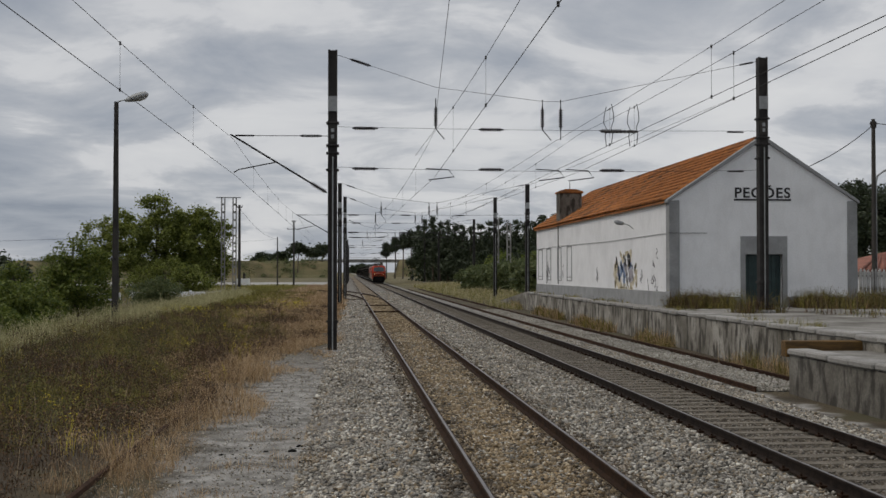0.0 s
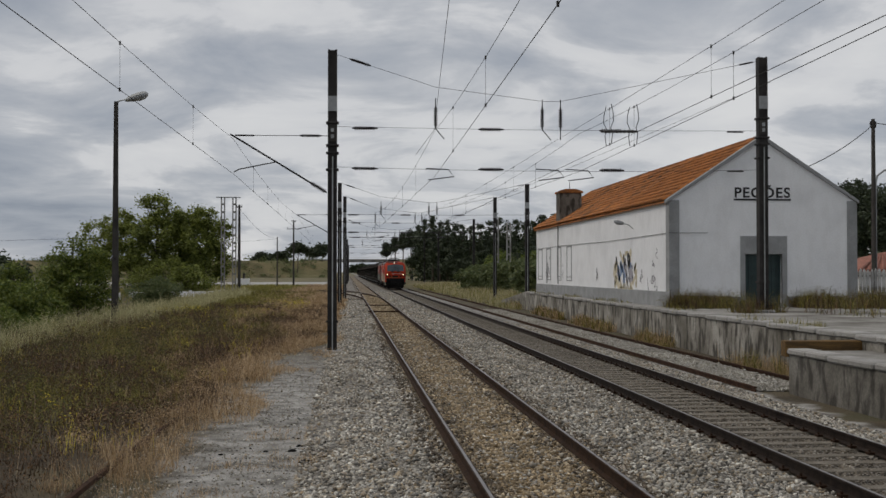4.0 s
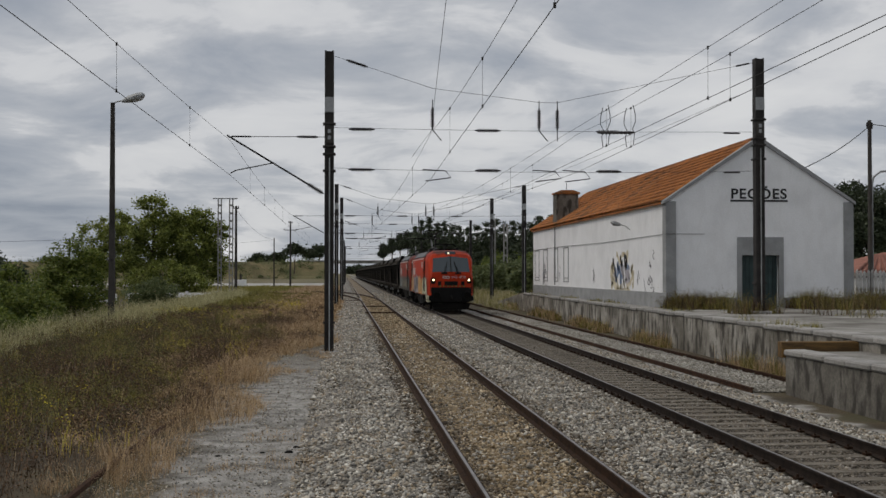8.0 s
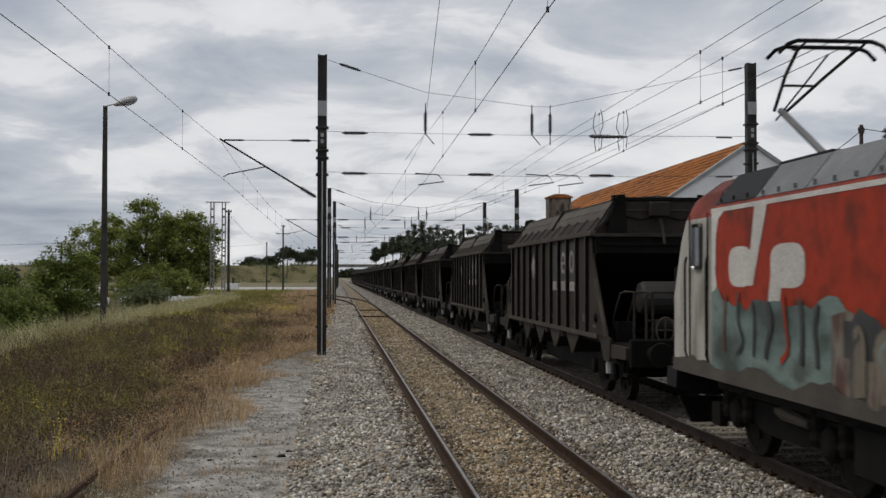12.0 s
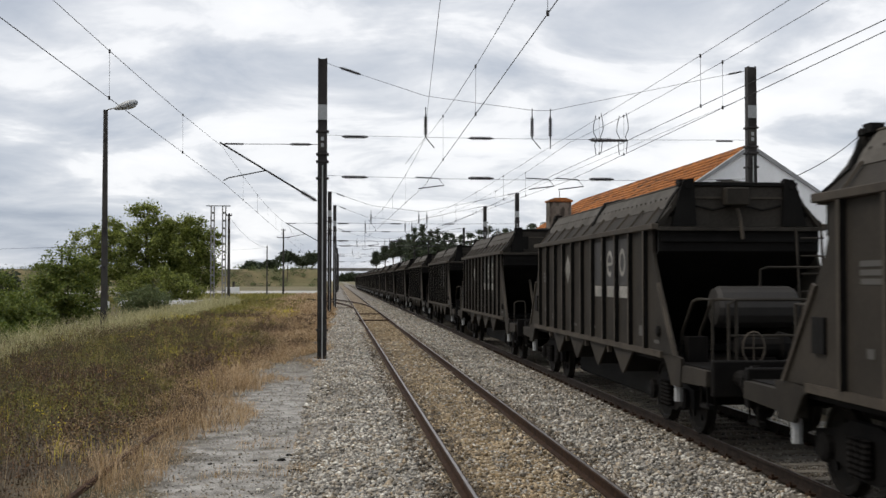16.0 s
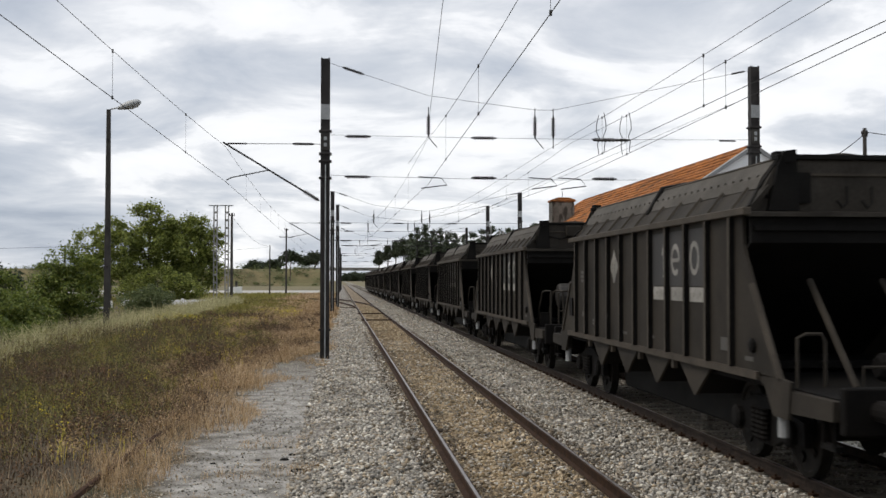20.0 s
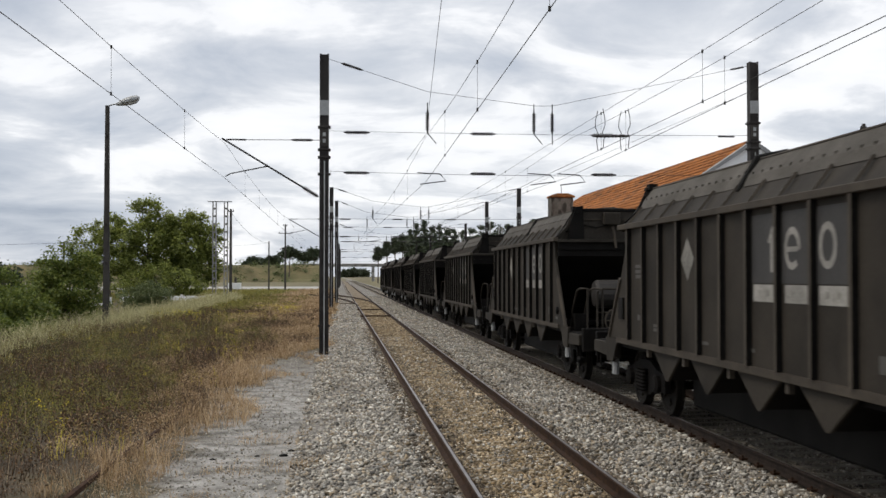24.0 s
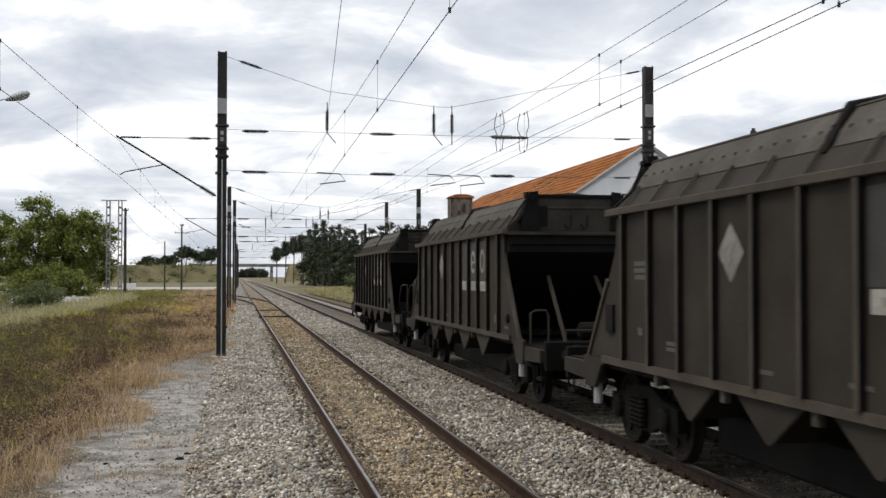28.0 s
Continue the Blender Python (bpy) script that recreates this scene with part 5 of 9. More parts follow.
# ---- yard road, boundary walls, overpass, house ----
def build_far_setting():
    bm = B()
    v = [bm.verts.new(p) for p in ((-60, 232, -0.27), (-5, 236, -0.27), (-4.5, 300, -0.25), (-60, 300, -0.25))]
    bm.faces.new(v)
    thing("road", "pale dusty yard road", "road", kind="structure", bm=bm, material=M["asphalt"])
    bm = B()
    v = [bm.verts.new(p) for p in ((24, 190, 0.045), (28, 190, 0.045), (30, 330, 0.06), (19, 330, 0.06))]
    bm.faces.new(v)
    thing("track_road", "pale dirt road beside the wood", "road", kind="structure", bm=bm, material=M["asphalt"])
    w = thing("boundary_wall", "low white boundary wall by the yard", "wall", kind="structure")
    for x0, x1, y in ((-25, -14.6, 136.0), (-40, -25, 130.0)):
        bm = B()
        box(bm, x0, x1, y - 0.12, y + 0.12, -1.6, 0.15, 0.02)
        part("wall_panel", bm, M["white"], w)
        k = x0
        while k < x1:
            bm = B()
            box(bm, k - 0.15, k + 0.15, y - 0.16, y + 0.16, -1.6, 0.3, 0.02)
            part("pier", bm, M["white"], w)
            k += 3.4
    g = thing("gate_pier", "white gate pier with a dark cap", "pier")
    bm = B()
    box(bm, -21.6, -19.2, 228, 230, -0.3, 1.1, 0.03)
    part("shaft", bm, M["white"], g)
    bm = B()
    box(bm, -20.4, -20.0, 228.4, 229, 1.1, 2.2)
    part("cap_box", bm, M["concrete_pole"], g)
    o = thing("overpass", "grey concrete road bridge over the tracks", "bridge")
    bm = B()
    box(bm, -22, 38, 545, 555, 6.9, 7.9)
    part("deck", bm, M["concrete"], o)
    for y in (544.7, 555.0):
        bm = B()
        box(bm, -22, 38, y, y + 0.3, 7.9, 8.35)
        part("parapet", bm, M["slab"], o)
    for x in (-6.5, 15.5):
        bm = B()
        box(bm, x, x + 1.2, 546, 554, -0.3, 6.9)
        part("pier", bm, M["concrete"], o)
    for s in range(11):
        bm = B()
        x = -22 + s * 6
        tube(bm, [(x, 545, 8.35), (x, 545, 9.2)], 0.05, 4)
        part("rail_post", bm, M["galv"], o)
    bm = B()
    tube(bm, [(-22, 545, 9.2), (38, 545, 9.2)], 0.06, 4)
    part("hand_rail", bm, M["galv"], o)
    f = thing("fence", "weathered white paling fence behind the shed", "fence", kind="structure")
    pm = B()
    prism(pm, [(-0.07, 0), (0.07, 0), (0.07, 1.55), (0, 1.68), (-0.07, 1.55)], "y", -0.02, 0.02)
    pm = mesh_of("paling", pm, M["fence_grey"])
    for k in range(80):
        child("paling", pm, f, pose(22.5 + k * 0.2, 56 + 0.03 * math.sin(k * 2.2), 0.93 + 0.03 * math.sin(k * 1.3)))
    for z in (1.3, 2.2):
        bm = B()
        box(bm, 22.4, 46.6, 56.03, 56.09, z, z + 0.09)
        part("fence_rail", bm, M["fence_grey"], f)
    h = thing("house", "small white house with a hipped clay-tile roof", "house")
    bm = B()
    box(bm, 34, 46, 74, 83, 0.7, 2.5)
    part("wall", bm, M["white"], h)
    bm = B()
    v = [bm.verts.new(p) for p in ((33.5, 73.5, 2.45), (46.5, 73.5, 2.45), (46.5, 83.5, 2.45), (33.5, 83.5, 2.45), (38, 78.5, 3.9), (42, 78.5, 3.9))]
    for fc in ((0, 1, 5, 4), (1, 2, 5), (2, 3, 4, 5), (3, 0, 4), (3, 2, 1, 0)):
        bm.faces.new([v[i] for i in fc])
    rf = part("roof", bm, M["tile_red"], h)
    for k in range(24):
        bm = B()
        lathe_half(bm, (33.7 + k * 0.52, 73.45, 2.52), (38 + (33.7 + k * 0.52 - 38) * 0.2 if k < 9 else min(33.7 + k * 0.52, 42), 78.4 if 8 < k < 17 else 78.0, 3.68), 0.12, 0.09, 4)
        part("tile_row", bm, M["tile_red"], rf)
    b2 = thing("relay_cabinet", "small white trackside cabinet in the grass", "cabinet")
    bm = B()
    box(bm, 19.2, 21.0, 195, 196, 0.05, 0.95, 0.03)
    part("box", bm, M["white"], b2)
    bm = B()
    box(bm, 19.1, 21.1, 194.9, 196.1, 0.95, 1.05)
    part("lid", bm, M["slab"], b2)


build_far_setting()


# ---- wagons ----
WL = 17.9
RW = 0.53


def wheelset(parent, y, r=RW):
    bm = B()
    tube(bm, [(-0.95, 0, 0), (0.95, 0, 0)], 0.085, 8)
    for s in (-1, 1):
        lathe(bm, (s * 0.79, 0, 0), (s * 0.93, 0, 0), [(0, r + 0.028), (0.22, r + 0.028), (0.3, r), (1, r - 0.006), (1.0, r - 0.07), (0.85, r - 0.09), (0.8, 0.16), (1.1, 0.14), (1.1, 0.02)], 20)
        # cast webs, so that the turning shows
        for k in range(5):
            a = 2 * math.pi * k / 5
            c, d = math.cos(a), math.sin(a)
            box_at(bm, (s * 0.925, 0.30 * c, 0.30 * d), (0.012, 0.05, 0.05))
    return part("wheelset", bm, M["wheel"], parent, at=pose(0, y, r))


def box_at(bm, c, h):
    return box(bm, c[0] - h[0], c[0] + h[0], c[1] - h[1], c[1] + h[1], c[2] - h[2], c[2] + h[2])


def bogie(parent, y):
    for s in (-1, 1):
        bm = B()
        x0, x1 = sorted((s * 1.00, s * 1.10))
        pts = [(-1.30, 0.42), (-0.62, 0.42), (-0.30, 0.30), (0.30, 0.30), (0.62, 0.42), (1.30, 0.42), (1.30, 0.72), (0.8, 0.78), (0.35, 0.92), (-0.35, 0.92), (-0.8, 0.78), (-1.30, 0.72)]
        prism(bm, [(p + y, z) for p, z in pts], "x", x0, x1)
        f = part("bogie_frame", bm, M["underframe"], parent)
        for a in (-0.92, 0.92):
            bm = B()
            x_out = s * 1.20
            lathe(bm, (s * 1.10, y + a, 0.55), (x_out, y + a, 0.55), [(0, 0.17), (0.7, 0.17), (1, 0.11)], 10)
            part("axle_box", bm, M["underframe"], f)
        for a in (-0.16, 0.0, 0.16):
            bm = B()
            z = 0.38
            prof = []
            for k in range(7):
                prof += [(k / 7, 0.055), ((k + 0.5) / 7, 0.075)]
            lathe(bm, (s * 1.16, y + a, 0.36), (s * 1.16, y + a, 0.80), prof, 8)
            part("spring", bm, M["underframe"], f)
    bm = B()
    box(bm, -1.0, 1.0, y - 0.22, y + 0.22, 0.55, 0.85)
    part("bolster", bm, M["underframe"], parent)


def buffers(parent, y, s):
    """Two buffers and the coupling at one end; s is the way it faces along the train."""
    for x in (-0.95, 0.95):
        bm = B()
        lathe(bm, (x, y, 1.05), (x, y + s * 0.62, 1.05), [(0, 0.12), (0.55, 0.12), (0.56, 0.08), (0.9, 0.08), (0.91, 0.23), (1, 0.22)], 12)
        part("buffer", bm, M["underframe"], parent)
    bm = B()
    tube(bm, [(0, y, 1.0), (0, y + s * 0.3, 0.98), (0, y + s * 0.62, 0.8)], 0.05, 6)
    part("coupling", bm, M["underframe"], parent)
    bm = B()
    tube(bm, [(0.35, y, 0.85), (0.35, y + s * 0.25, 0.6), (0.3, y + s * 0.55, 0.75)], 0.025, 6)
    part("brake_hose", bm, M["wagon_dark"], parent)


def side_ring(bm, x, yc, zc, ry, rz, w, n=20):
    """A flat oval ring lying on the side of a wagon or engine."""
    out = [bm.verts.new((x, yc + ry * math.cos(2 * math.pi * k / n), zc + rz * math.sin(2 * math.pi * k / n))) for k in range(n)]
    inn = [bm.verts.new((x, yc + (ry - w) * math.cos(2 * math.pi * k / n), zc + (rz - w) * math.sin(2 * math.pi * k / n))) for k in range(n)]
    for k in range(n):
        bm.faces.new((out[k], out[(k + 1) % n], inn[(k + 1) % n], inn[k]))


def side_quad(bm, x, pts):
    bm.faces.new([bm.verts.new((x, y, z)) for y, z in pts])


def build_wagon(tank_front, label):
    """Covered coal hopper; it runs along y with its leading end at zero."""
    w = thing("hopper_wagon", label, "freight wagon", group="coal hopper wagons")
    c = WL / 2
    HX = 1.43
    zt, zb = 3.30, 1.27
    top, bot = 5.68, 6.75
    for s in (-1, 1):
        # side sheet: longer at the sill, its ends leaning out, with gussets down to the sole bar
        bm = B()
        pts = [(c - bot, zb), (c - bot + 0.75, zb - 0.02), (c + bot - 0.75, zb - 0.02), (c + bot, zb), (c + 5.83, 2.41), (c + 5.56, 2.76), (c + 5.48, 2.92),
               (c + 5.46, zt), (c - 5.46, zt), (c - 5.48, 2.92), (c - 5.56, 2.76), (c - 5.83, 2.41)]
        x0, x1 = sorted((s * HX, s * (HX - 0.05)))
        prism(bm, pts, "x", x0, x1)
        side = part("side_sheet", bm, M["wagon"], w)
        for e in (-1, 1):
            bm = B()
            prism(bm, [(c + e * bot, zb), (c + e * (bot - 0.95), zb), (c + e * (bot - 0.55), zb - 0.12), (c + e * (bot - 0.25), 0.80), (c + e * (bot + 0.22), 0.80), (c + e * (bot + 0.30), zb - 0.02)][::e], "x", x0, x1)
            part("gusset", bm, M["wagon"], side)
            bm = B()
            prism(bm, [(c + e * (bot + 0.02), zb), (c + e * (bot - 0.06), zb), (c + e * 5.77, 2.39), (c + e * 5.85, 2.42)][::e], "x", *sorted((s * (HX - 0.02), s * (HX + 0.035))))
            part("end_flange", bm, M["wagon_rib"], side)
        for k in range(11):
            y = c - 5.12 + k * 1.02
            bm = B()
            xa, xb = sorted((s * HX, s * (HX + 0.08)))
            box(bm, xa, xb, y - 0.04, y + 0.04, zb + 0.03, zt + 0.01)
            # flank shade is painted on: outer face lighter, other faces near-black
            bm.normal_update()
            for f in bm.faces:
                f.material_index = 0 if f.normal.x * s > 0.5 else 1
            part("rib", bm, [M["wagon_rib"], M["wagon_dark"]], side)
        bm = B()
        xa, xb = sorted((s * (HX - 0.02), s * (HX + 0.09)))
        box(bm, xa, xb, c - top - 0.06, c + top + 0.06, zt, zt + 0.10, 0.01)
        part("eave_rail", bm, M["wagon_rib"], side)
        bm = B()
        xa, xb = sorted((s * (HX - 0.04), s * (HX + 0.045)))
        box(bm, xa, xb, c - bot + 0.7, c + bot - 0.7, zb - 0.07, zb + 0.03)
        part("sill_bar", bm, M["wagon_rib"], side)
        # shadowed gutter under the flaps, crossed by short slanting stays
        bm = B()
        prism(bm, [(s * HX, zt + 0.08), (s * 1.15, zt + 0.40), (s * 1.09, zt + 0.40), (s * (HX - 0.06), zt + 0.03)][::s], "y", c - top, c + top)
        slope = part("roof_slope", bm, M["wagon"], w)
        for k in range(11):
            y = c - 5.12 + k * 1.02
            bm = B()
            tube(bm, [(s * (HX + 0.05), y - 0.06, zt + 0.09), (s * 1.20, y + 0.08, zt + 0.40)], 0.026, 4)
            part("roof_stay", bm, M["wagon_rib"], slope)
        # hinged roof flap, in two lengths: a plain skirt, a row of bolts, then the upper plate
        for a, b in ((c - top + 0.35, c - 0.12), (c + 0.12, c + top - 0.35)):
            bm = B()
            prism(bm, [(s * 1.19, zt + 0.37), (s * 1.12, zt + 0.52), (s * 0.93, zt + 0.76), (s * 0.02, zt + 0.86), (s * 0.02, zt + 0.78), (s * 0.87, zt + 0.67), (s * 1.13, zt + 0.35)][::s], "y", a, b)
            for k in range(16):
                box_at(bm, (s * 1.105, a + (b - a) * (k + 0.5) / 16, zt + 0.545), (0.014, 0.016, 0.020))
            flap = part("roof_flap", bm, M["wagon_roof"], w)
            bm = B()
            tube(bm, [(s * 0.93, a, zt + 0.76), (s * 0.93, b, zt + 0.76)], 0.02, 5)
            part("flap_edge", bm, M["wagon_rib"], flap)
        bm = B()
        tube(bm, [(s * 1.20, c, zt + 0.30), (s * 0.93, c, zt + 0.77), (s * 0.5, c, zt + 0.85)], 0.07, 6)
        box_at(bm, (s * 1.03, c, zt + 0.50), (0.07, 0.09, 0.10))
        part("flap_hinge", bm, M["wagon_dark"], w)
        for e in (-1, 1):
            bm = B()
            tube(bm, [(s * 1.16, c + e * (top - 0.05), zt + 0.24), (s * 0.92, c + e * (top - 0.75), zt + 0.70)], 0.03, 5)
            tube(bm, [(s * 0.95, c + e * (top - 0.4), zt + 0.66), (s * 0.90, c + e * (top + 0.03), zt + 0.72)], 0.04, 5)
            part("flap_lever", bm, M["wagon_dark"], w)
    # white marks on the field side: diamond, three signs, three blocks, small stencilling
    for s in (-1,):
        xs = s * (HX + 0.004)
        xs2 = s * (HX + 0.007)
        bm = B()
        side_quad(bm, xs, [(c - 1.1, 2.36), (c - 1.1, 3.22), (c - 4.02, 3.22), (c - 4.02, 2.36)])
        part("dark_panel", bm, M["mark_panel"], w)
        bm = B()
        yc = c + 1.64
        side_quad(bm, xs2, [(yc - 0.33, 2.71), (yc, 3.04), (yc + 0.33, 2.71), (yc, 2.38)])
        d = part("diamond_mark", bm, M["mark_grey"], w, "dirty white diamond mark")
        for off in (-0.05, 0.09):
            bm = B()
            flat_stroke(bm, [(yc + off - 0.10, 2.90 - abs(off)), (yc + off - 0.05, 2.78), (yc + off + 0.04, 2.72), (yc + off + 0.03, 2.62), (yc + off + 0.1, 2.56)], 0.012, s * (HX + 0.010))
            part("crack_line", bm, M["mark_panel"], d)
        # plain white signs: an upright with a flag, an open ring with a bar, a tall ring
        bm = B()
        y = c - 1.80
        side_quad(bm, xs2, [(y - 0.055, 2.50), (y + 0.055, 2.50), (y + 0.055, 3.02), (y - 0.055, 3.08)])
        side_quad(bm, xs2 + s * 0.001, [(y, 2.86), (y + 0.15, 2.86), (y, 3.06)])
        part("bar_mark", bm, M["mark_white"], w)
        bm = B()
        arc = [(c - 2.43 - 0.195 * math.cos(q_), 2.775 + 0.21 * math.sin(q_)) for q_ in [radians(a_) for a_ in range(-5, 311, 21)]]
        flat_stroke(bm, arc, 0.085, xs2)
        side_quad(bm, xs2 + s * 0.001, [(c - 2.60, 2.735), (c - 2.26, 2.735), (c - 2.26, 2.795), (c - 2.60, 2.795)])
        part("ring_mark", bm, M["mark_white"], w)
        bm = B()
        side_ring(bm, xs2, c - 3.41, 2.785, 0.235, 0.26, 0.085)
        part("ring_mark", bm, M["mark_white"], w)
        for k, (a, b) in enumerate(((c - 1.88, c - 1.16), (c - 2.93, c - 2.20), (c - 3.92, c - 3.18))):
            bm = B()
            side_quad(bm, xs2, [(a, 2.13), (b, 2.13), (b, 2.345), (a, 2.345)])
            blk = part("block_mark", bm, M["mark_white"], w)
            for q in range(2):
                bm = B()
                yy = a + (b - a) * (0.3 + 0.4 * q)
                side_quad(bm, s * (HX + 0.010), [(yy - 0.04, 2.20), (yy + 0.04, 2.20), (yy + 0.04, 2.28), (yy - 0.04, 2.28)])
                part("letter_bar", bm, M["mark_grey"], blk)
        for y, z, a, b in ((c + 4.45, 2.62, 0.55, 0.03), (c + 4.45, 2.53, 0.55, 0.03), (c + 4.45, 2.44, 0.5, 0.03), (c + 4.5, 1.72, 0.16, 0.05), (c + 3.3, 1.62, 0.5, 0.025), (c + 3.3, 1.55, 0.5, 0.025),
                           (c - 4.8, 1.58, 0.42, 0.09), (c - 5.7, 1.44, 0.3, 0.03), (c - 1.0, 1.5, 0.4, 0.025), (c + 0.8, 1.48, 0.3, 0.025)):
            bm = B()
            side_quad(bm, xs2, [(y - a / 2, z - b), (y + a / 2, z - b), (y + a / 2, z + b), (y - a / 2, z + b)])
            part("stencil_bar", bm, M["brown_fill"], w)
        bm = B()
        box_at(bm, (s * (HX + 0.02), c + bot - 1.05, 1.85), (0.02, 0.16, 0.2))
        part("label_holder", bm, M["wagon_dark"], w)
        bm = B()
        lathe(bm, (s * HX, c - bot + 0.9, 1.62), (s * (HX + 0.06), c - bot + 0.9, 1.62), [(0, 0.09), (0.7, 0.09), (1, 0.05)], 10)
        part("grease_cap", bm, M["wagon_dark"], w)
    # end sheets: a short upright band under the roof, then the hopper end sloping in to the discharge
    for e in (-1, 1):
        ye = c + e * top
        tank_end = (e < 0) == tank_front

        def along(d0, d1):
            return sorted((ye + e * d0, ye + e * d1))
        # band, slope and beam: recess shade is in the colour, with coal-black paint
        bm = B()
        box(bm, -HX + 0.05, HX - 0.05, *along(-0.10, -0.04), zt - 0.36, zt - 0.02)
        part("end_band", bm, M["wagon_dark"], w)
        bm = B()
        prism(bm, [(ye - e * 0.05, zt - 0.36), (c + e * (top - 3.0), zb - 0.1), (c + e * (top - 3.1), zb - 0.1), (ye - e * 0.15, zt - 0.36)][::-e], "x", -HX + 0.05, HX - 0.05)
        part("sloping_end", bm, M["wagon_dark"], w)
        # trapezoid plate that closes the roof, with a rail on top and a ledge at eave height
        bm = B()
        prism(bm, [(-HX + 0.06, zt + 0.06), (HX - 0.06, zt + 0.06), (0.98, zt + 0.74), (-0.98, zt + 0.74)], "y", *along(-0.14, -0.08))
        plate = part("roof_end", bm, M["wagon_end"], w)
        bm = B()
        box(bm, -1.02, 1.02, *along(-0.20, -0.03), zt + 0.73, zt + 0.80, 0.01)
        part("top_rail", bm, M["wagon_dark"], plate)
        bm = B()
        box(bm, -0.98, 0.98, *along(-0.08, -0.05), zt + 0.52, zt + 0.555)
        part("stiffener", bm, M["wagon_rib"], plate)
        bm = B()
        prism(bm, [(ye - e * 0.45, zt + 0.03), (ye + e * 0.05, zt - 0.02), (ye + e * 0.05, zt + 0.04), (ye - e * 0.45, zt + 0.10)][::-e], "x", -HX - 0.02, HX + 0.02)
        part("end_ledge", bm, M["wagon_end"], w)
        for sx in (-1, 1):
            bm = B()
            prism(bm, [(sx * 0.74, zt + 0.06), (sx * 1.16, zt + 0.06), (sx * 1.02, zt + 0.66), (sx * 0.94, zt + 0.84), (sx * 0.78, zt + 0.86)][::sx], "y", *along(-0.10, 0.0))
            part("corner_bracket", bm, M["wagon_dark"], w)
            bm = B()
            tube(bm, [(sx * 0.96, ye - e * 0.05, zt + 0.76), (sx * 1.20, ye - e * 0.25, zt + 0.34), (sx * (HX - 0.02), ye - e * 0.02, zt + 0.10)], 0.035, 5)
            box_at(bm, (sx * 0.92, ye - e * 0.22, zt + 0.80), (0.08, 0.10, 0.05))
            part("flap_arm", bm, M["wagon_dark"], w)
        if tank_end:
            bm = B()
            box(bm, -0.28, 0.12, *along(-0.06, 0.16), zt + 0.40, zt + 0.70, 0.02)
            part("motor_box", bm, M["wagon"], w)
            bm = B()
            tube(bm, [(-0.06, ye + e * 0.06, zt + 0.36), (-0.02, ye + e * 0.08, zt + 0.20), (0.02, ye + e * 0.10, zt - 0.16)], 0.03, 6)
            part("drive_rod", bm, M["wagon_rib"], w)
            bm = B()
            for hx in (-0.75, 0.1):
                tube(bm, [(hx, ye - e * 0.03, zt + 0.40), (hx + 0.3, ye - e * 0.02, zt + 0.33), (hx + 0.62, ye - e * 0.03, zt + 0.41)], 0.018, 5)
            part("cable", bm, M["wagon_dark"], w)
        else:
            for hx in (-0.12, 0.22):
                bm = B()
                tube(bm, [(hx - 0.10, ye - e * 0.03, zt + 0.20), (hx - 0.04, ye + e * 0.01, zt + 0.10), (hx + 0.02, ye - e * 0.01, zt + 0.16), (hx + 0.03, ye - e * 0.03, zt + 0.38)], 0.02, 5)
                part("lifting_hook", bm, M["wagon_dark"], plate)
            bm = B()
            box(bm, -0.86, -0.58, *along(-0.08, -0.02), zt + 0.16, zt + 0.56)
            part("access_hatch", bm, M["wagon_dark"], plate)
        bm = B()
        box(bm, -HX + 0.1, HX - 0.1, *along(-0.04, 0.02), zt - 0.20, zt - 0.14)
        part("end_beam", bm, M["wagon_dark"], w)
        # end platform, headstock
        yp = c + e * (c - 0.62)
        for sx in (-1, 1):
            bm = B()
            prism(bm, [(c + e * (bot - 0.35), 0.86), (c + e * (bot - 0.35), 1.14), (yp - e * 0.15, 1.14), (yp - e * 0.15, 0.92)][::-e], "x", *sorted((sx * (HX - 0.14), sx * (HX - 0.02))))
            part("sole_bar", bm, M["wagon"], w)
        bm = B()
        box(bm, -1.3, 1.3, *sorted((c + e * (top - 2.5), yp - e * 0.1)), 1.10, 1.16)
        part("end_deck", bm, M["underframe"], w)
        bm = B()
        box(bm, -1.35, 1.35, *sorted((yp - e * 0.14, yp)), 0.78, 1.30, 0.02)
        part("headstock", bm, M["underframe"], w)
        buffers(w, yp, e)
        for sx in (-1, 1):
            bm = B()
            box_at(bm, (sx * 1.32, c + e * (c - 1.0), 0.62), (0.05, 0.2, 0.03))
            tube(bm, [(sx * 1.36, c + e * (c - 0.85), 0.62), (sx * 1.36, c + e * (c - 0.85), 1.1)], 0.018, 5)
            tube(bm, [(sx * 1.36, c + e * (c - 1.15), 0.62), (sx * 1.36, c + e * (c - 1.15), 1.1)], 0.018, 5)
            part("foot_step", bm, M["underframe"], w)
            bm = B()
            tube(bm, [(sx * 1.34, c + e * (bot - 0.15), 0.55), (sx * 1.34, c + e * (bot - 0.15), 0.95)], 0.07, 8)
            part("cylinder_pot", bm, M["grey_paint"] if sx < 0 else M["underframe"], w)
    # fittings on the tank end and on the braced end
    et = -1 if tank_front else 1
    yt = c + et * (bot + 0.25)
    bm = B()
    lathe(bm, (-0.66, yt - et * 0.85, 2.02), (0.75, yt - et * 0.85, 2.02), [(0, 0.12), (0.03, 0.30), (0.08, 0.34), (0.92, 0.34), (0.97, 0.30), (1, 0.12)], 16)
    part("air_tank", bm, M["tank"], w, "large dark air reservoir")
    bm = B()
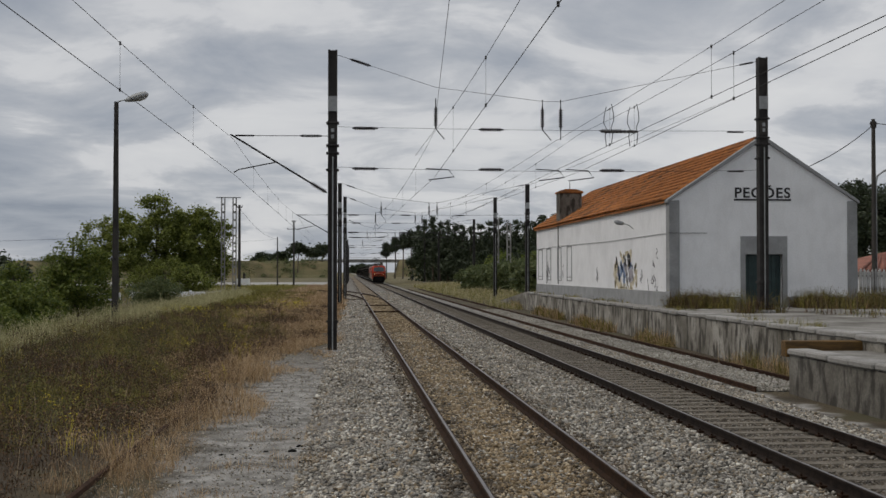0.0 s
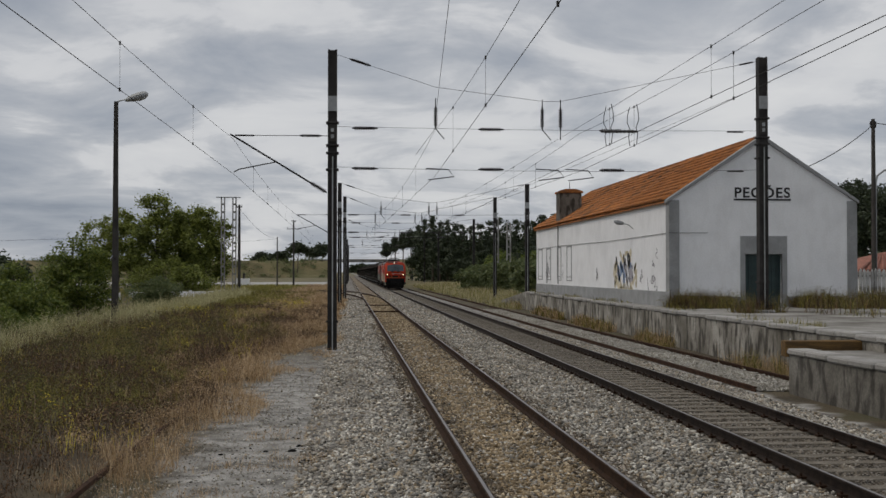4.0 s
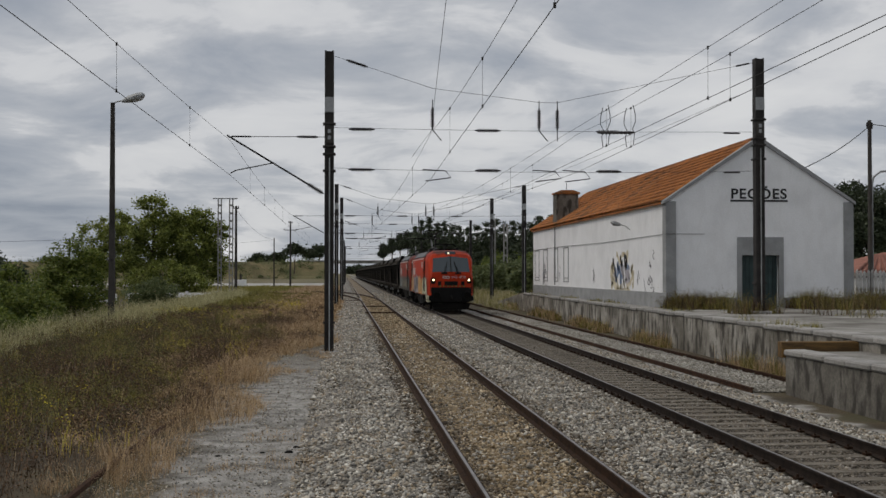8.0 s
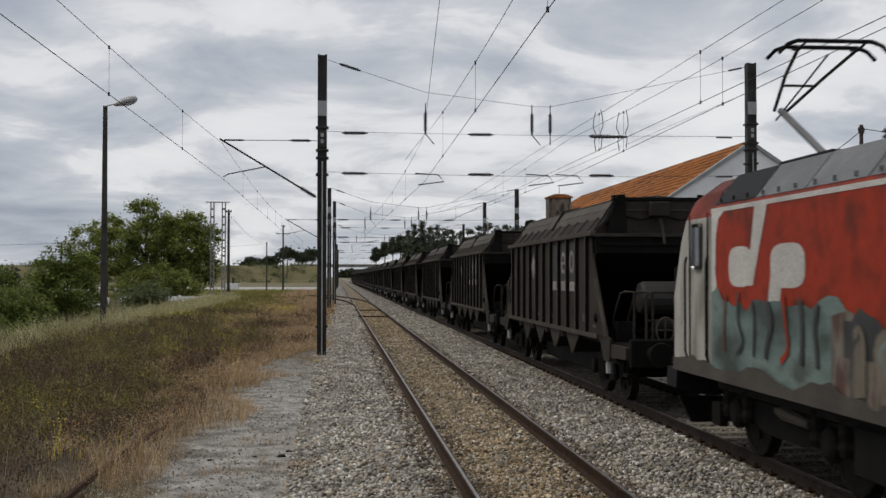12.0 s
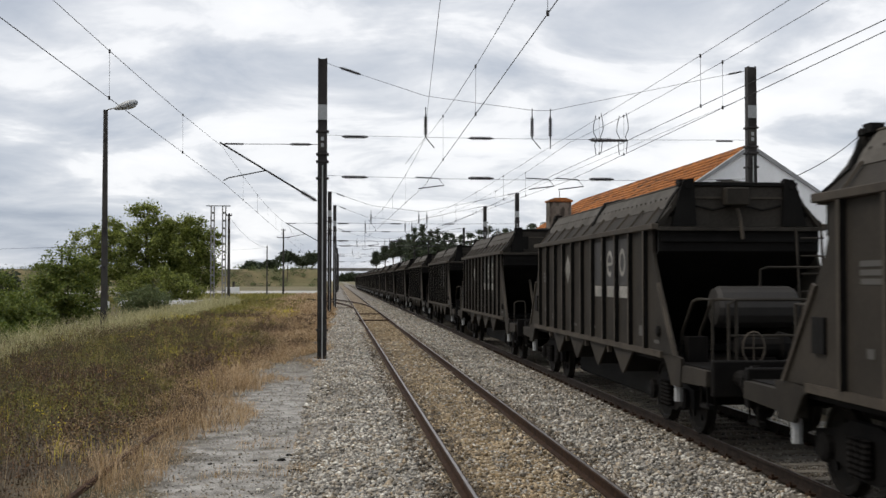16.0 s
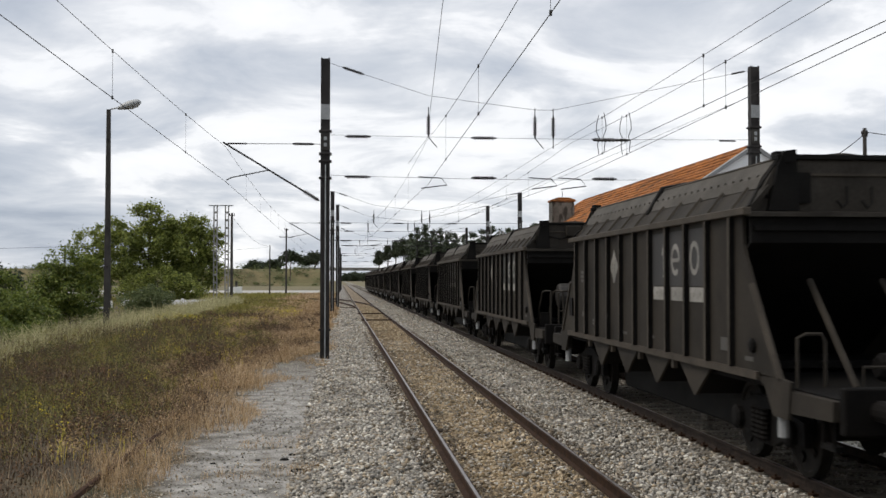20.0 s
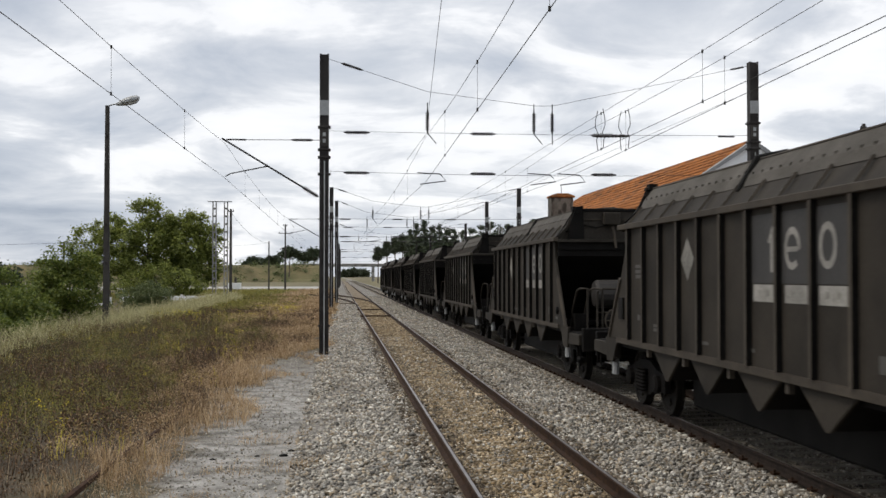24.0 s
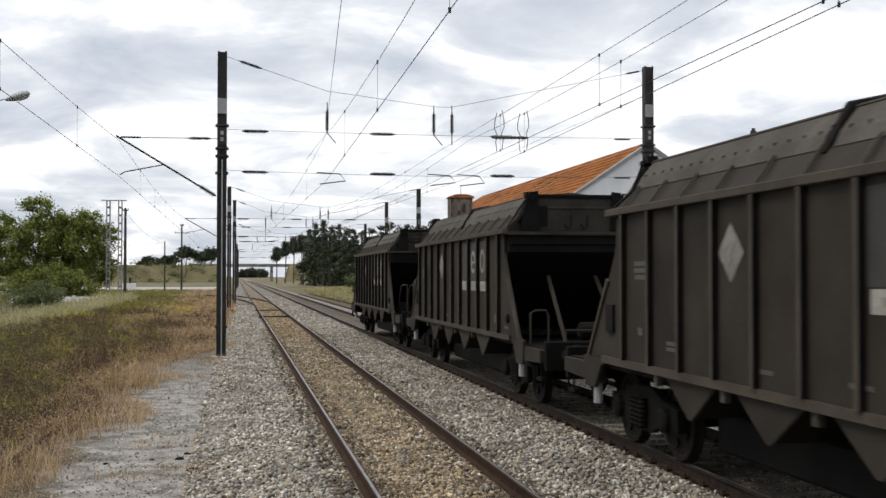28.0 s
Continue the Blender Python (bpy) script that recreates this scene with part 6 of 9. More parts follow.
    lathe(bm, (-0.5, yt - et * 0.2, 1.42), (0.35, yt - et * 0.2, 1.42), [(0, 0.1), (0.05, 0.17), (0.8, 0.17), (0.85, 0.24), (1, 0.2)], 12)
    part("brake_cylinder", bm, M["underframe"], w)
    for x in (-1.15, -0.85):
        bm = B()
        yy = yt + et * (0.35 if x < -1 else 0.55)
        tube(bm, [(x, yt - et * 0.95, 1.16), (x, yt - et * 0.8, 1.62), (x, yt - et * 0.25, 2.12), (x + 0.05, yt - et * 0.1, 2.16), (x + 0.12, yy, 2.16), (x + 0.12, yy, 1.16)], 0.026, 6)
        part("hand_rail", bm, M["wagon"], w)
    bm = B()
    tube(bm, [(-0.85, yt + et * 0.55, 1.16), (-0.85, yt + et * 0.55, 2.10), (-0.7, yt + et * 0.55, 2.16), (1.2, yt + et * 0.55, 2.16), (1.25, yt + et * 0.55, 2.1), (1.25, yt + et * 0.55, 1.16)], 0.026, 6)
    tube(bm, [(-0.85, yt + et * 0.55, 1.62), (1.25, yt + et * 0.55, 1.62)], 0.022, 6)
    part("hand_rail", bm, M["wagon"], w)
    bm = B()
    tube(bm, [(0.0, yt - et * 0.4, 2.36), (0.0, yt - et * 0.4, 2.62), (0.1, yt - et * 0.4, 2.66), (1.25, yt - et * 0.4, 2.66), (1.3, yt - et * 0.4, 2.2)], 0.02, 6)
    part("hand_rail", bm, M["wagon"], w)
    for k in range(7):
        bm = B()
        z = 1.4 + k * 0.29
        tube(bm, [(0.80, yt - et * 0.7, z), (1.18, yt - et * 0.7, z)], 0.016, 5)
        part("ladder_rung", bm, M["wagon"], w)
    bm = B()
    for x in (0.78, 1.2):
        tube(bm, [(x, yt - et * 0.62, 1.16), (x, yt - et * 0.85, zt)], 0.022, 5)
    part("ladder_stile", bm, M["wagon"], w)
    bm = B()
    box_at(bm, (-1.0, yt - et * 0.55, 1.36), (0.16, 0.12, 0.2))
    part("valve_box", bm, M["underframe"], w)
    bm = B()
    side_ring_x = []
    for k in range(16):
        a = 2 * math.pi * k / 16
        side_ring_x.append((-0.55 + 0.17 * math.cos(a), yt + et * 0.78, 1.45 + 0.24 * math.sin(a)))
    tube(bm, side_ring_x + side_ring_x[:1], 0.018, 5, cap=False)
    tube(bm, [(-0.72, yt + et * 0.78, 1.45), (-0.38, yt + et * 0.78, 1.45)], 0.014, 5)
    tube(bm, [(-0.55, yt + et * 0.78, 1.2), (-0.55, yt + et * 0.78, 1.7)], 0.014, 5)
    part("hand_brake_wheel", bm, M["wagon_rib"], w)
    eb = -et
    yb = c + eb * (bot + 0.25)
    for x in (-0.55, 0.55):
        bm = B()
        tube(bm, [(x, yb - eb * 0.1, 1.16), (x * 0.9, yb - eb * 1.6, 2.45)], 0.045, 6)
        part("end_brace", bm, M["wagon"], w)
    bm = B()
    tube(bm, [(-1.2, yb - eb * 0.3, 1.16), (-1.2, yb - eb * 0.3, 1.75), (-1.1, yb - eb * 0.3, 1.8), (-0.9, yb - eb * 0.3, 1.8), (-0.85, yb - eb * 0.3, 1.7), (-0.85, yb - eb * 0.3, 1.16)], 0.024, 6)
    tube(bm, [(-0.7, yb + eb * 0.4, 1.16), (-0.7, yb + eb * 0.4, 1.45), (0.8, yb + eb * 0.4, 1.45), (0.8, yb + eb * 0.4, 1.16)], 0.022, 6)
    part("hand_rail", bm, M["wagon"], w)
    bm = B()
    lathe(bm, (-0.35, yb, 1.42), (0.15, yb, 1.42), [(0, 0.12), (0.1, 0.17), (0.9, 0.17), (1, 0.1)], 10)
    part("brake_valve", bm, M["underframe"], w)
    bm = B()
    box_at(bm, (0.55, yb - eb * 0.2, 1.35), (0.2, 0.18, 0.18))
    part("valve_box", bm, M["underframe"], w)
    # four discharge hoppers: pointed cheek plates showing below the sill
    for k in range(4):
        y = c - 3.27 + k * 2.06
        for s in (-1, 1):
            bm = B()
            x0, x1 = sorted((s * (HX - 0.03), s * (HX - 0.07)))
            prism(bm, [(y - 0.88, zb), (y + 0.88, zb), (y + 0.05, 0.74), (y - 0.05, 0.74)], "x", x0, x1)
            part("hopper_cheek", bm, M["wagon"], w)
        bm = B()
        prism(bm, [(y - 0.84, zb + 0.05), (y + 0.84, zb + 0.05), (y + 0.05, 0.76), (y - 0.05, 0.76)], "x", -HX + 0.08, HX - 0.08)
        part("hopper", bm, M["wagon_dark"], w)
        for s in (-1, 1):
            bm = B()
            box_at(bm, (s * (HX - 0.03), y + 1.03, zb - 0.12), (0.035, 0.06, 0.09))
            part("latch_lug", bm, M["wagon_rib"], w)
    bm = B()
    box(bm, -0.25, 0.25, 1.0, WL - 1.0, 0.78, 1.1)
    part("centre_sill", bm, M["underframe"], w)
    # dark block added for the chutes and the shade between the bogies
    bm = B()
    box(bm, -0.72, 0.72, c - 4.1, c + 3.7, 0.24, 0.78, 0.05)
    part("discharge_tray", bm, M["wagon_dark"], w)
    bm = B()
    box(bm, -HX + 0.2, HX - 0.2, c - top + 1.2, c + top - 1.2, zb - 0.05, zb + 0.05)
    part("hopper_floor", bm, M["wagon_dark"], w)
    bogie(w, c - 5.35)
    bogie(w, c + 5.35)
    for a in (-5.35 - 0.92, -5.35 + 0.92, 5.35 - 0.92, 5.35 + 0.92):
        wheelset(w, c + a)
    return w


# ---- electric engines ----
ENGINE = 19.58


def loft(bm, stations):
    """Skins closed rings given as lists of points."""
    rings = [[bm.verts.new(p) for p in st] for st in stations]
    n = len(rings[0])
    for a, b in zip(rings, rings[1:]):
        for k in range(n):
            bm.faces.new((a[k], a[(k + 1) % n], b[(k + 1) % n], b[k]))
    bm.faces.new(rings[0][::-1])
    bm.faces.new(rings[-1])
    bmesh.ops.recalc_face_normals(bm, faces=bm.faces)
    return bm


def numeral(parent, text, m, height, width, material):
    """Painted numerals, flat on a panel, centred on the pose."""
    cu = bpy.data.curves.new("running_number", "FONT")
    cu.body, cu.extrude, cu.align_x, cu.align_y, cu.offset = text, 0.002, "CENTER", "CENTER", 0.018
    tmp = new("running_number_tmp", cu)
    me = bpy.data.meshes.new_from_object(tmp.evaluated_get(bpy.context.evaluated_depsgraph_get()))
    bpy.data.objects.remove(tmp)
    me.materials.clear()
    me.materials.append(material)
    xs_, ys_ = [v.co.x for v in me.vertices], [v.co.y for v in me.vertices]
    ob = new("running_number", me)
    ob.parent = parent
    ob.matrix_basis = m @ Matrix.Diagonal((width / (max(xs_) - min(xs_)), height / (max(ys_) - min(ys_)), 1, 1))
    return ob


def build_engine(label, dirty, lit, raise_rear):
    w = thing("electric_locomotive", label, "locomotive", group="electric locomotives")
    HX = 1.48
    y0, y1 = 0.62, ENGINE - 0.62
    paint = M["red_dirty"] if dirty else M["red"]
    zs, ze = 1.02, 3.40
    # centre body between the cabs
    bm = B()
    ring = [(-HX, zs), (-HX, ze), (-HX + 0.03, ze + 0.05), (HX - 0.03, ze + 0.05), (HX, ze), (HX, zs)]
    prism(bm, ring, "y", y0 + 3.3, y1 - 2.45)
    body = part("body_side", bm, paint, w)
    for s in (-1, 1):
        # white cant line, grey hatched roof slope in panels
        bm = B()
        box(bm, *sorted((s * HX, s * (HX + 0.006))), y0 + 3.3, y1 - 2.42, ze - 0.06, ze + 0.0)
        part("cant_line", bm, M["loco_white"], body)
        n = 8
        L0, L1 = y0 + 3.35, y1 - 2.5
        for k in range(n):
            a, b = L0 + (L1 - L0) * k / n + 0.02, L0 + (L1 - L0) * (k + 1) / n - 0.02
            bm = B()
            prism(bm, [(s * (HX - 0.02), ze + 0.05), (s * 1.12, ze + 0.47), (s * 1.0, ze + 0.47), (s * (HX - 0.14), ze + 0.05)][::s], "y", a, b)
            part("roof_panel", bm, M["loco_dark"] if k in (0, n - 1) else M["loco_grey"], body)
            for q in range(3):
                yy = a + (b - a) * (q + 0.5) / 3
                bm = B()
                box_at(bm, (s * (HX - 0.02), yy, ze + 0.10), (0.010, 0.012, 0.03))
                part("panel_clip", bm, M["loco_dark"], body)
    bm = B()
    box(bm, -1.1, 1.1, y0 + 3.35, y1 - 2.5, ze + 0.05, ze + 0.45)
    part("roof_deck", bm, M["loco_grey"], w)
    # cabs
    for end in (0, 1):
        e = 1 if end == 0 else -1
        yf = y0 if end == 0 else y1
        dr = 2.42 if end == 0 else 1.42    # door edge behind the nose

        def P(x, d, z):
            return (x, yf + e * d, z)

        def ring_at(d, hw, zr, shoulder):
            return [P(-hw, d, zs), P(-hw, d, 2.2), P(-hw + 0.02, d, ze - 0.12), P(-hw + shoulder * 0.4, d, zr - 0.24), P(-hw + shoulder, d, zr - 0.05), P(-0.45, d, zr),
                    P(0.45, d, zr), P(hw - shoulder, d, zr - 0.05), P(hw - shoulder * 0.4, d, zr - 0.24), P(hw - 0.02, d, ze - 0.12), P(hw, d, 2.2), P(hw, d, zs)]

        def nose(points):
            return points
        # nose section below the windscreen, screen leaning back to the brow
        st = []
        for d, hw, zr, sh in ((0.0, 1.24, 2.06, 0.0),):
            st.append([P(-1.24, 0, zs), P(-1.24, 0, 2.0), P(-1.23, 0.02, 2.38), P(-1.20, 0.05, 2.44), P(-0.9, 0.04, 2.46), P(-0.45, 0.03, 2.46),
                       P(0.45, 0.03, 2.46), P(0.9, 0.04, 2.46), P(1.20, 0.05, 2.44), P(1.23, 0.02, 2.38), P(1.24, 0, 2.0), P(1.24, 0, zs)])
            st.append([P(-1.40, 0.35, zs), P(-1.40, 0.35, 2.15), P(-1.32, 0.50, 3.02), P(-1.24, 0.72, 3.46), P(-1.12, 0.80, 3.60), P(-0.45, 0.78, 3.66),
                       P(0.45, 0.78, 3.66), P(1.12, 0.80, 3.60), P(1.24, 0.72, 3.46), P(1.32, 0.50, 3.02), P(1.40, 0.35, 2.15), P(1.40, 0.35, zs)])
            st.append(ring_at(1.15, 1.47, 3.82, 0.42))
            st.append(ring_at(1.7, 1.48, 3.90, 0.42))
            st.append(ring_at(3.3 if end == 0 else 2.45, 1.48, 3.90, 0.42))
        bm = B()
        loft(bm, st)
        bmesh.ops.bevel(bm, geom=[ed for ed in bm.edges], offset=0.02, segments=1, affect="EDGES")
        for f in bm.faces:
            f.material_index = 1 if end == 1 and f.calc_center_median().z > ze - 0.06 else 0
        white = M["loco_white_dirty"] if dirty else M["loco_white"]
        cab = part("cab", bm, [white if end == 1 else paint, paint], w, "white-painted rear cab with a red roof" if end == 1 else "")
        # windscreen: two panes with a dark seal between them, and wipers
        bm = B()
        tube(bm, [P(0, 0.045, 2.51), P(0, 0.655, 3.50)], 0.034, 6)
        part("windscreen_seal", bm, M["loco_dark"], cab)
        for s in (-1, 1):
            bm = B()
            q = [(s * 0.03, 0.08, 2.52), (s * 1.18, 0.11, 2.50), (s * 1.10, 0.66, 3.38), (s * 0.03, 0.69, 3.50)]
            v = [bm.verts.new(P(a, b_ - 0.055, c_)) for a, b_, c_ in q]
            u = [bm.verts.new(P(a, b_ - 0.02, c_)) for a, b_, c_ in q]
            bm.faces.new(v)
            bm.faces.new(u[::-1])
            for i in range(4):
                bm.faces.new((v[i], v[(i + 1) % 4], u[(i + 1) % 4], u[i]))
            bmesh.ops.recalc_face_normals(bm, faces=bm.faces)
            part("windscreen", bm, M["glass"], cab, "large tinted windscreen pane")
            bm = B()
            tube(bm, [P(s * 0.38, -0.03, 2.46), P(s * 0.30, 0.18, 2.86), P(s * 0.22, 0.36, 3.16)], 0.022, 5)
            tube(bm, [P(s * 0.45, -0.03, 2.46), P(s * 0.36, 0.18, 2.85)], 0.016, 5)
            part("wiper", bm, M["loco_dark"], cab)
            bm = B()
            box(bm, *sorted((s * 0.25, s * 0.62)), *sorted((yf - e * 0.08, yf + e * 0.02)), 2.38, 2.48, 0.01)
            part("wiper_motor", bm, M["loco_dark"], cab)
            # headlight cluster
            bm = B()
            box(bm, *sorted((s * 0.99, s * 1.27)), *sorted((yf - e * 0.015, yf + e * 0.1)), 1.76, 2.14, 0.03)
            hl = part("headlight_housing", bm, M["loco_dark"], cab)
            bm = B()
            lathe(bm, P(s * 1.11, -0.012, 2.00), P(s * 1.11, -0.04, 2.00), [(0, 0.062), (1, 0.055)], 12)
            part("headlight", bm, M["lamp_on"] if (lit and end == 0) else M["lens"], hl, "lit round headlight" if (lit and end == 0) else "")
            # grille and step, side window, cab door
            bm = B()
            box(bm, *sorted((s * 0.62, s * 0.84)), *sorted((yf - e * 0.012, yf + e * 0.05)), 1.66, 1.92)
            part("vent_grille", bm, M["loco_dark"], cab)
            bm = B()
            box(bm, *sorted((s * 1.478, s * 1.50)), *sorted((yf + e * (dr + 0.22), yf + e * (dr + 0.58))), 2.56, 3.22, 0.05)
            part("cab_window", bm, M["glass_dark"], cab)
            for dd, name_ in ((dr, "door_seam"), (dr + 0.82, "door_seam")):
                bm = B()
                box(bm, *sorted((s * 1.476, s * 1.492)), *sorted((yf + e * dd, yf + e * (dd + 0.025))), 1.05, 3.36)
                part(name_, bm, M["loco_dark"], cab)
            bm = B()
            tube(bm, [P(s * 1.5, dr - 0.08, 1.25), P(s * 1.53, dr - 0.08, 1.35), P(s * 1.53, dr - 0.08, 2.65), P(s * 1.5, dr - 0.08, 2.75)], 0.018, 5)
            part("grab_rail", bm, M["loco_dark"], cab)
            bm = B()
            tube(bm, [P(s * 1.5, dr + 0.90, 1.25), P(s * 1.53, dr + 0.90, 1.35), P(s * 1.53, dr + 0.90, 2.65), P(s * 1.5, dr + 0.90, 2.75)], 0.018, 5)
            part("grab_rail", bm, M["loco_dark"], cab)
            if end == 0:
                bm = B()
                tube(bm, [P(s * 1.22, -0.02, 1.15), P(s * 1.30, -0.10, 1.25), P(s * 1.30, -0.08, 2.0)], 0.02, 5)
                part("grab_rail", bm, M["loco_dark"], cab)
                # side skirt under the cab
                bm = B()
                prism(bm, [(yf + e * 0.1, 0.62), (yf + e * 1.9, 0.62), (yf + e * 2.5, zs), (yf + e * 0.05, zs)][::e * -1], "x", *sorted((s * 1.30, s * 1.44)))
                sk = part("cab_skirt", bm, M["g_cream"] if not dirty else M["g_grey"], w)
                for q in (0.35, 1.0):
                    bm = B()
                    box(bm, *sorted((s * 1.43, s * 1.452)), *sorted((yf + e * q, yf + e * (q + 0.24))), 0.70, 0.90)
                    part("step_hole", bm, M["loco_dark"], sk)
        bm = B()
        box(bm, -0.34, 0.34, *sorted((yf + e * 0.76, yf + e * 1.15)), 3.60, 3.80, 0.03)
        part("top_light_box", bm, M["glass"], cab)
        bm = B()
        lathe(bm, P(-0.12, 0.77, 3.70), P(-0.12, 0.74, 3.70), [(0, 0.06), (1, 0.055)], 12)
        part("top_headlight", bm, M["lamp_top_on"] if (lit and end == 0) else M["lens"], cab)
        bm = B()
        box(bm, -0.42, 0.42, *sorted((yf - e * 0.014, yf + e * 0.05)), 1.66, 1.92)
        part("centre_grille", bm, M["loco_dark"], cab)
        # emblem drawn as plain white shapes, scrawl and numeral bars
        if end == 0:
            bm = B()
            pts = []
            ys = yf - 0.026
            for cx in (-0.42, -0.22):
                n = 14
                o = [bm.verts.new((cx + 0.13 * math.cos(2 * math.pi * k / n), ys, 2.17 + 0.085 * math.sin(2 * math.pi * k / n))) for k in range(n)]
                i_ = [bm.verts.new((cx + 0.085 * math.cos(2 * math.pi * k / n), ys, 2.17 + 0.045 * math.sin(2 * math.pi * k / n))) for k in range(n)]
                for k in range(n):
                    bm.faces.new((o[k], o[(k + 1) % n], i_[(k + 1) % n], i_[k]))
                ys -= 0.001
            part("emblem", bm, M["loco_white"], cab, "plain white emblem shapes")
            numeral(cab, "4724" if dirty else "4715", pose(0.70, yf - 0.03, 2.17, 90, 0, 0), 0.15, 0.40, M["loco_white"])
            bm = B()
            tube(bm, [(-0.02 + 0.05 * k, yf - 0.028, 2.18 + 0.10 * math.sin(k * 2.4)) for k in range(9)], 0.014, 4)
            part("scrawl", bm, M["g_lilac"], cab)
            for k in range(7):
                bm = B()
                x = -0.75 + k * 0.25
                box(bm, x, x + 0.12, yf - 0.02, yf - 0.008, 1.57, 1.66, 0.015)
                part("yellow_tag", bm, M["g_moss"], cab)
        # headstock, plough, buffers
        if end == 0:
            bm = B()
            box(bm, -1.26, 1.26, yf - 0.022, yf + 0.1, 1.0, 1.54, 0.01)
            part("front_valance", bm, M["loco_dark"], w)
        bm = B()
        prism(bm, [(-1.40, zs), (1.40, zs), (1.42, 0.72), (1.1, 0.62), (-1.1, 0.62), (-1.42, 0.72)], "y", *sorted((yf - e * 0.03, yf + e * 0.5)))
        part("headstock", bm, M["loco_dark"], w)
        bm = B()
        prism(bm, [(-1.25, 0.55), (1.25, 0.55), (1.05, 0.14), (-1.05, 0.14)], "y", *sorted((yf + e * 0.02, yf + e * 0.14)))
        part("plough", bm, M["wagon_dark"], w)
        buffers(w, yf, -e)
        bm = B()
        for x in (-0.6, 0.62):
            tube(bm, [(x, yf - e * 0.02, 0.9), (x, yf - e * 0.2, 0.7), (x + 0.05, yf - e * 0.12, 0.42)], 0.03, 6)
        part("air_hose", bm, M["wagon_dark"], w)
    # white swash marks at the rear of each side and near the leading cab: running-number bars
    for s in (-1, 1):
        xs = s * (HX + 0.006)
        def oval(yc, zc, ry, rz, p=3.2, n=18):
            """A rounded block in the side's plane."""
            out = []
            for k in range(n):
                q = 2 * math.pi * k / n
                cq, sq = math.cos(q), math.sin(q)
                out.append((yc + ry * math.copysign(abs(cq) ** (2 / p), cq), zc + rz * math.copysign(abs(sq) ** (2 / p), sq)))
            return out
        # white rear end with a rounded border, then two white bowls with their stems
        bm = B()
        side_quad(bm, xs, [(y1 - 2.45, 1.05), (y1 - 2.45, 3.34), (16.0, 3.34), (16.22, 3.25), (16.34, 3.0), (16.36, 2.5), (16.25, 2.2), (16.0, 1.05)])
        part("white_field", bm, M["loco_white"], body)
        bm = B()
        side_quad(bm, s * (HX + 0.009), oval(15.38, 2.585, 0.43, 0.265))
        side_quad(bm, s * (HX + 0.008), [(15.3, 2.34), (14.93, 2.34), (14.42, 3.34), (14.84, 3.34), (15.0, 2.80)])
        part("swash_mark", bm, M["loco_white"], body)
        bm = B()
        side_quad(bm, s * (HX + 0.009), oval(13.80, 2.585, 0.52, 0.265))
        side_quad(bm, s * (HX + 0.008), [(14.28, 2.6), (13.9, 2.6), (14.05, 2.1), (14.42, 2.1)])
        part("swash_mark", bm, M["loco_white"], body)
        numeral(body, "4724" if dirty else "4715", pose(s * (HX + 0.008), y0 + 5.15, 2.93, 90, 0, s * 90), 0.43, 1.30, M["loco_white"])
    # spray-painted lettering-like shapes along the sides
    rnd = random.Random(21 if dirty else 4)
    for s in (-1, 1):
        x = s * (HX + 0.012)
        lay = 0
        if not dirty:
            sets = [(1.5, 5.5, "g_cream", 1.12, 0.88), (5.8, 9.5, "g_ochre", 1.14, 0.86), (9.85, 13.3, "g_purple", 1.14, 0.95), (13.2, 14.2, "g_lilac", 1.14, 0.98), (14.2, 17.6, "g_orange", 1.12, 0.86)]
            # pale backing behind the purple letters
            n = 14
            bm = B()
            lay += 1
            for k in range(n):
                ya, yb_ = 9.75 + 3.9 * k / n, 9.75 + 3.9 * (k + 1) / n
                side_quad(bm, x + s * 0.0004 * lay, [(ya, zs + 0.03), (yb_, zs + 0.03), (yb_, 2.05 + 0.14 * math.sin(k * 1.3 + 1.3)), (ya, 2.05 + 0.14 * math.sin(k * 1.3))])
            part("pale_backing", bm, M["g_lilac"], body)
            for a, b, key, zt_ in ((1.35, 5.6, "g_cream", 1.62), (5.75, 9.7, "g_ochre", 1.74), (13.6, 16.1, "g_grey", 1.55)):
                n = 16
                lay += 1
                bm = B()
                for k in range(n):
                    ya, yb_ = a + (b - a) * k / n, a + (b - a) * (k + 1) / n
                    side_quad(bm, x + s * 0.0004 * lay, [(ya, zs + 0.03), (yb_, zs + 0.03), (yb_, zt_ + 0.12 * math.sin(k * 1.1 + 1.1)), (ya, zt_ + 0.12 * math.sin(k * 1.1))])
                part("paint_backing", bm, M[key], body)
        else:
            sets = []
            # overpainted tags: a teal wash behind, beige and grey forward, all smeared and streaked
            for a, b, key, t0 in ((12.2, 16.5, "g_teal", 2.14), (1.3, 12.6, "g_murk", 2.0)):
                n = int((b - a) / 0.22)
                top_ = [(a + (b - a) * k / n, t0 + 0.08 * math.sin(k * 0.8) + rnd.uniform(-0.08, 0.10)) for k in range(n + 1)]
                lay += 1
                bm = B()
                for (ya, za), (yb_, zb2) in zip(top_, top_[1:]):
                    side_quad(bm, x + s * 0.0004 * lay, [(ya, zs + 0.02), (yb_, zs + 0.02), (yb_, zb2), (ya, za)])
                part("murky_band", bm, M[key], body)
            # leaning figures of smeared letters, dark peaks above them
            lay += 1
            bm = B()
            n = 60
            top_ = [(1.4 + 10.9 * k / n, 2.02 + 0.09 * math.sin(k * 0.9) + rnd.uniform(-0.05, 0.07)) for k in range(n + 1)]
            for (ya, za), (yb_, zb2) in zip(top_, top_[1:]):
                side_quad(bm, x + s * 0.0004 * lay, [(ya, 1.62), (yb_, 1.62), (yb_, zb2), (ya, za)])
            part("soot_cloud", bm, M["g_soot"], body)
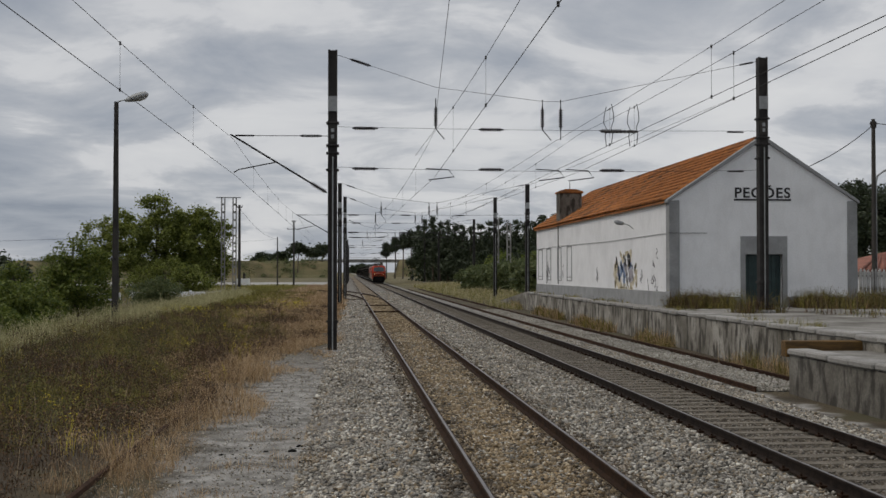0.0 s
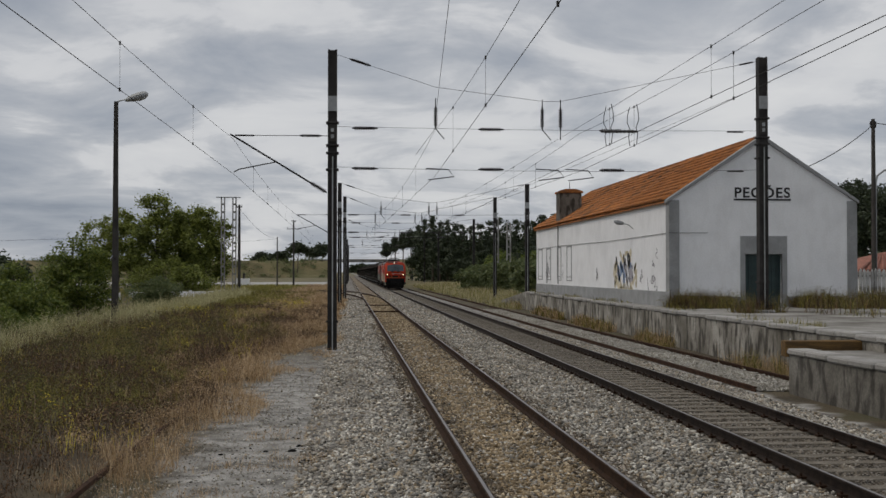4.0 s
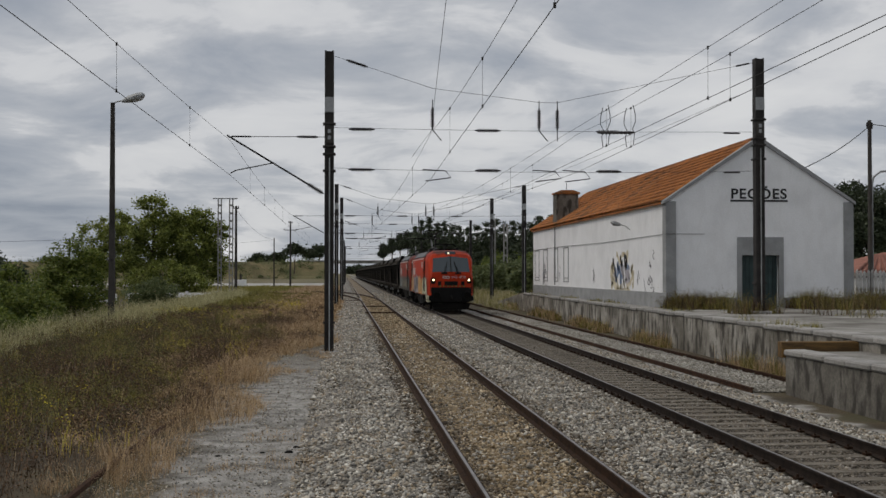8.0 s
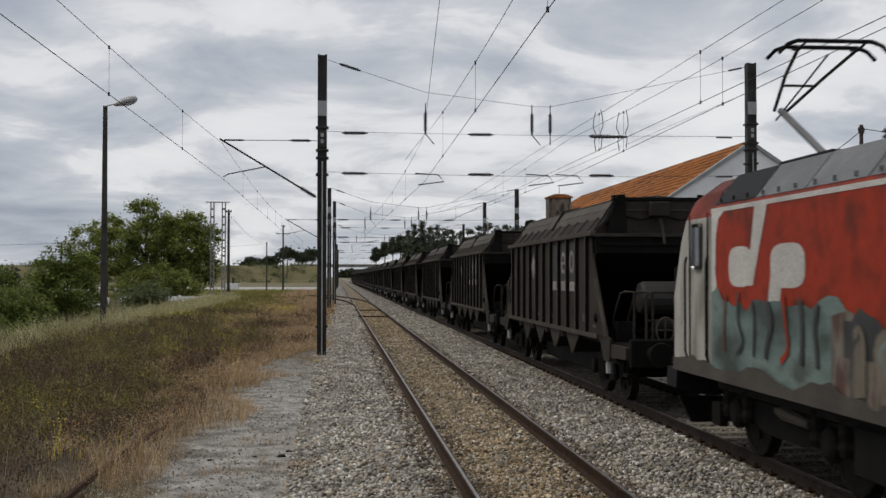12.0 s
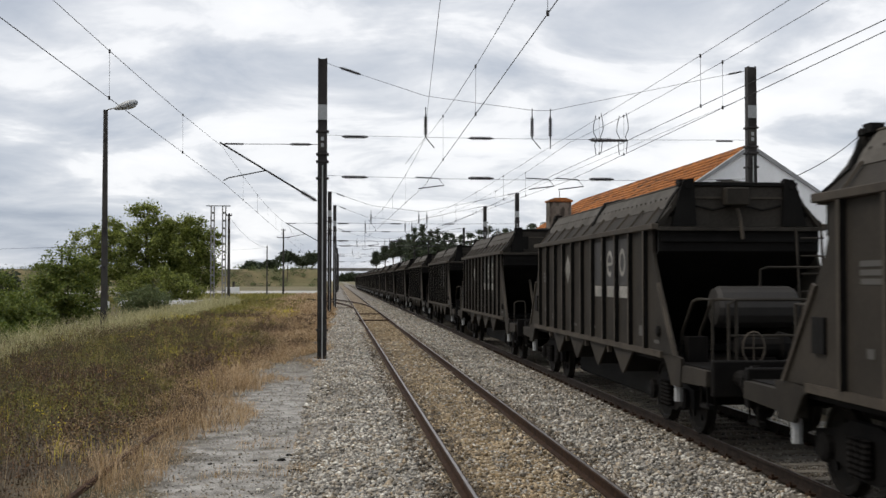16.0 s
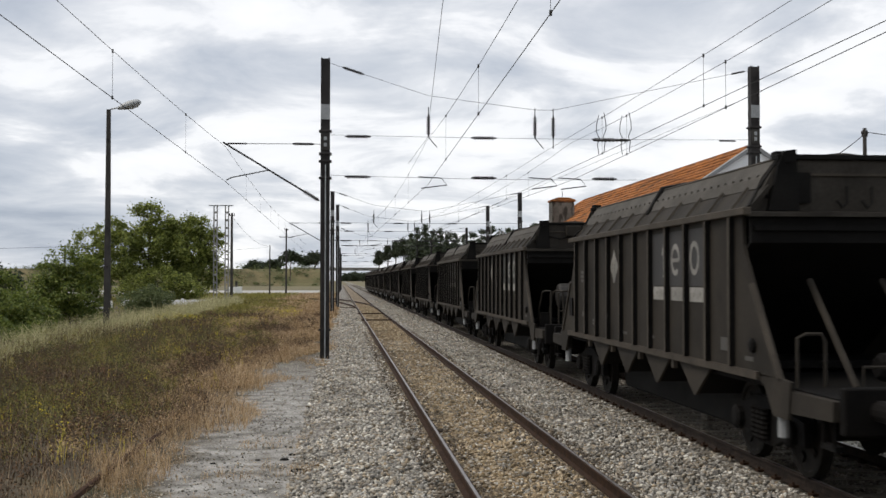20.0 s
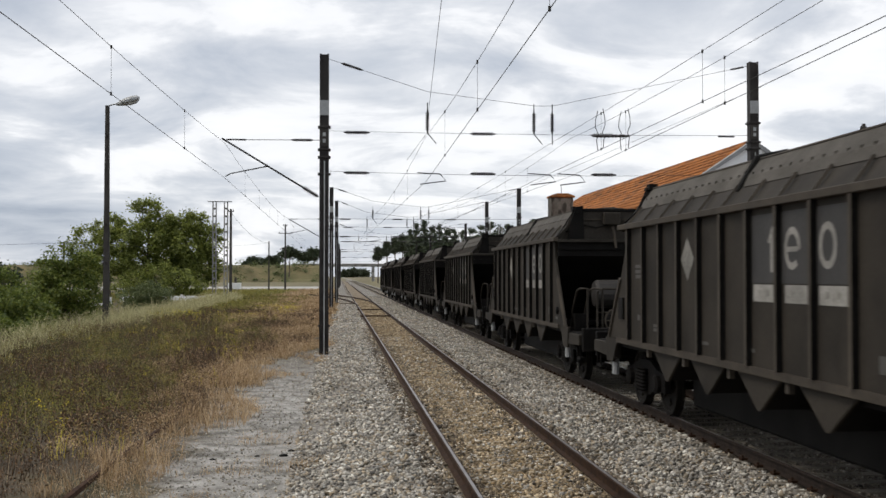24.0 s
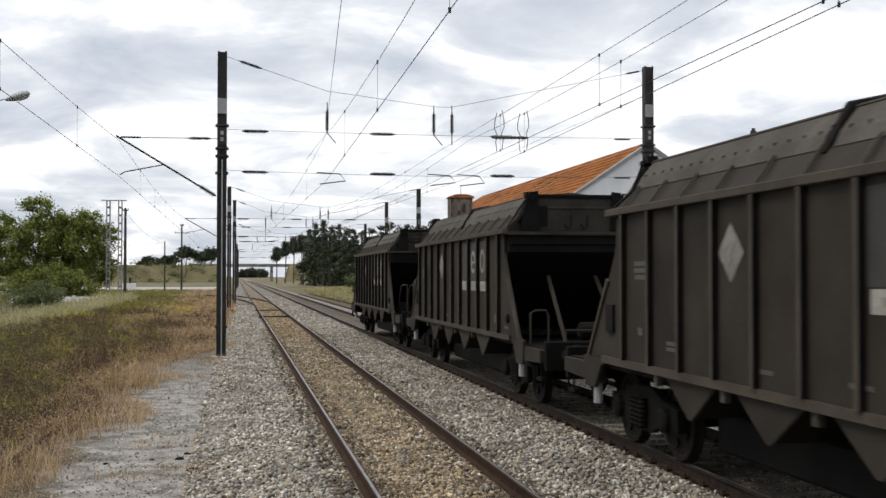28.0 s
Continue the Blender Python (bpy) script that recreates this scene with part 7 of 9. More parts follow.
            for yy in (2.4, 4.1, 6.0, 7.3, 9.4):
                lay += 1
                bm = B()
                wd_, hp = rnd.uniform(0.35, 0.55), rnd.uniform(0.14, 0.30)
                side_quad(bm, x + s * 0.0004 * lay, [(yy - wd_, 1.9), (yy - wd_ * 0.6, 2.08), (yy - 0.05, 2.10 + hp), (yy + wd_ * 0.5, 2.10), (yy + wd_, 1.9)])
                part("dark_peak", bm, M["g_soot"], body)
            for k in range(19):
                yy = 1.9 + 10.4 * k / 19 + rnd.uniform(-0.2, 0.2)
                zt_ = rnd.uniform(1.60, 2.02)
                wd_ = rnd.uniform(0.16, 0.42)
                bm = B()
                lay += 1
                lean_ = rnd.uniform(-0.12, 0.12)
                side_quad(bm, x + s * 0.0004 * lay, [(yy - wd_ + lean_, 1.26), (yy + wd_ * 0.8 + lean_, 1.22), (yy + wd_ * 0.95, zt_ - 0.22), (yy + wd_ * 0.7, zt_ - 0.06), (yy + wd_ * 0.25, zt_), (yy - wd_ * 0.3, zt_ - 0.01), (yy - wd_ * 0.72, zt_ - 0.08), (yy - wd_ * 0.95, zt_ - 0.26)])
                part("smear", bm, M[rnd.choice(["g_beige", "g_beige", "g_murk", "g_cream_dirty", "g_sand"])], body)
                bm = B()
                lay += 1
                flat_stroke(bm, [(yy + rnd.uniform(-0.2, 0.2), zt_ - 0.1), (yy + rnd.uniform(-0.2, 0.2), 1.7), (yy + rnd.uniform(-0.2, 0.2), 1.4)], rnd.uniform(0.03, 0.07), x + s * 0.0004 * lay)
                part("spray_line", bm, M[rnd.choice(["g_soot", "g_cream_dirty", "g_teal"])], body)
            for k in range(7):
                yy = 12.9 + 0.5 * k
                bm = B()
                lay += 1
                flat_stroke(bm, [(yy, 2.2 + rnd.uniform(-0.05, 0.1)), (yy + rnd.uniform(-0.15, 0.15), 1.9), (yy + rnd.uniform(-0.2, 0.2), 1.62), (yy + rnd.uniform(-0.1, 0.1), 1.45)], rnd.uniform(0.05, 0.13), x + s * 0.0004 * lay)
                part("spray_drip", bm, M[rnd.choice(["g_soot", "red_dirty", "g_soot"])], body)
            lay += 1
            bm = B()
            n = 70
            top_ = [(0.9 + 17.4 * k / n, 1.24 + 0.05 * math.sin(k * 0.7) + rnd.uniform(-0.05, 0.06)) for k in range(n + 1)]
            for (ya, za), (yb_, zb2) in zip(top_, top_[1:]):
                side_quad(bm, x + s * 0.0004 * lay, [(ya, zs + 0.01), (yb_, zs + 0.01), (yb_, zb2), (ya, za)])
            part("grime_band", bm, M["g_grime"], body)
        for a, b, key, zb_, hh in sets:
            n = max(2, int((b - a) / 0.95))
            wd_ = (b - a) / n
            for k in range(n):
                yl = b - wd_ * (k + 0.95)
                h = hh * rnd.uniform(0.95, 1.15)
                path = [(yl + (1 - u) * wd_ * 0.86 + rnd.uniform(-0.05, 0.05), zb_ + 0.16 + v * (h - 0.24) + rnd.uniform(-0.05, 0.05)) for u, v in GLYPHS[rnd.randrange(len(GLYPHS))]]
                base_w = wd_ * rnd.uniform(0.34, 0.44)
                dark = "g_black" if key != "g_purple" else "g_lilac"
                for grow, mk, nm in ((0.13, dark, "spray_outline"), (0.0, "g_lilac" if key == "g_lilac2" else key, "spray_fill")):
                    bm = B()
                    lay += 1
                    flat_stroke(bm, path, base_w + grow, x + s * 0.0004 * lay)
                    part(nm, bm, M[mk], body)
                if rnd.random() < 0.6:
                    bm = B()
                    lay += 1
                    q = [(p_[0] + 0.05, p_[1] + 0.04) for p_ in path[1:4]]
                    flat_stroke(bm, q, 0.03, x + s * 0.0004 * lay)
                    part("spray_line", bm, M["g_black" if key != "g_black" else "g_lilac"], body)
            # drips and overspray below and above the letters
            for k in range(int((b - a) * 1.3)):
                bm = B()
                lay += 1
                yy = rnd.uniform(a, b)
                zz = rnd.uniform(zb_ + 0.1, zb_ + hh * 1.1)
                flat_stroke(bm, [(yy, zz + rnd.uniform(0.05, 0.3)), (yy + 0.02, zz), (yy, zz - rnd.uniform(0.05, 0.25))], rnd.uniform(0.02, 0.05), x + s * 0.0004 * lay)
                part("spray_drip", bm, M[dark if rnd.random() < 0.6 else "g_lilac"], body)
        if dirty:
            for k in range(18):
                bm = B()
                lay += 1
                yy, zz = y0 + rnd.uniform(1.3, 3.7), rnd.uniform(2.5, 3.25)
                pts = [(yy + rnd.uniform(-0.22, 0.22), zz + rnd.uniform(-0.16, 0.16)) for _ in range(5)]
                flat_stroke(bm, pts, 0.015, x + s * 0.0004 * lay)
                part("scrawl", bm, M["loco_white"], body)
    # bogies, tanks and boxes below the floor
    bm = B()
    box(bm, -1.25, 1.25, y0 + 2.0, y1 - 2.0, 0.86, zs)
    part("floor_frame", bm, M["wagon_dark"], w)
    for yc in (y0 + 4.2, y1 - 4.2):
        for s in (-1, 1):
            bm = B()
            pts = [(-2.0, 0.62), (-1.2, 0.55), (-0.6, 0.42), (0.6, 0.42), (1.2, 0.55), (2.0, 0.62), (2.0, 0.82), (-2.0, 0.82)]
            prism(bm, [(p + yc, z) for p, z in pts], "x", *sorted((s * 1.02, s * 1.16)))
            fr = part("bogie_frame", bm, M["underframe"], w)
            for a in (-1.5, 1.5):
                bm = B()
                lathe(bm, (s * 1.14, yc + a, 0.58), (s * 1.28, yc + a, 0.58), [(0, 0.2), (0.7, 0.2), (1, 0.13)], 10)
                part("axle_box", bm, M["underframe"], fr)
                for q in (-0.38, 0.38):
                    bm = B()
                    lathe(bm, (s * 1.18, yc + a + q, 0.5), (s * 1.18, yc + a + q, 0.92), [(0, 0.1), (0.2, 0.12), (0.4, 0.1), (0.6, 0.12), (0.8, 0.1), (1, 0.11)], 8)
                    part("spring", bm, M["wheel"], fr)
            bm = B()
            lathe(bm, (s * 1.2, yc - 0.9, 0.72), (s * 1.2, yc + 0.1, 0.78), [(0, 0.05), (0.3, 0.07), (0.7, 0.09), (1, 0.05)], 8)
            part("damper", bm, M["wagon_rib"], fr)
            bm = B()
            box_at(bm, (s * 1.24, yc + 2.15, 0.5), (0.06, 0.18, 0.16))
            part("sand_box", bm, M["underframe"], fr)
        for a in (-1.5, 1.5):
            wheelset(w, yc + a, 0.575)
    # boxes and floor frame near-black: shade under the body is in their colour
    for s in (-1, 1):
        for a, b, z in ((7.0, 8.3, 0.34), (8.5, 10.4, 0.28), (10.6, 11.9, 0.36)):
            bm = B()
            box(bm, *sorted((s * 0.6, s * 1.3)), y0 + a, y0 + b, z, 0.9, 0.03)
            part("equipment_box", bm, M["wagon_dark"], w)
    # roof gear
    zr = ze + 0.45
    for k, yy in enumerate(np.linspace(y0 + 6.2, y1 - 5.6, 7)):
        bm = B()
        insulator(bm, (-0.45, yy, zr), (-0.45, yy, zr + 0.34), 0.085, 4, 0.05)
        part("roof_insulator", bm, M["insul"], w)
    bm = B()
    pts = []
    for k, yy in enumerate(np.linspace(y0 + 6.2, y1 - 5.6, 13)):
        pts.append((-0.45, yy, zr + 0.36 + (0.0 if k % 2 == 0 else -0.07)))
    tube(bm, pts, 0.028, 6)
    part("roof_busbar", bm, M["wagon_dark"], w)
    for yy, hx, hh in ((y0 + 8.2, 0.5, 0.22), (y0 + 9.6, 0.7, 0.3), (y0 + 11.3, 0.55, 0.2)):
        bm = B()
        box(bm, -hx, hx, yy - 0.55, yy + 0.55, zr, zr + hh, 0.04)
        part("roof_box", bm, M["loco_dark"], w)
    for rear in (0, 1):
        yb = (y1 - (3.5 if dirty else 4.0)) if rear else (y0 + 4.4)
        up_ = bool(rear) == raise_rear
        # single-arm pantograph
        bm = B()
        for x in (-0.55, 0.55):
            tube(bm, [(x, yb - 0.85, zr + 0.16), (x, yb + 0.85, zr + 0.16)], 0.04, 6)
        for y in (-0.8, 0.8):
            tube(bm, [(-0.55, yb + y, zr + 0.16), (0.55, yb + y, zr + 0.16)], 0.04, 6)
        pb = part("pantograph_base", bm, M["wagon_dark"], w)
        for x in (-0.55, 0.55):
            for y in (-0.8, 0.8):
                bm = B()
                insulator(bm, (x, yb + y, zr - 0.08), (x, yb + y, zr + 0.15), 0.08, 3, 0.05)
                part("foot_insulator", bm, M["insul"], pb)
        e = -1
        if up_:
            k0, k1, kh = Vector((0, yb + 0.55, zr + 0.22)), Vector((0, yb + 2.25, zr + 1.12)), Vector((0, yb + 0.55, 5.64))
        else:
            k0, k1, kh = Vector((0, yb + 0.55, zr + 0.22)), Vector((0, yb - 1.15, zr + 0.34)), Vector((0, yb + 0.7, zr + 0.52))
        bm = B()
        tube(bm, [k0, k1], 0.055, 7)
        part("lower_arm", bm, M["loco_grey"] if up_ else M["wagon_dark"], w)
        bm = B()
        for x in (-1, 1):
            tube(bm, [k1 + Vector((x * 0.10, 0, 0)), k1.lerp(kh, 0.55) + Vector((x * 0.3, 0, 0)), kh + Vector((x * 0.42, 0, -0.06))], 0.026, 6)
        tube(bm, [k1.lerp(kh, 0.4) + Vector((-0.22, 0, 0)), k1.lerp(kh, 0.4) + Vector((0.22, 0, 0))], 0.02, 5)
        part("upper_arm", bm, M["wagon_dark"], w)
        bm = B()
        tube(bm, [k1 + Vector((0, 0.2, -0.12)), kh + Vector((0, 0.0, -0.14))], 0.014, 5)
        part("control_rod", bm, M["wagon_dark"], w)
        for dy in (-0.22, 0.22):
            bm = B()
            tube(bm, [kh + Vector((-0.78, dy, -0.17)), kh + Vector((-0.66, dy, -0.05)), kh + Vector((-0.52, dy, 0)), kh + Vector((0.52, dy, 0)), kh + Vector((0.66, dy, -0.05)), kh + Vector((0.78, dy, -0.17))], 0.030, 6)
            part("contact_strip", bm, M["wagon_dark"], w)
        bm = B()
        for x in (-0.42, 0.42):
            tube(bm, [kh + Vector((x, -0.22, -0.03)), kh + Vector((x, 0, -0.08)), kh + Vector((x, 0.22, -0.03))], 0.02, 5)
        part("head_spring", bm, M["wagon_dark"], w)
    bm = B()
    for y in (y0 + 2.0,):
        lathe(bm, (0.55, y, 3.88), (0.55, y, 4.08), [(0, 0.05), (0.2, 0.16), (0.5, 0.16), (0.6, 0.06), (1, 0.05)], 10)
        tube(bm, [(-0.5, y, 3.90), (-0.5, y - 0.5, 4.0)], 0.05, 8)
    part("horn", bm, M["wagon_dark"], w)
    return w


M["g_moss"] = mat("olive_yellow_spray_paint", [(0.11, 0.08, 0.015), (0.20, 0.15, 0.03)], 3, 0.6, 0, 0.03)
engine_1 = build_engine("red electric locomotive with bright spray-painted sides and lit headlights", False, True, True)
engine_2 = build_engine("grimy red electric locomotive with smeared spray-painted sides", True, False, True)
wagon_tank = build_wagon(True, "dark grey-brown coal hopper wagon, air tank at its leading end")
wagon_brace = build_wagon(False, "dark grey-brown coal hopper wagon, braced leading end")
N_WAGONS = 23
BRACED = {4, 6, 9, 10, 15, 19, 21}
WAGONS = []
for k in range(N_WAGONS):
    src = wagon_brace if k in BRACED else wagon_tank
    WAGONS.append(copy_thing(src, pose(T2L + 0.87, 30 + k * WL, 0)))
for src in (wagon_tank, wagon_brace):
    for o in [*src.children_recursive, src]:
        bpy.data.objects.remove(o)


# ---- trees and shrubs ----
def leaf_cloud(rng, centres, spread, per, size, flat=0.5):
    """Leaves as small four-sided faces, scattered in clumps round the centres."""
    n = len(centres) * per
    c = np.repeat(centres, per, axis=0)
    r = np.repeat(spread, per)[:, None]
    p = c + rng.normal(0, 1, (n, 3)) * r * np.array([1, 1, 0.75])
    a = rng.normal(0, 1, (n, 3))
    a[:, 2] *= flat
    a /= np.linalg.norm(a, axis=1)[:, None]
    b = np.cross(a, rng.normal(0, 1, (n, 3)))
    b /= np.linalg.norm(b, axis=1)[:, None]
    s = size * rng.uniform(0.6, 1.4, (n, 1))
    a, b = a * s, b * s * 0.55
    V = np.stack([p - a, p - b * 0.9, p + a, p + b], axis=1).reshape(-1, 3)
    F = np.arange(n * 4).reshape(-1, 4)
    return V, F


def build_tree(name, label, x, y, z0, lobes, leaf, seed, clumps=70, per=34, size=0.28, spread=0.55, trunk=0.22, category="tree", group="", dense=1.9):
    """Tapered trunk, limbs to every lobe (dx, dy, z, rx, rz), and a leafy crown in uneven clumps."""
    rng = np.random.default_rng(seed)
    t = thing(name, label, category, pose(x, y, z0), group=group)
    bm = B()
    zc = np.mean([l[2] for l in lobes]) - z0
    top = max(l[2] for l in lobes) - z0
    sway = rng.normal(0, 0.15, 2)
    tube(bm, [(0, 0, -0.2), (sway[0] * 0.5, sway[1] * 0.5, zc * 0.45), (sway[0], sway[1], zc), (sway[0] * 1.5, sway[1], top * 0.92)], trunk, 8, trunk * 0.25)
    for l in lobes:
        e = Vector((l[0], l[1], l[2] - z0))
        st = Vector((sway[0] * 0.6, sway[1] * 0.6, max(0.2, zc * rng.uniform(0.4, 0.75))))
        tube(bm, [st, st.lerp(e, 0.5) + Vector((0, 0, 0.2)), e], trunk * 0.42, 5, trunk * 0.1)
        for q in range(3):
            d = Vector(rng.normal(0, 1, 3)) * l[3] * 0.5
            tube(bm, [st.lerp(e, 0.6), e + d], trunk * 0.16, 4, trunk * 0.05)
    part("trunk", bm, M["bark"], t)
    cs, sp = [], []
    tot = sum(l[3] ** 2 for l in lobes)
    for l in lobes:
        k = max(4, int(clumps * l[3] ** 2 / tot))
        d = rng.normal(0, 1, (k, 3))
        d /= np.linalg.norm(d, axis=1)[:, None]
        rad = rng.uniform(0.45, 1.05, (k, 1)) ** 0.6
        cs.append(np.array([l[0], l[1], l[2] - z0]) + d * rad * np.array([l[3], l[3], l[4]]))
        sp.append(spread * rng.uniform(0.5, 1.15, k))
    V, F = leaf_cloud(rng, np.concatenate(cs), np.concatenate(sp), int(per * dense), size)
    V[:, 2] = np.maximum(V[:, 2], 0.05)
    ob = new("crown", fast_mesh("crown", V, F, M[leaf]))
    ob.parent = t
    return t


build_tree("broadleaf_tree", "tall airy broadleaf tree behind the field", -24.6, 152, -0.6, [(-0.3, 0, 11.4, 1.7, 0.9), (1.6, 0.3, 9.6, 2.0, 1.4), (-2.2, -0.3, 8.6, 2.0, 1.6), (0.6, 0, 7.0, 2.8, 2.2), (-1.2, 1, 4.6, 3.0, 2.2)], "leaf_tree", 11, 120, 30, 0.165, 0.5, 0.3, dense=4.0)
build_tree("broadleaf_tree", "dense broadleaf tree beside the yard wall", -29.2, 150, -0.7, [(0, 0, 8.6, 2.3, 1.5), (-2.2, 0, 6.8, 2.2, 1.8), (2.0, -0.5, 6.6, 2.4, 2.0), (0, 0, 4.2, 3.4, 2.2)], "leaf_tree", 12, 110, 32, 0.165, 0.55, 0.28, dense=4.0)
build_tree("broadleaf_tree", "dark-crowned broadleaf tree beside the yard wall", -18.4, 152, -0.6, [(0, 0, 9.4, 1.9, 1.4), (-2.0, 0, 8.6, 1.9, 1.5), (1.4, 0.3, 7.2, 2.0, 2.0), (-0.8, 0, 6.0, 2.8, 2.4), (0.4, 0, 3.4, 2.6, 2.2)], "leaf_tree", 13, 130, 32, 0.165, 0.5, 0.3, dense=4.0)
build_tree("broadleaf_tree", "dark-crowned broadleaf tree in the middle of the group", -21.4, 156, -0.6, [(0, 0, 8.6, 2.2, 1.6), (-1, 0, 6, 2.8, 2.2), (1.2, 0, 4, 2.8, 2.2)], "leaf_bush", 14, 90, 32, 0.165, 0.55, 0.28, dense=4.0)
build_tree("young_tree", "bright green young tree in front of the group", -22.5, 146, -0.6, [(0, 0, 2.9, 1.9, 1.1), (2.4, 0, 2.2, 1.7, 1.1), (-2.4, 0, 2.0, 1.7, 1.0), (0.4, 0, 0.9, 2.6, 1.0), (-3.6, 0, 1.0, 1.8, 1.0), (4.2, 0, 1.2, 1.8, 1.1)], "leaf_tree", 15, 110, 30, 0.14, 0.5, 0.14, dense=3.4)
build_tree("round_shrub", "rounded olive shrub by the boundary wall", -18.4, 113, -1.0, [(0, 0, 0.9, 1.7, 1.0), (0.9, 0, 0.4, 1.5, 1.0), (-1.1, 0, 0.3, 1.5, 1.0), (0, 0, -0.3, 2.0, 0.8)], "leaf_euc", 16, 130, 34, 0.094, 0.32, 0.1, "shrub", dense=3.4)
build_tree("acacia_shrub", "tall dark green acacia shrub below the field edge", -17.4, 76, -1.7, [(-0.3, 0, 3.6, 1.0, 1.0), (0.8, 0.2, 2.7, 1.1, 1.1), (-1.3, 0, 2.5, 1.2, 1.2), (0.2, 0, 1.4, 2.0, 1.4), (1.4, 0, 0.4, 1.2, 1.1), (-1.2, 0, 0.4, 1.6, 1.1)], "leaf_bush", 17, 170, 36, 0.094, 0.34, 0.14, "shrub", dense=3.4)
build_tree("acacia_shrub", "bushy green acacia shrub below the field edge", -16.4, 60, -1.7, [(0, 0, 1.2, 1.4, 0.9), (-1.4, 0, 0.8, 1.4, 1.0), (1.0, 0, 0.2, 1.2, 0.9), (-0.4, 0, -0.3, 2.0, 1.0)], "leaf_bush", 18, 150, 36, 0.083, 0.28, 0.12, "shrub", dense=3.4)
build_tree("acacia_shrub", "bushy green acacia shrub farther behind", -26.0, 92, -1.7, [(0, 0, 1.9, 1.3, 1.0), (-2, 0, 1.6, 1.5, 1.0), (-4.2, 0, 2.2, 1.4, 1.0), (-1, 0, 0.2, 3, 1.2)], "leaf_bush", 19, 130, 34, 0.108, 0.36, 0.14, "shrub", dense=3.4)
build_tree("acacia_shrub", "low green shrub at the field edge", -14.4, 52, -1.5, [(0, 0, -0.1, 1.3, 0.8), (-1.5, 0, 0.1, 1.3, 0.9)], "leaf_bush", 20, 90, 34, 0.072, 0.25, 0.1, "shrub", dense=3.4)
for k, (x, y, h) in enumerate(((-36.5, 125, 3.0), (-40.5, 128, 3.2), (-44.5, 132, 3.6), (-33.2, 118, 1.8), (-48, 134, 3.2))):
    build_tree("pine_tree", "dark distant pine beyond the yard", x, y, -0.8, [(0, 0, h, 1.8, 1.3), (1.5, 0, h - 1.2, 1.7, 1.2), (-1.6, 0, h - 1.4, 1.7, 1.2)], "leaf_dark", 30 + k, 45, 30, 0.22, 0.45, 0.16)


def at_bearing(px, y):
    """Sideways place at distance y on a bearing given as in a picture 1568 wide."""
    return y * math.tan(math.atan((px - 784) / 2040.0) + radians(4.735))


WOOD = [(684, 430, 430), (699, 421, 410), (713, 414, 390), (728, 408, 330), (741, 400, 300), (752, 388, 280), (766, 384, 268), (779, 396, 262), (792, 394, 255), (806, 398, 250), (820, 396, 242), (834, 402, 236),
        (850, 399, 230), (866, 393, 226), (882, 389, 220), (898, 396, 215), (914, 392, 208), (930, 398, 200), (946, 388, 196), (962, 382, 190), (984, 380, 186)]
for k, (px, ty, y) in enumerate(WOOD):
    rr = random.Random(100 + k)
    x = at_bearing(px, y)
    top = 2.45 + (481.5 - ty) / 2040.0 * y
    slim = k in (4, 5, 6)
    wdt = (1.5 if slim else 2.4) * rr.uniform(0.85, 1.2) * (0.9 if k < 4 else 1)
    z0 = 0.0
    if k < 4:
        lob = [(0, 0, top - 1.0, wdt * 0.42, 0.8), (0.3, 0, top - 2.4, wdt * 0.62, 1.0), (-0.3, 0, top - 3.8, wdt * 0.72, 1.1)]
    else:
        lob = [(rr.uniform(-0.25, 0.25) * q, 0, max(1.5, top - 0.7 - 1.45 * q), wdt * (0.16 + 0.15 * q), 0.85) for q in range(7)]
    build_tree("pine_tree", "dark distant pine at the edge of the wood", x, y, z0, lob, "leaf_dark", 200 + k, 120, 30, 0.22, 0.42, 0.25, dense=2.4, group="wood edge pines")
for k, (px, ty, y) in enumerate(((790, 452, 330), (815, 448, 320), (842, 444, 300), (868, 446, 205), (888, 450, 200), (908, 446, 195), (930, 440, 180), (950, 446, 175))):
    x = at_bearing(px, y)
    top = 2.45 + (481.5 - ty) / 2040.0 * y
    build_tree("wood_shrub", "dark green understorey shrub at the wood edge", x, y, -0.2, [(0, 0, top - 1.2, 2.2, 1.3), (1.6, 0, top - 2.2, 2.0, 1.4), (-1.6, 0, top - 2.6, 2.0, 1.5), (0, 0, 1.0, 2.6, 1.2)], "leaf_bush" if k % 3 else "leaf_dark", 300 + k, 60, 28, 0.22, 0.55, 0.12, "shrub", dense=3.4, group="understorey shrubs")
for k, (px, ty, y) in enumerate(((836, 476, 152), (856, 474, 146), (876, 470, 140), (898, 472, 134), (918, 466, 128), (936, 462, 122), (946, 474, 112))):
    x = at_bearing(px, y)
    top = 2.45 + (481.5 - ty) / 2040.0 * y
    build_tree("bramble_bush", "grey-green bramble bush along the yard edge", x, y, 0.0, [(0, 0, top - 0.6, 1.3, 0.8), (1.0, 0, top - 0.9, 1.2, 0.8), (-1.0, 0, top - 1.0, 1.2, 0.9), (0, 0, 0.7, 1.6, 0.7)], "leaf_euc", 340 + k, 60, 28, 0.2, 0.4, 0.08, "bush", group="bramble bushes")
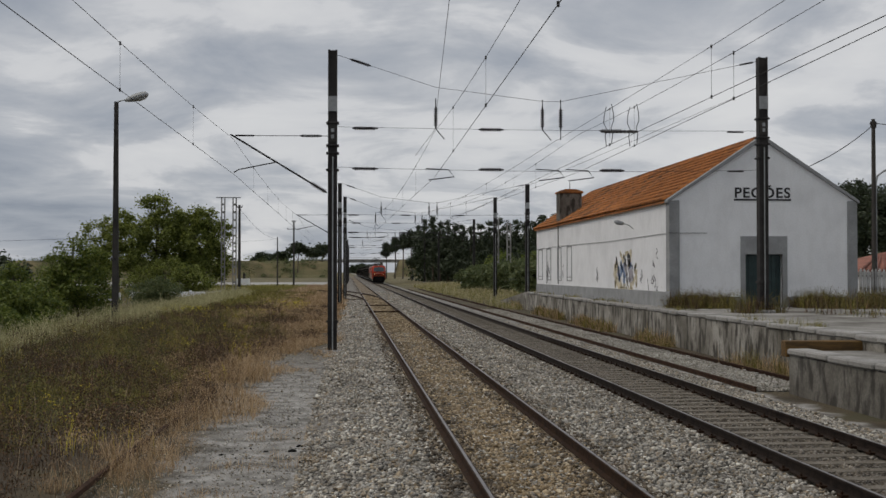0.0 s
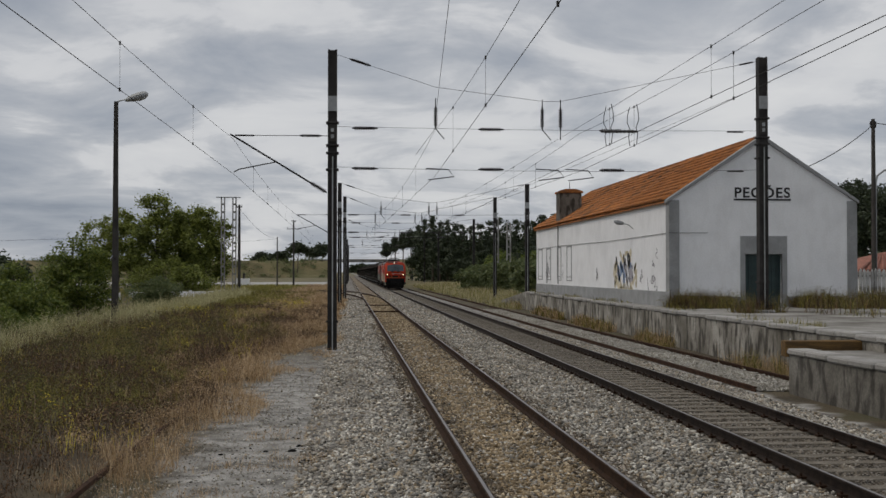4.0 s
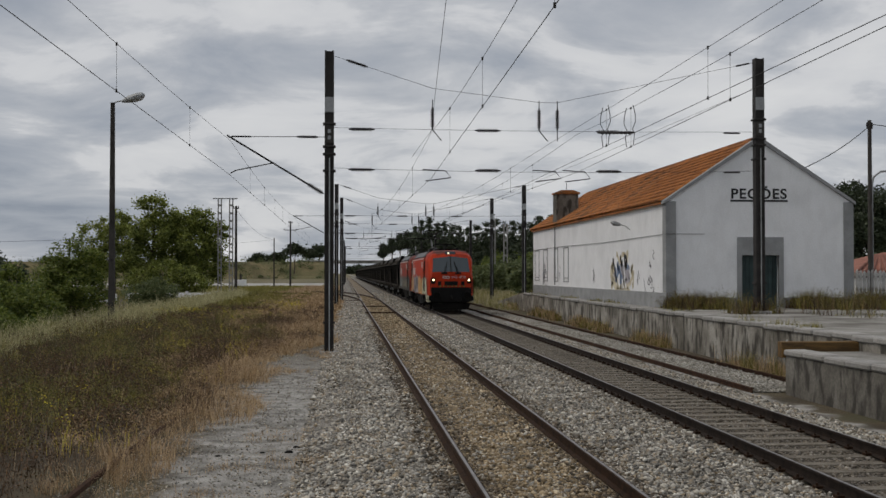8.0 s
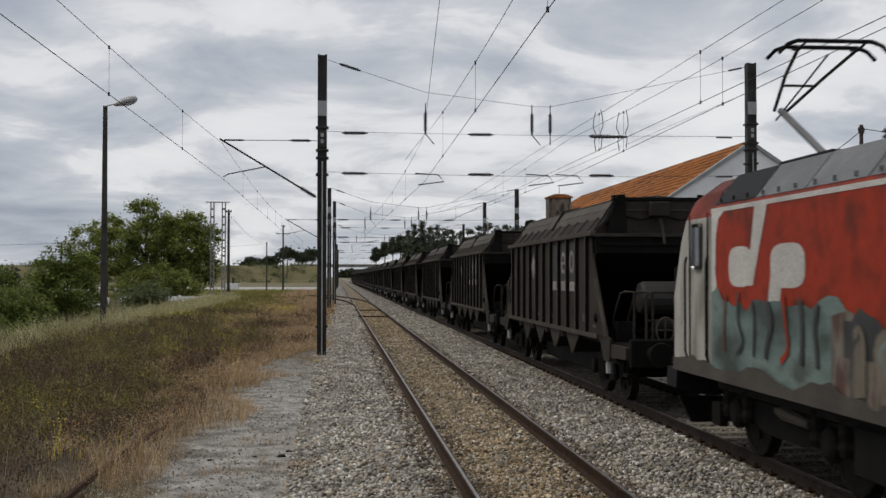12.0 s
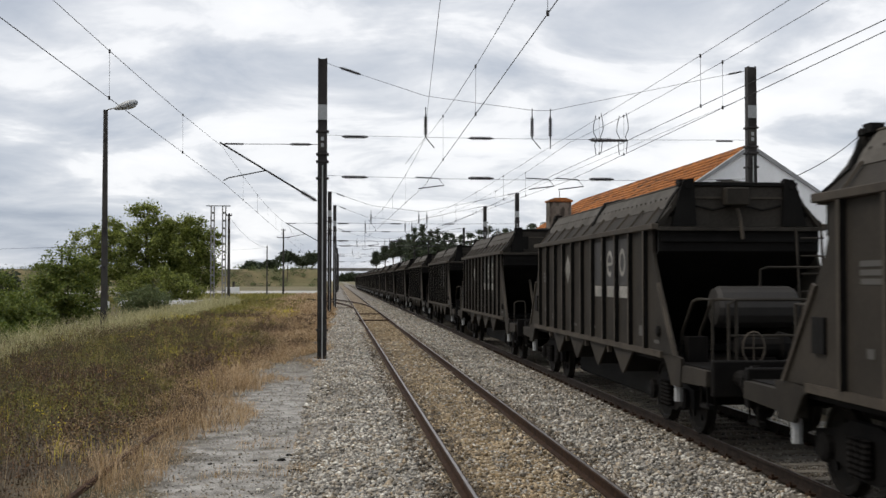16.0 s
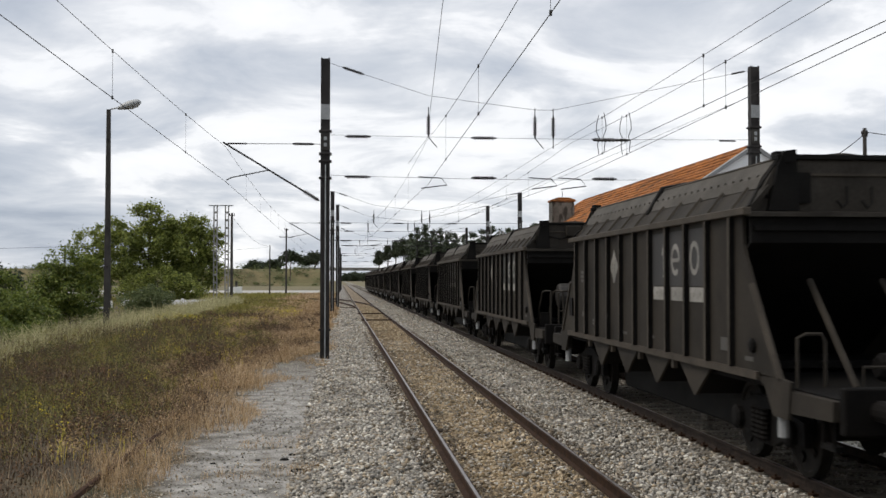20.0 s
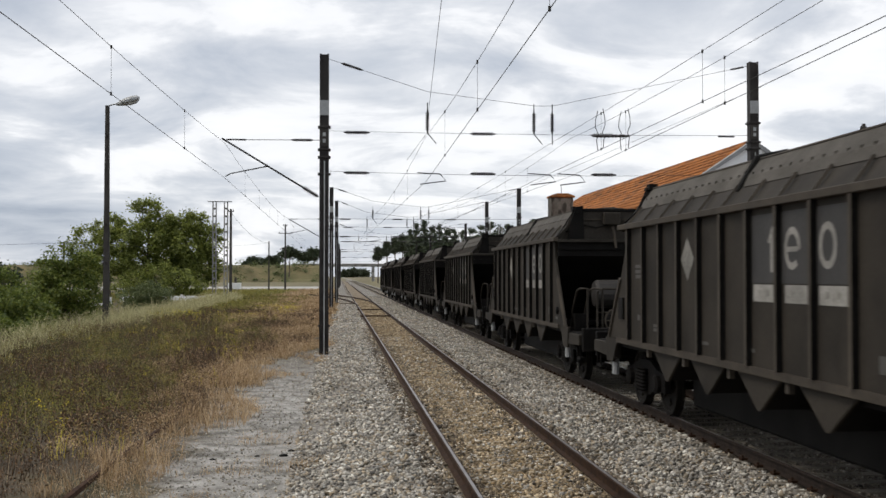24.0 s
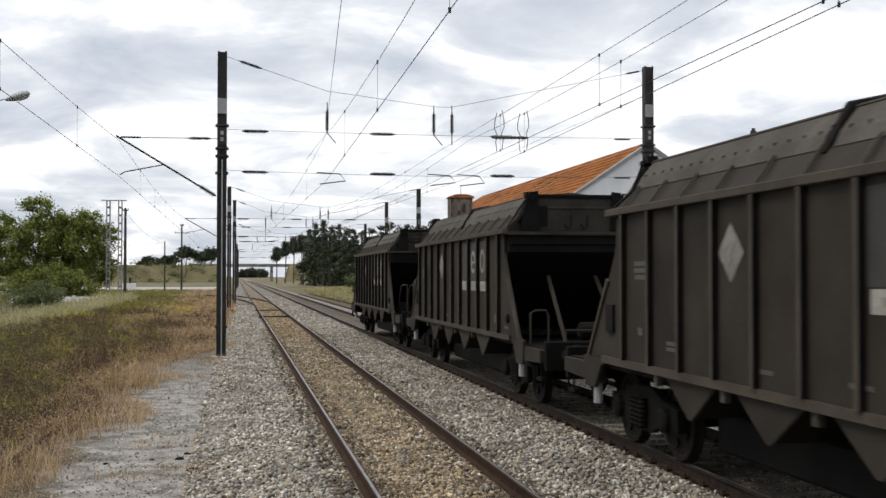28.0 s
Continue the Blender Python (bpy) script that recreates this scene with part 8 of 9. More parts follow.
for k, (px, ty, y) in enumerate(((1512, 332, 118), (1530, 336, 112), (1550, 346, 108), (1570, 338, 120), (1600, 350, 112), (1640, 345, 118), (1680, 356, 110), (1730, 350, 115), (1780, 360, 112))):
    x = at_bearing(px, y)
    top = 2.45 + (481.5 - ty) / 2040.0 * y * 1.09
    build_tree("pine_tree", "dark pine behind the goods shed", x, y, 0.6, [(0, 0, top - 1.0, 1.3, 1.0), (0.8, 0, top - 2.4, 1.6, 1.2), (-0.9, 0, top - 3.6, 1.8, 1.4), (0, 0, top - 5.4, 2.0, 1.8), (0, 0, 2.8, 2.2, 1.8)], "leaf_dark", 380 + k, 90, 30, 0.16, 0.5, 0.2, dense=3.6, group="pines behind the shed")
for k, (px, ty, by, y) in enumerate(((462, 450, 462, 560), (498, 446, 462, 565), (527, 432, 480, 500), (571, 434, 462, 556), (560, 440, 462, 562), (478, 453, 462, 570), (640, 468, 482, 640), (655, 470, 482, 650), (628, 472, 482, 640))):
    x = at_bearing(px, y)
    top, bot = 2.45 + (481.5 - ty) / 2040.0 * y, 2.45 + (481.5 - by) / 2040.0 * y
    build_tree("far_tree", "small dark tree on the bank by the overpass", x, y, max(-0.3, bot - 0.6), [(0, 0, top - 1.4, 2.6, 1.3), (2, 0, top - 2.6, 2.2, 1.2), (-2, 0, top - 2.9, 2.2, 1.2)], "leaf_dark", 420 + k, 40, 28, 0.6, 0.9, 0.25, group="trees by the overpass")


def build_wood_mass():
    """The wood behind its edge trees: uncountable dark foliage."""
    rng = np.random.default_rng(77)
    cs = []
    for px, ty, y in WOOD[5:]:
        for q in range(26):
            yy = y + rng.uniform(6, 40)
            top = 2.45 + (481.5 - ty - 7) / 2040.0 * yy
            cs.append((at_bearing(px, y) * yy / y + rng.normal(0, 1.6), yy, rng.uniform(0.8, max(2, top - 3.6))))
    cs = np.array(cs)
    V, F = leaf_cloud(rng, cs, np.full(len(cs), 1.4), 70, 0.45)
    V[:, 2] = np.maximum(V[:, 2], 0.0)
    tagged(new("wood", fast_mesh("wood", V, F, M["leaf_dark"])), "dark dense wood behind the edge pines", "wood", kind="stuff")


build_wood_mass()


def build_bank_scrub():
    """Scrub and brambles on the overpass banks."""
    rng = np.random.default_rng(78)
    xs_ = np.concatenate([rng.uniform(-150, -10, 170), rng.uniform(24, 110, 90)])
    ys_ = rng.uniform(527, 543, len(xs_))
    cs = np.array([(x, y, ground_z(x, y) + rng.uniform(0.1, 0.9)) for x, y in zip(xs_, ys_)])
    V, F = leaf_cloud(rng, cs, rng.uniform(0.5, 1.5, len(cs)), 40, 0.4)
    tagged(new("bank_scrub", fast_mesh("bank_scrub", V, F, M["leaf_euc"])), "low scrub scattered over the overpass bank", "scrub", kind="stuff")


build_bank_scrub()


# ---- grasses and weeds ----
RNG = np.random.default_rng(5)
GZ = np.vectorize(ground_z)


def blades(name, label, xy, h, w, lean, leaf, seeds=0, zfun=None, tuft=1, tuft_r=0.08, bushy=0.10, low=0.35):
    """Thin bent blades or stems, with leaf and seed flecks along them."""
    n = len(xy)
    if tuft > 1:
        xy = np.repeat(xy, tuft, axis=0) + RNG.normal(0, tuft_r, (n * tuft, 2))
        h = np.repeat(h, tuft) * RNG.uniform(0.45, 1.15, n * tuft)
        w = np.repeat(w, tuft)
        n *= tuft
    z = GZ(xy[:, 0], xy[:, 1]) if zfun is None else zfun(xy)
    base = np.column_stack([xy, z - 0.02])
    az = RNG.uniform(0, 2 * np.pi, n)
    d = np.column_stack([np.cos(az), np.sin(az), np.zeros(n)])
    wd = np.column_stack([-np.sin(az), np.cos(az), np.zeros(n)]) * (w / 2)[:, None]
    l = lean * RNG.uniform(0.3, 1.5, n)
    mid = base + d * (h * l * 0.35)[:, None] + np.array([0, 0, 1]) * (h * 0.55)[:, None]
    tip = base + d * (h * l)[:, None] + np.array([0, 0, 1]) * (h * (1 - 0.3 * l))[:, None]
    V = np.stack([base - wd, base + wd, mid + wd * 0.8, mid - wd * 0.8, tip + wd * 0.15, tip - wd * 0.15], axis=1).reshape(-1, 3)
    k = np.arange(n)[:, None] * 6
    F = np.concatenate([k + [0, 1, 2, 3], k + [3, 2, 4, 5]])
    if seeds:
        m = RNG.random(n) < 0.75
        rep = np.repeat(np.nonzero(m)[0], seeds)
        hh, ww = h[rep], w[rep]
        u = RNG.uniform(low, 1.0, len(rep))[:, None]
        c = base[rep] * (1 - u) + tip[rep] * u + RNG.normal(0, 1, (len(rep), 3)) * (hh * bushy)[:, None]
        a = RNG.normal(0, 1, c.shape)
        a /= np.linalg.norm(a, axis=1)[:, None]
        b = np.cross(a, RNG.normal(0, 1, c.shape))
        b /= np.linalg.norm(b, axis=1)[:, None]
        sz = (ww * 1.35 * RNG.uniform(0.6, 1.5, len(rep)))[:, None]
        V2 = np.stack([c - a * sz, c - b * sz * 0.45, c + a * sz, c + b * sz * 0.45], axis=1).reshape(-1, 3)
        F2 = np.arange(len(c) * 4).reshape(-1, 4) + len(V)
        V, F = np.concatenate([V, V2]), np.concatenate([F, F2])
    ob = new(name, fast_mesh(name, V, F, M[leaf]))
    return tagged(ob, label, "grass", kind="stuff")


def noise2(xy, scale, seed):
    """Soft patchiness, smooth over the ground."""
    r = np.random.default_rng(seed)
    out = np.zeros(len(xy))
    for k in range(6):
        a = r.uniform(0, 2 * np.pi)
        f = scale * r.uniform(0.6, 1.8)
        out += np.sin(f * (xy[:, 0] * np.cos(a) + xy[:, 1] * np.sin(a)) + r.uniform(0, 6.28))
    return out / 6


def field(n, x0, x1, y0, y1, seed, power=1.6):
    """Places on the field, denser near the line's start."""
    r = np.random.default_rng(seed)
    y = y0 + (y1 - y0) * r.random(n) ** power
    x = r.uniform(x0, x1, n)
    return np.column_stack([x, y])


def edge_of_path(y):
    return -2.55 + 0.45 * np.sin(y * 0.31) + 0.35 * np.sin(y * 0.83 + 1) + np.clip((y - 30) / 25, 0, 1) * 1.75 - np.clip((18 - y) / 6, 0, 1) * 0.5


def sized(xy, h0, h1, w0):
    d = np.hypot(xy[:, 0], xy[:, 1])
    r = np.random.default_rng(len(xy))
    return r.uniform(h0, h1, len(xy)), w0 * np.maximum(1, d / 18)


def build_grass():
    # low dull mat that covers the soil
    xy = field(15000, -16, -1.0, 9, 110, 31)
    xy = xy[xy[:, 0] < edge_of_path(xy[:, 1]) - 0.25]
    h, w = sized(xy, 0.08, 0.28, 0.010)
    blades("matted_grass", "low matted grass covering the field", xy, h, w, 1.0, "brown_weed", 1, tuft=5, tuft_r=0.16, bushy=0.3)
    # russet bushy weeds over the near field
    xy = field(9500, -15, -1.0, 9, 85, 1, 1.5)
    lump = noise2(xy, 1.1, 3) + 0.5 * noise2(xy, 2.6, 33)
    k = (xy[:, 0] < edge_of_path(xy[:, 1]) - 0.75) & (lump + 0.06 * np.clip(xy[:, 0] + 7, -4, 0) - 0.3 * np.clip((xy[:, 1] - 22) / 25, 0, 1) > -0.22)
    xy, lump = xy[k], lump[k]
    h, w = sized(xy, 0.22, 0.52, 0.008)
    h *= 0.65 + 1.7 * np.clip(lump + 0.1, 0, 0.8)
    blades("russet_weeds", "russet-brown bushy weeds over the field", xy, h, w * 0.95, 0.75, "brown_weed", 9, tuft=5, tuft_r=0.11, bushy=0.16)
    # olive grass and leafy weeds in patches, greener farther in
    xy = field(13000, -16, -0.9, 9, 150, 2, 1.5)
    lump = noise2(xy, 0.75, 8) + 0.4 * noise2(xy, 2.2, 35)
    k = (xy[:, 0] < edge_of_path(xy[:, 1]) - 1.2 - 2.0 * np.clip((xy[:, 1] - 42) / 35, 0, 1)) & (lump - 0.05 + 0.40 * np.clip((xy[:, 1] - 16) / 25, 0, 1) + 0.12 * np.clip(-(xy[:, 0] + 5.5), -1, 2.5) > 0.04)
    xy, lump = xy[k], lump[k]
    h, w = sized(xy, 0.20, 0.48, 0.009)
    h *= 0.7 + 1.5 * np.clip(lump, 0, 0.8)
    blades("olive_weeds", "olive green weeds in patches over the field", xy, h, w * 0.95, 0.7, "green_grass", 8, tuft=5, tuft_r=0.10, bushy=0.15)
    # brighter yellow-green grass farther along
    xy = field(9000, -14, -1.6, 20, 125, 61, 1.3)
    lump = noise2(xy, 0.6, 62) + 0.5 * noise2(xy, 1.9, 63)
    k = (xy[:, 0] < edge_of_path(xy[:, 1]) - 1.6 - 2.4 * np.clip((xy[:, 1] - 42) / 35, 0, 1)) & (lump + 0.25 * np.clip((xy[:, 1] - 30) / 20, -0.6, 1) > -0.02)
    xy = xy[k]
    h, w = sized(xy, 0.25, 0.55, 0.0075)
    blades("meadow_grass", "yellow-green meadow grass over the farther field", xy, h, w, 0.65, "meadow_green", 5, tuft=5, tuft_r=0.12, bushy=0.12)
    # straw along the path and around the mast, in sheaves
    xy = field(19000, -8.0, 0.1, 9, 130, 4, 1.3)
    e = edge_of_path(xy[:, 1])
    off = xy[:, 0] - e
    lump = noise2(xy, 1.6, 5)
    k = (off < 0.30 + 0.75 * lump) & (off > -0.55 - 0.75 * np.clip((xy[:, 1] - 14) / 10, 0, 1) - 1.3 * noise2(xy, 0.8, 6) - 1.5 * np.clip((xy[:, 1] - 24) / 20, 0, 1) - 3.4 * np.clip((xy[:, 1] - 45) / 35, 0, 1)) & (xy[:, 0] < -0.45 + 0.25 * np.sin(xy[:, 1])) & (lump > -0.25)
    xy, lump = xy[k], lump[k]
    h, w = sized(xy, 0.20, 0.56, 0.006)
    h *= 0.75 + 1.2 * np.clip(lump, 0, 0.7)
    blades("dry_grass", "dry straw-coloured grass along the grit path", xy, h, w, 0.85, "dry_grass", 4, tuft=8, tuft_r=0.06, bushy=0.07, low=0.5)
    # stray straw stalks all over
    xy = field(550, -13, -1.5, 12, 75, 41, 1.2)
    xy = xy[xy[:, 0] < edge_of_path(xy[:, 1]) - 0.3]
    h, w = sized(xy, 0.4, 0.95, 0.0045)
    blades("stray_stalks", "tall pale stalks standing above the weeds", xy, h, w, 0.55, "dry_grass", 9, tuft=3, tuft_r=0.12, bushy=0.06, low=0.6)
    # sparse straw tufts on the grit itself
    xy = field(700, -3.2, -0.3, 12, 44, 9, 1.2)
    xy = xy[noise2(xy, 1.1, 12) > 0.18]
    h, w = sized(xy, 0.08, 0.30, 0.006)
    blades("dry_grass_tufts", "sparse dry tufts on the grit", xy, h, w, 0.9, "dry_grass", 2, tuft=12, tuft_r=0.07)
    # pale seeding grass on the crest
    xy = field(7000, -17, -7, 24, 130, 6, 1.3)
    lump = noise2(xy, 0.9, 7)
    k = np.abs(xy[:, 0] + 12.0 + 0.012 * (xy[:, 1] - 40)) < 1.9 + 1.3 * lump
    k &= noise2(xy, 2.3, 71) + 0.6 * noise2(xy, 5.0, 72) > -0.22
    xy, lump = xy[k], lump[k]
    h, w = sized(xy, 0.75, 1.5, 0.0065)
    blades("pale_grass", "pale seeding grass along the field crest", xy, h, w, 0.55, "pale_grass", 6, tuft=4, tuft_r=0.12, bushy=0.05, low=0.6)
    # dense low bushes of dead and green weeds, dark inside
    rb = np.random.default_rng(91)
    for key, name_, label_, n_, seed_, side, h0, h1 in (("brown_weed", "dead_weed_bushes", "dense russet bushes of dead weeds", 640, 92, 0.7, 0.30, 0.72), ("weed_dark", "dark_weed_bushes", "dense dark olive bushes of leafy weeds", 300, 93, 2.4, 0.35, 0.85),
                                                       ("dry_grass", "straw_bushes", "bushy clumps of dry straw weeds", 150, 94, 0.25, 0.20, 0.50), ("meadow_green", "green_weed_bushes", "bright green bushy weeds", 130, 95, 3.2, 0.35, 0.8)):
        xy = field(n_, -14, -1.6, 10, 62, seed_, 1.35)
        xy = xy[xy[:, 0] < edge_of_path(xy[:, 1]) - side]
        if key == "dry_grass":
            xy = xy[xy[:, 0] > edge_of_path(xy[:, 1]) - 2.6]
        cs, sp = [], []
        for x_, y_ in xy:
            hb = rb.uniform(h0, h1)
            zb_ = float(GZ(np.array([x_]), np.array([y_]))[0])
            for q in range(9):
                cs.append((x_ + rb.normal(0, 0.30 * hb + 0.08), y_ + rb.normal(0, 0.30 * hb + 0.08), zb_ + hb * rb.uniform(0.15, 0.95)))
                sp.append(0.16 * hb + 0.03)
        cs = np.array(cs)
        V, F = leaf_cloud(rb, cs, np.array(sp), 46, 0.019, 0.9)
        V[:, 2] = np.maximum(V[:, 2], -2.2)
        tagged(new(name_, fast_mesh(name_, V, F, M[key])), label_, "weeds", kind="stuff")
    # yellow blossoms
    xy = field(4200, -13, -3, 14, 100, 10, 1.2)
    k = noise2(xy, 0.8, 11) > 0.34
    xy = xy[k]
    h, w = sized(xy, 0.40, 0.70, 0.006)
    blades("yellow_weeds", "yellow-flowering weeds scattered over the field", xy, h, w, 0.4, "yellow_flower", 4, tuft=2, tuft_r=0.12, low=0.75)
    # flowering broom-like clumps, yellow heads over green stems
    rf = np.random.default_rng(97)
    for name_, label_, key, z0_, z1_, per, size_ in (("yellow_flower_heads", "yellow flower heads over the field weeds", "yellow_flower", 0.42, 0.66, 14, 0.018), ("flower_stems", "green leafy stems under the yellow flowers", "meadow_green", 0.05, 0.55, 40, 0.020)):
        cs = []
        for x_, y_, n_ in ((-4.9, 22.0, 3), (-4.3, 20.5, 2), (-4.7, 48.4, 8), (-9.8, 70, 12), (-11.5, 76, 12), (-5.3, 70, 9), (-5.0, 28.8, 2), (-9.4, 45, 6)):
            rr_ = 0.012 * y_ + 0.2
            for q in range(n_):
                px_, py_ = x_ + rf.normal(0, rr_), y_ + rf.normal(0, rr_ * 1.6)
                cs.append((px_, py_, float(GZ(np.array([px_]), np.array([py_]))[0]) + rf.uniform(z0_, z1_)))
        cs = np.array(cs)
        V, F = leaf_cloud(rf, cs, np.full(len(cs), 0.075), per, size_ * 1.2)
        tagged(new(name_, fast_mesh(name_, V, F, M[key])), label_, "flowers", kind="stuff")
    # far field beyond
    xy = field(9000, -34, -0.6, 120, 232, 13, 1.0)
    h, w = sized(xy, 0.25, 0.6, 0.006)
    k = xy[:, 0] > -9.0 + 2.5 * noise2(xy, 0.12, 64)
    blades("far_straw", "straw grass at the far end of the field", xy[k], h[k], w[k], 0.5, "dry_grass", 0, tuft=3, tuft_r=0.3)
    blades("far_grass", "olive grass at the far end of the field", xy[~k], h[~k], w[~k], 0.5, "meadow_green", 0, tuft=3, tuft_r=0.3)
    # goods yard side: tall dry grass beyond the platform ramp
    xy = field(9500, 9.0, 30, 83, 215, 14, 1.2)
    k = xy[:, 0] > 11.6 + 0.006 * (xy[:, 1] - 84) + 0.4 * np.sin(xy[:, 1] * 0.4)
    k &= ~((xy[:, 1] < 100) & (xy[:, 0] > 13.1) & (xy[:, 0] < 19.2) & (xy[:, 1] < 98))
    k &= ~((xy[:, 0] > 23) & (xy[:, 0] < 30) & (xy[:, 1] > 188))
    xy = xy[k]
    h, w = sized(xy, 0.35, 0.95, 0.006)
    blades("yard_grass", "tall straw and green grass in the goods yard", xy[::2], h[::2], w[::2], 0.5, "yard_straw", 1, tuft=4, tuft_r=0.25)
    blades("yard_grass_green", "olive grass among the straw in the goods yard", xy[1::2], h[1::2] * 0.8, w[1::2], 0.5, "meadow_green", 0, tuft=4, tuft_r=0.25)

    # platform weeds: along the shed, the mast and the yard fence
    def top(z):
        return lambda q: np.full(len(q), z)
    r = np.random.default_rng(15)
    pts = [np.column_stack([r.uniform(13.0, 16.1, 620), 46.3 - np.abs(r.normal(0, 0.9, 620))]), np.column_stack([r.uniform(18.2, 23.5, 900), 46.3 - np.abs(r.normal(0, 1.3, 900))]),
           np.column_stack([r.normal(14.7, 0.5, 120), r.normal(39.9, 0.5, 120)]), np.column_stack([r.uniform(21.3, 32, 700), r.uniform(40, 55.8, 700)]), np.column_stack([r.uniform(16, 28, 260), r.uniform(27, 40, 260)])]
    xy = np.concatenate(pts)
    xy = xy[noise2(xy, 1.4, 16) > -0.28]
    h, w = sized(xy, 0.18, 0.98, 0.006)
    blades("platform_weeds", "green and straw weeds growing through the platform", xy[::2], h[::2], w[::2], 0.7, "green_grass", 4, zfun=top(0.99), tuft=8, tuft_r=0.12)
    blades("platform_straw", "dry weeds growing through the platform", xy[1::2], h[1::2], w[1::2], 0.7, "brown_weed", 4, zfun=top(0.99), tuft=8, tuft_r=0.12)
    # fringe along the platform coping and at its foot
    y = r.uniform(16, 84, 520)
    xy = np.column_stack([edge_x(y) + np.abs(r.normal(0.45, 0.25, 520)), y])
    xy = xy[noise2(xy, 0.9, 17) > 0.05]
    h, w = sized(xy, 0.08, 0.35, 0.006)
    blades("coping_weeds", "small weeds behind the platform coping", xy, h, w, 0.6, "green_grass", 0, zfun=top(0.97), tuft=7, tuft_r=0.10)
    y = r.uniform(26, 90, 2400)
    xy = np.column_stack([edge_x(y) - 0.08 - np.abs(r.normal(0, 0.24, 2400)), y])
    xy = xy[noise2(xy, 0.5, 18) > -0.05]
    h, w = sized(xy, 0.12, 0.75, 0.006)
    blades("wall_foot_weeds", "dry and green weeds at the foot of the platform wall", xy[::2], h[::2], w[::2], 0.5, "dry_grass", 1, zfun=top(-0.34), tuft=7, tuft_r=0.10)
    blades("wall_foot_greens", "green weeds at the foot of the platform wall", xy[1::2], h[1::2], w[1::2], 0.5, "green_grass", 0, zfun=top(-0.34), tuft=7, tuft_r=0.10)


build_grass()


# ---- loose ballast stones ----
def stone_field(name, label, n, x0, x1, y0, y1, zfun, mats, seed, size=(0.018, 0.036), power=1.5, keep=None):
    r = np.random.default_rng(seed)
    y = y0 + (y1 - y0) * r.random(n) ** power
    x = r.uniform(x0, x1, n)
    if keep is not None:
        k = keep(x, y, r)
        x, y = x[k], y[k]
        n = len(x)
    s = r.uniform(*size, n) * (1 + 0.5 * (r.random(n) > 0.9))
    base = np.array([[1, 0, 0], [0, 1, 0], [-1, 0, 0], [0, -1, 0], [0, 0, 1], [0, 0, -1]], float)
    V = base[None] * r.uniform(0.65, 1.25, (n, 6, 1)) + r.normal(0, 0.16, (n, 6, 3))
    a = r.uniform(0, 6.28, n)
    t = r.normal(0, 0.6, n)
    c, sn = np.cos(a), np.sin(a)
    X = V[:, :, 0] * c[:, None] - V[:, :, 1] * sn[:, None]
    Y = V[:, :, 0] * sn[:, None] + V[:, :, 1] * c[:, None]
    Z = V[:, :, 2] * 0.58
    Y2 = Y * np.cos(t)[:, None] - Z * np.sin(t)[:, None]
    Z2 = Y * np.sin(t)[:, None] + Z * np.cos(t)[:, None]
    P = np.stack([X, Y2, Z2], axis=2) * s[:, None, None] + np.stack([x, y, zfun(x, y) + s * r.uniform(-0.05, 0.75, n)], axis=1)[:, None, :]
    tri = np.array([[0, 1, 4], [1, 2, 4], [2, 3, 4], [3, 0, 4], [1, 0, 5], [2, 1, 5], [3, 2, 5], [0, 3, 5]])
    F = (tri[None] + np.arange(n)[:, None, None] * 6).reshape(-1, 3)
    ob = new(name, fast_mesh(name, P.reshape(-1, 3), F, mats))
    return tagged(ob, label, "gravel", kind="stuff")




def loose_stone(name, cols):
    """Broken stones, each of its own tint, with grain and darker dirty patches over the heap."""
    m = bpy.data.materials.new(name)
    nt, N, L, b = nodes_of(m)
    g = N.new("ShaderNodeNewGeometry")
    r = N.new("ShaderNodeValToRGB")
    L.new(g.outputs["Random Per Island"], r.inputs[0])
    e = r.color_ramp.elements
    e[0].position, e[1].position = 0.0, 1.0
    e[0].color, e[1].color = (*cols[0], 1), (*cols[-1], 1)
    for i, c in enumerate(cols[1:-1]):
        e.new((i + 1) / (len(cols) - 1)).color = (*c, 1)
    n1 = N.new("ShaderNodeTexNoise")
    n1.inputs["Scale"].default_value, n1.inputs["Detail"].default_value = 1.1, 5
    n2 = N.new("ShaderNodeTexNoise")
    n2.inputs["Scale"].default_value, n2.inputs["Detail"].default_value = 70, 3
    f = None
    for n, lo, hi in ((n1, 0.72, 1.2), (n2, 0.8, 1.2)):
        L.new(g.outputs["Position"], n.inputs["Vector"])
        v = N.new("ShaderNodeMapRange")
        v.inputs["From Min"].default_value, v.inputs["From Max"].default_value = 0.35, 0.65
        v.inputs["To Min"].default_value, v.inputs["To Max"].default_value = lo, hi
        L.new(n.outputs[0], v.inputs["Value"])
        sc = N.new("ShaderNodeVectorMath")
        sc.operation = "SCALE"
        L.new(f or r.outputs[0], sc.inputs[0])
        L.new(v.outputs[0], sc.inputs["Scale"])
        f = sc.outputs[0]
    L.new(f, b.inputs["Base Color"])
    b.inputs["Roughness"].default_value = 0.9
    return m


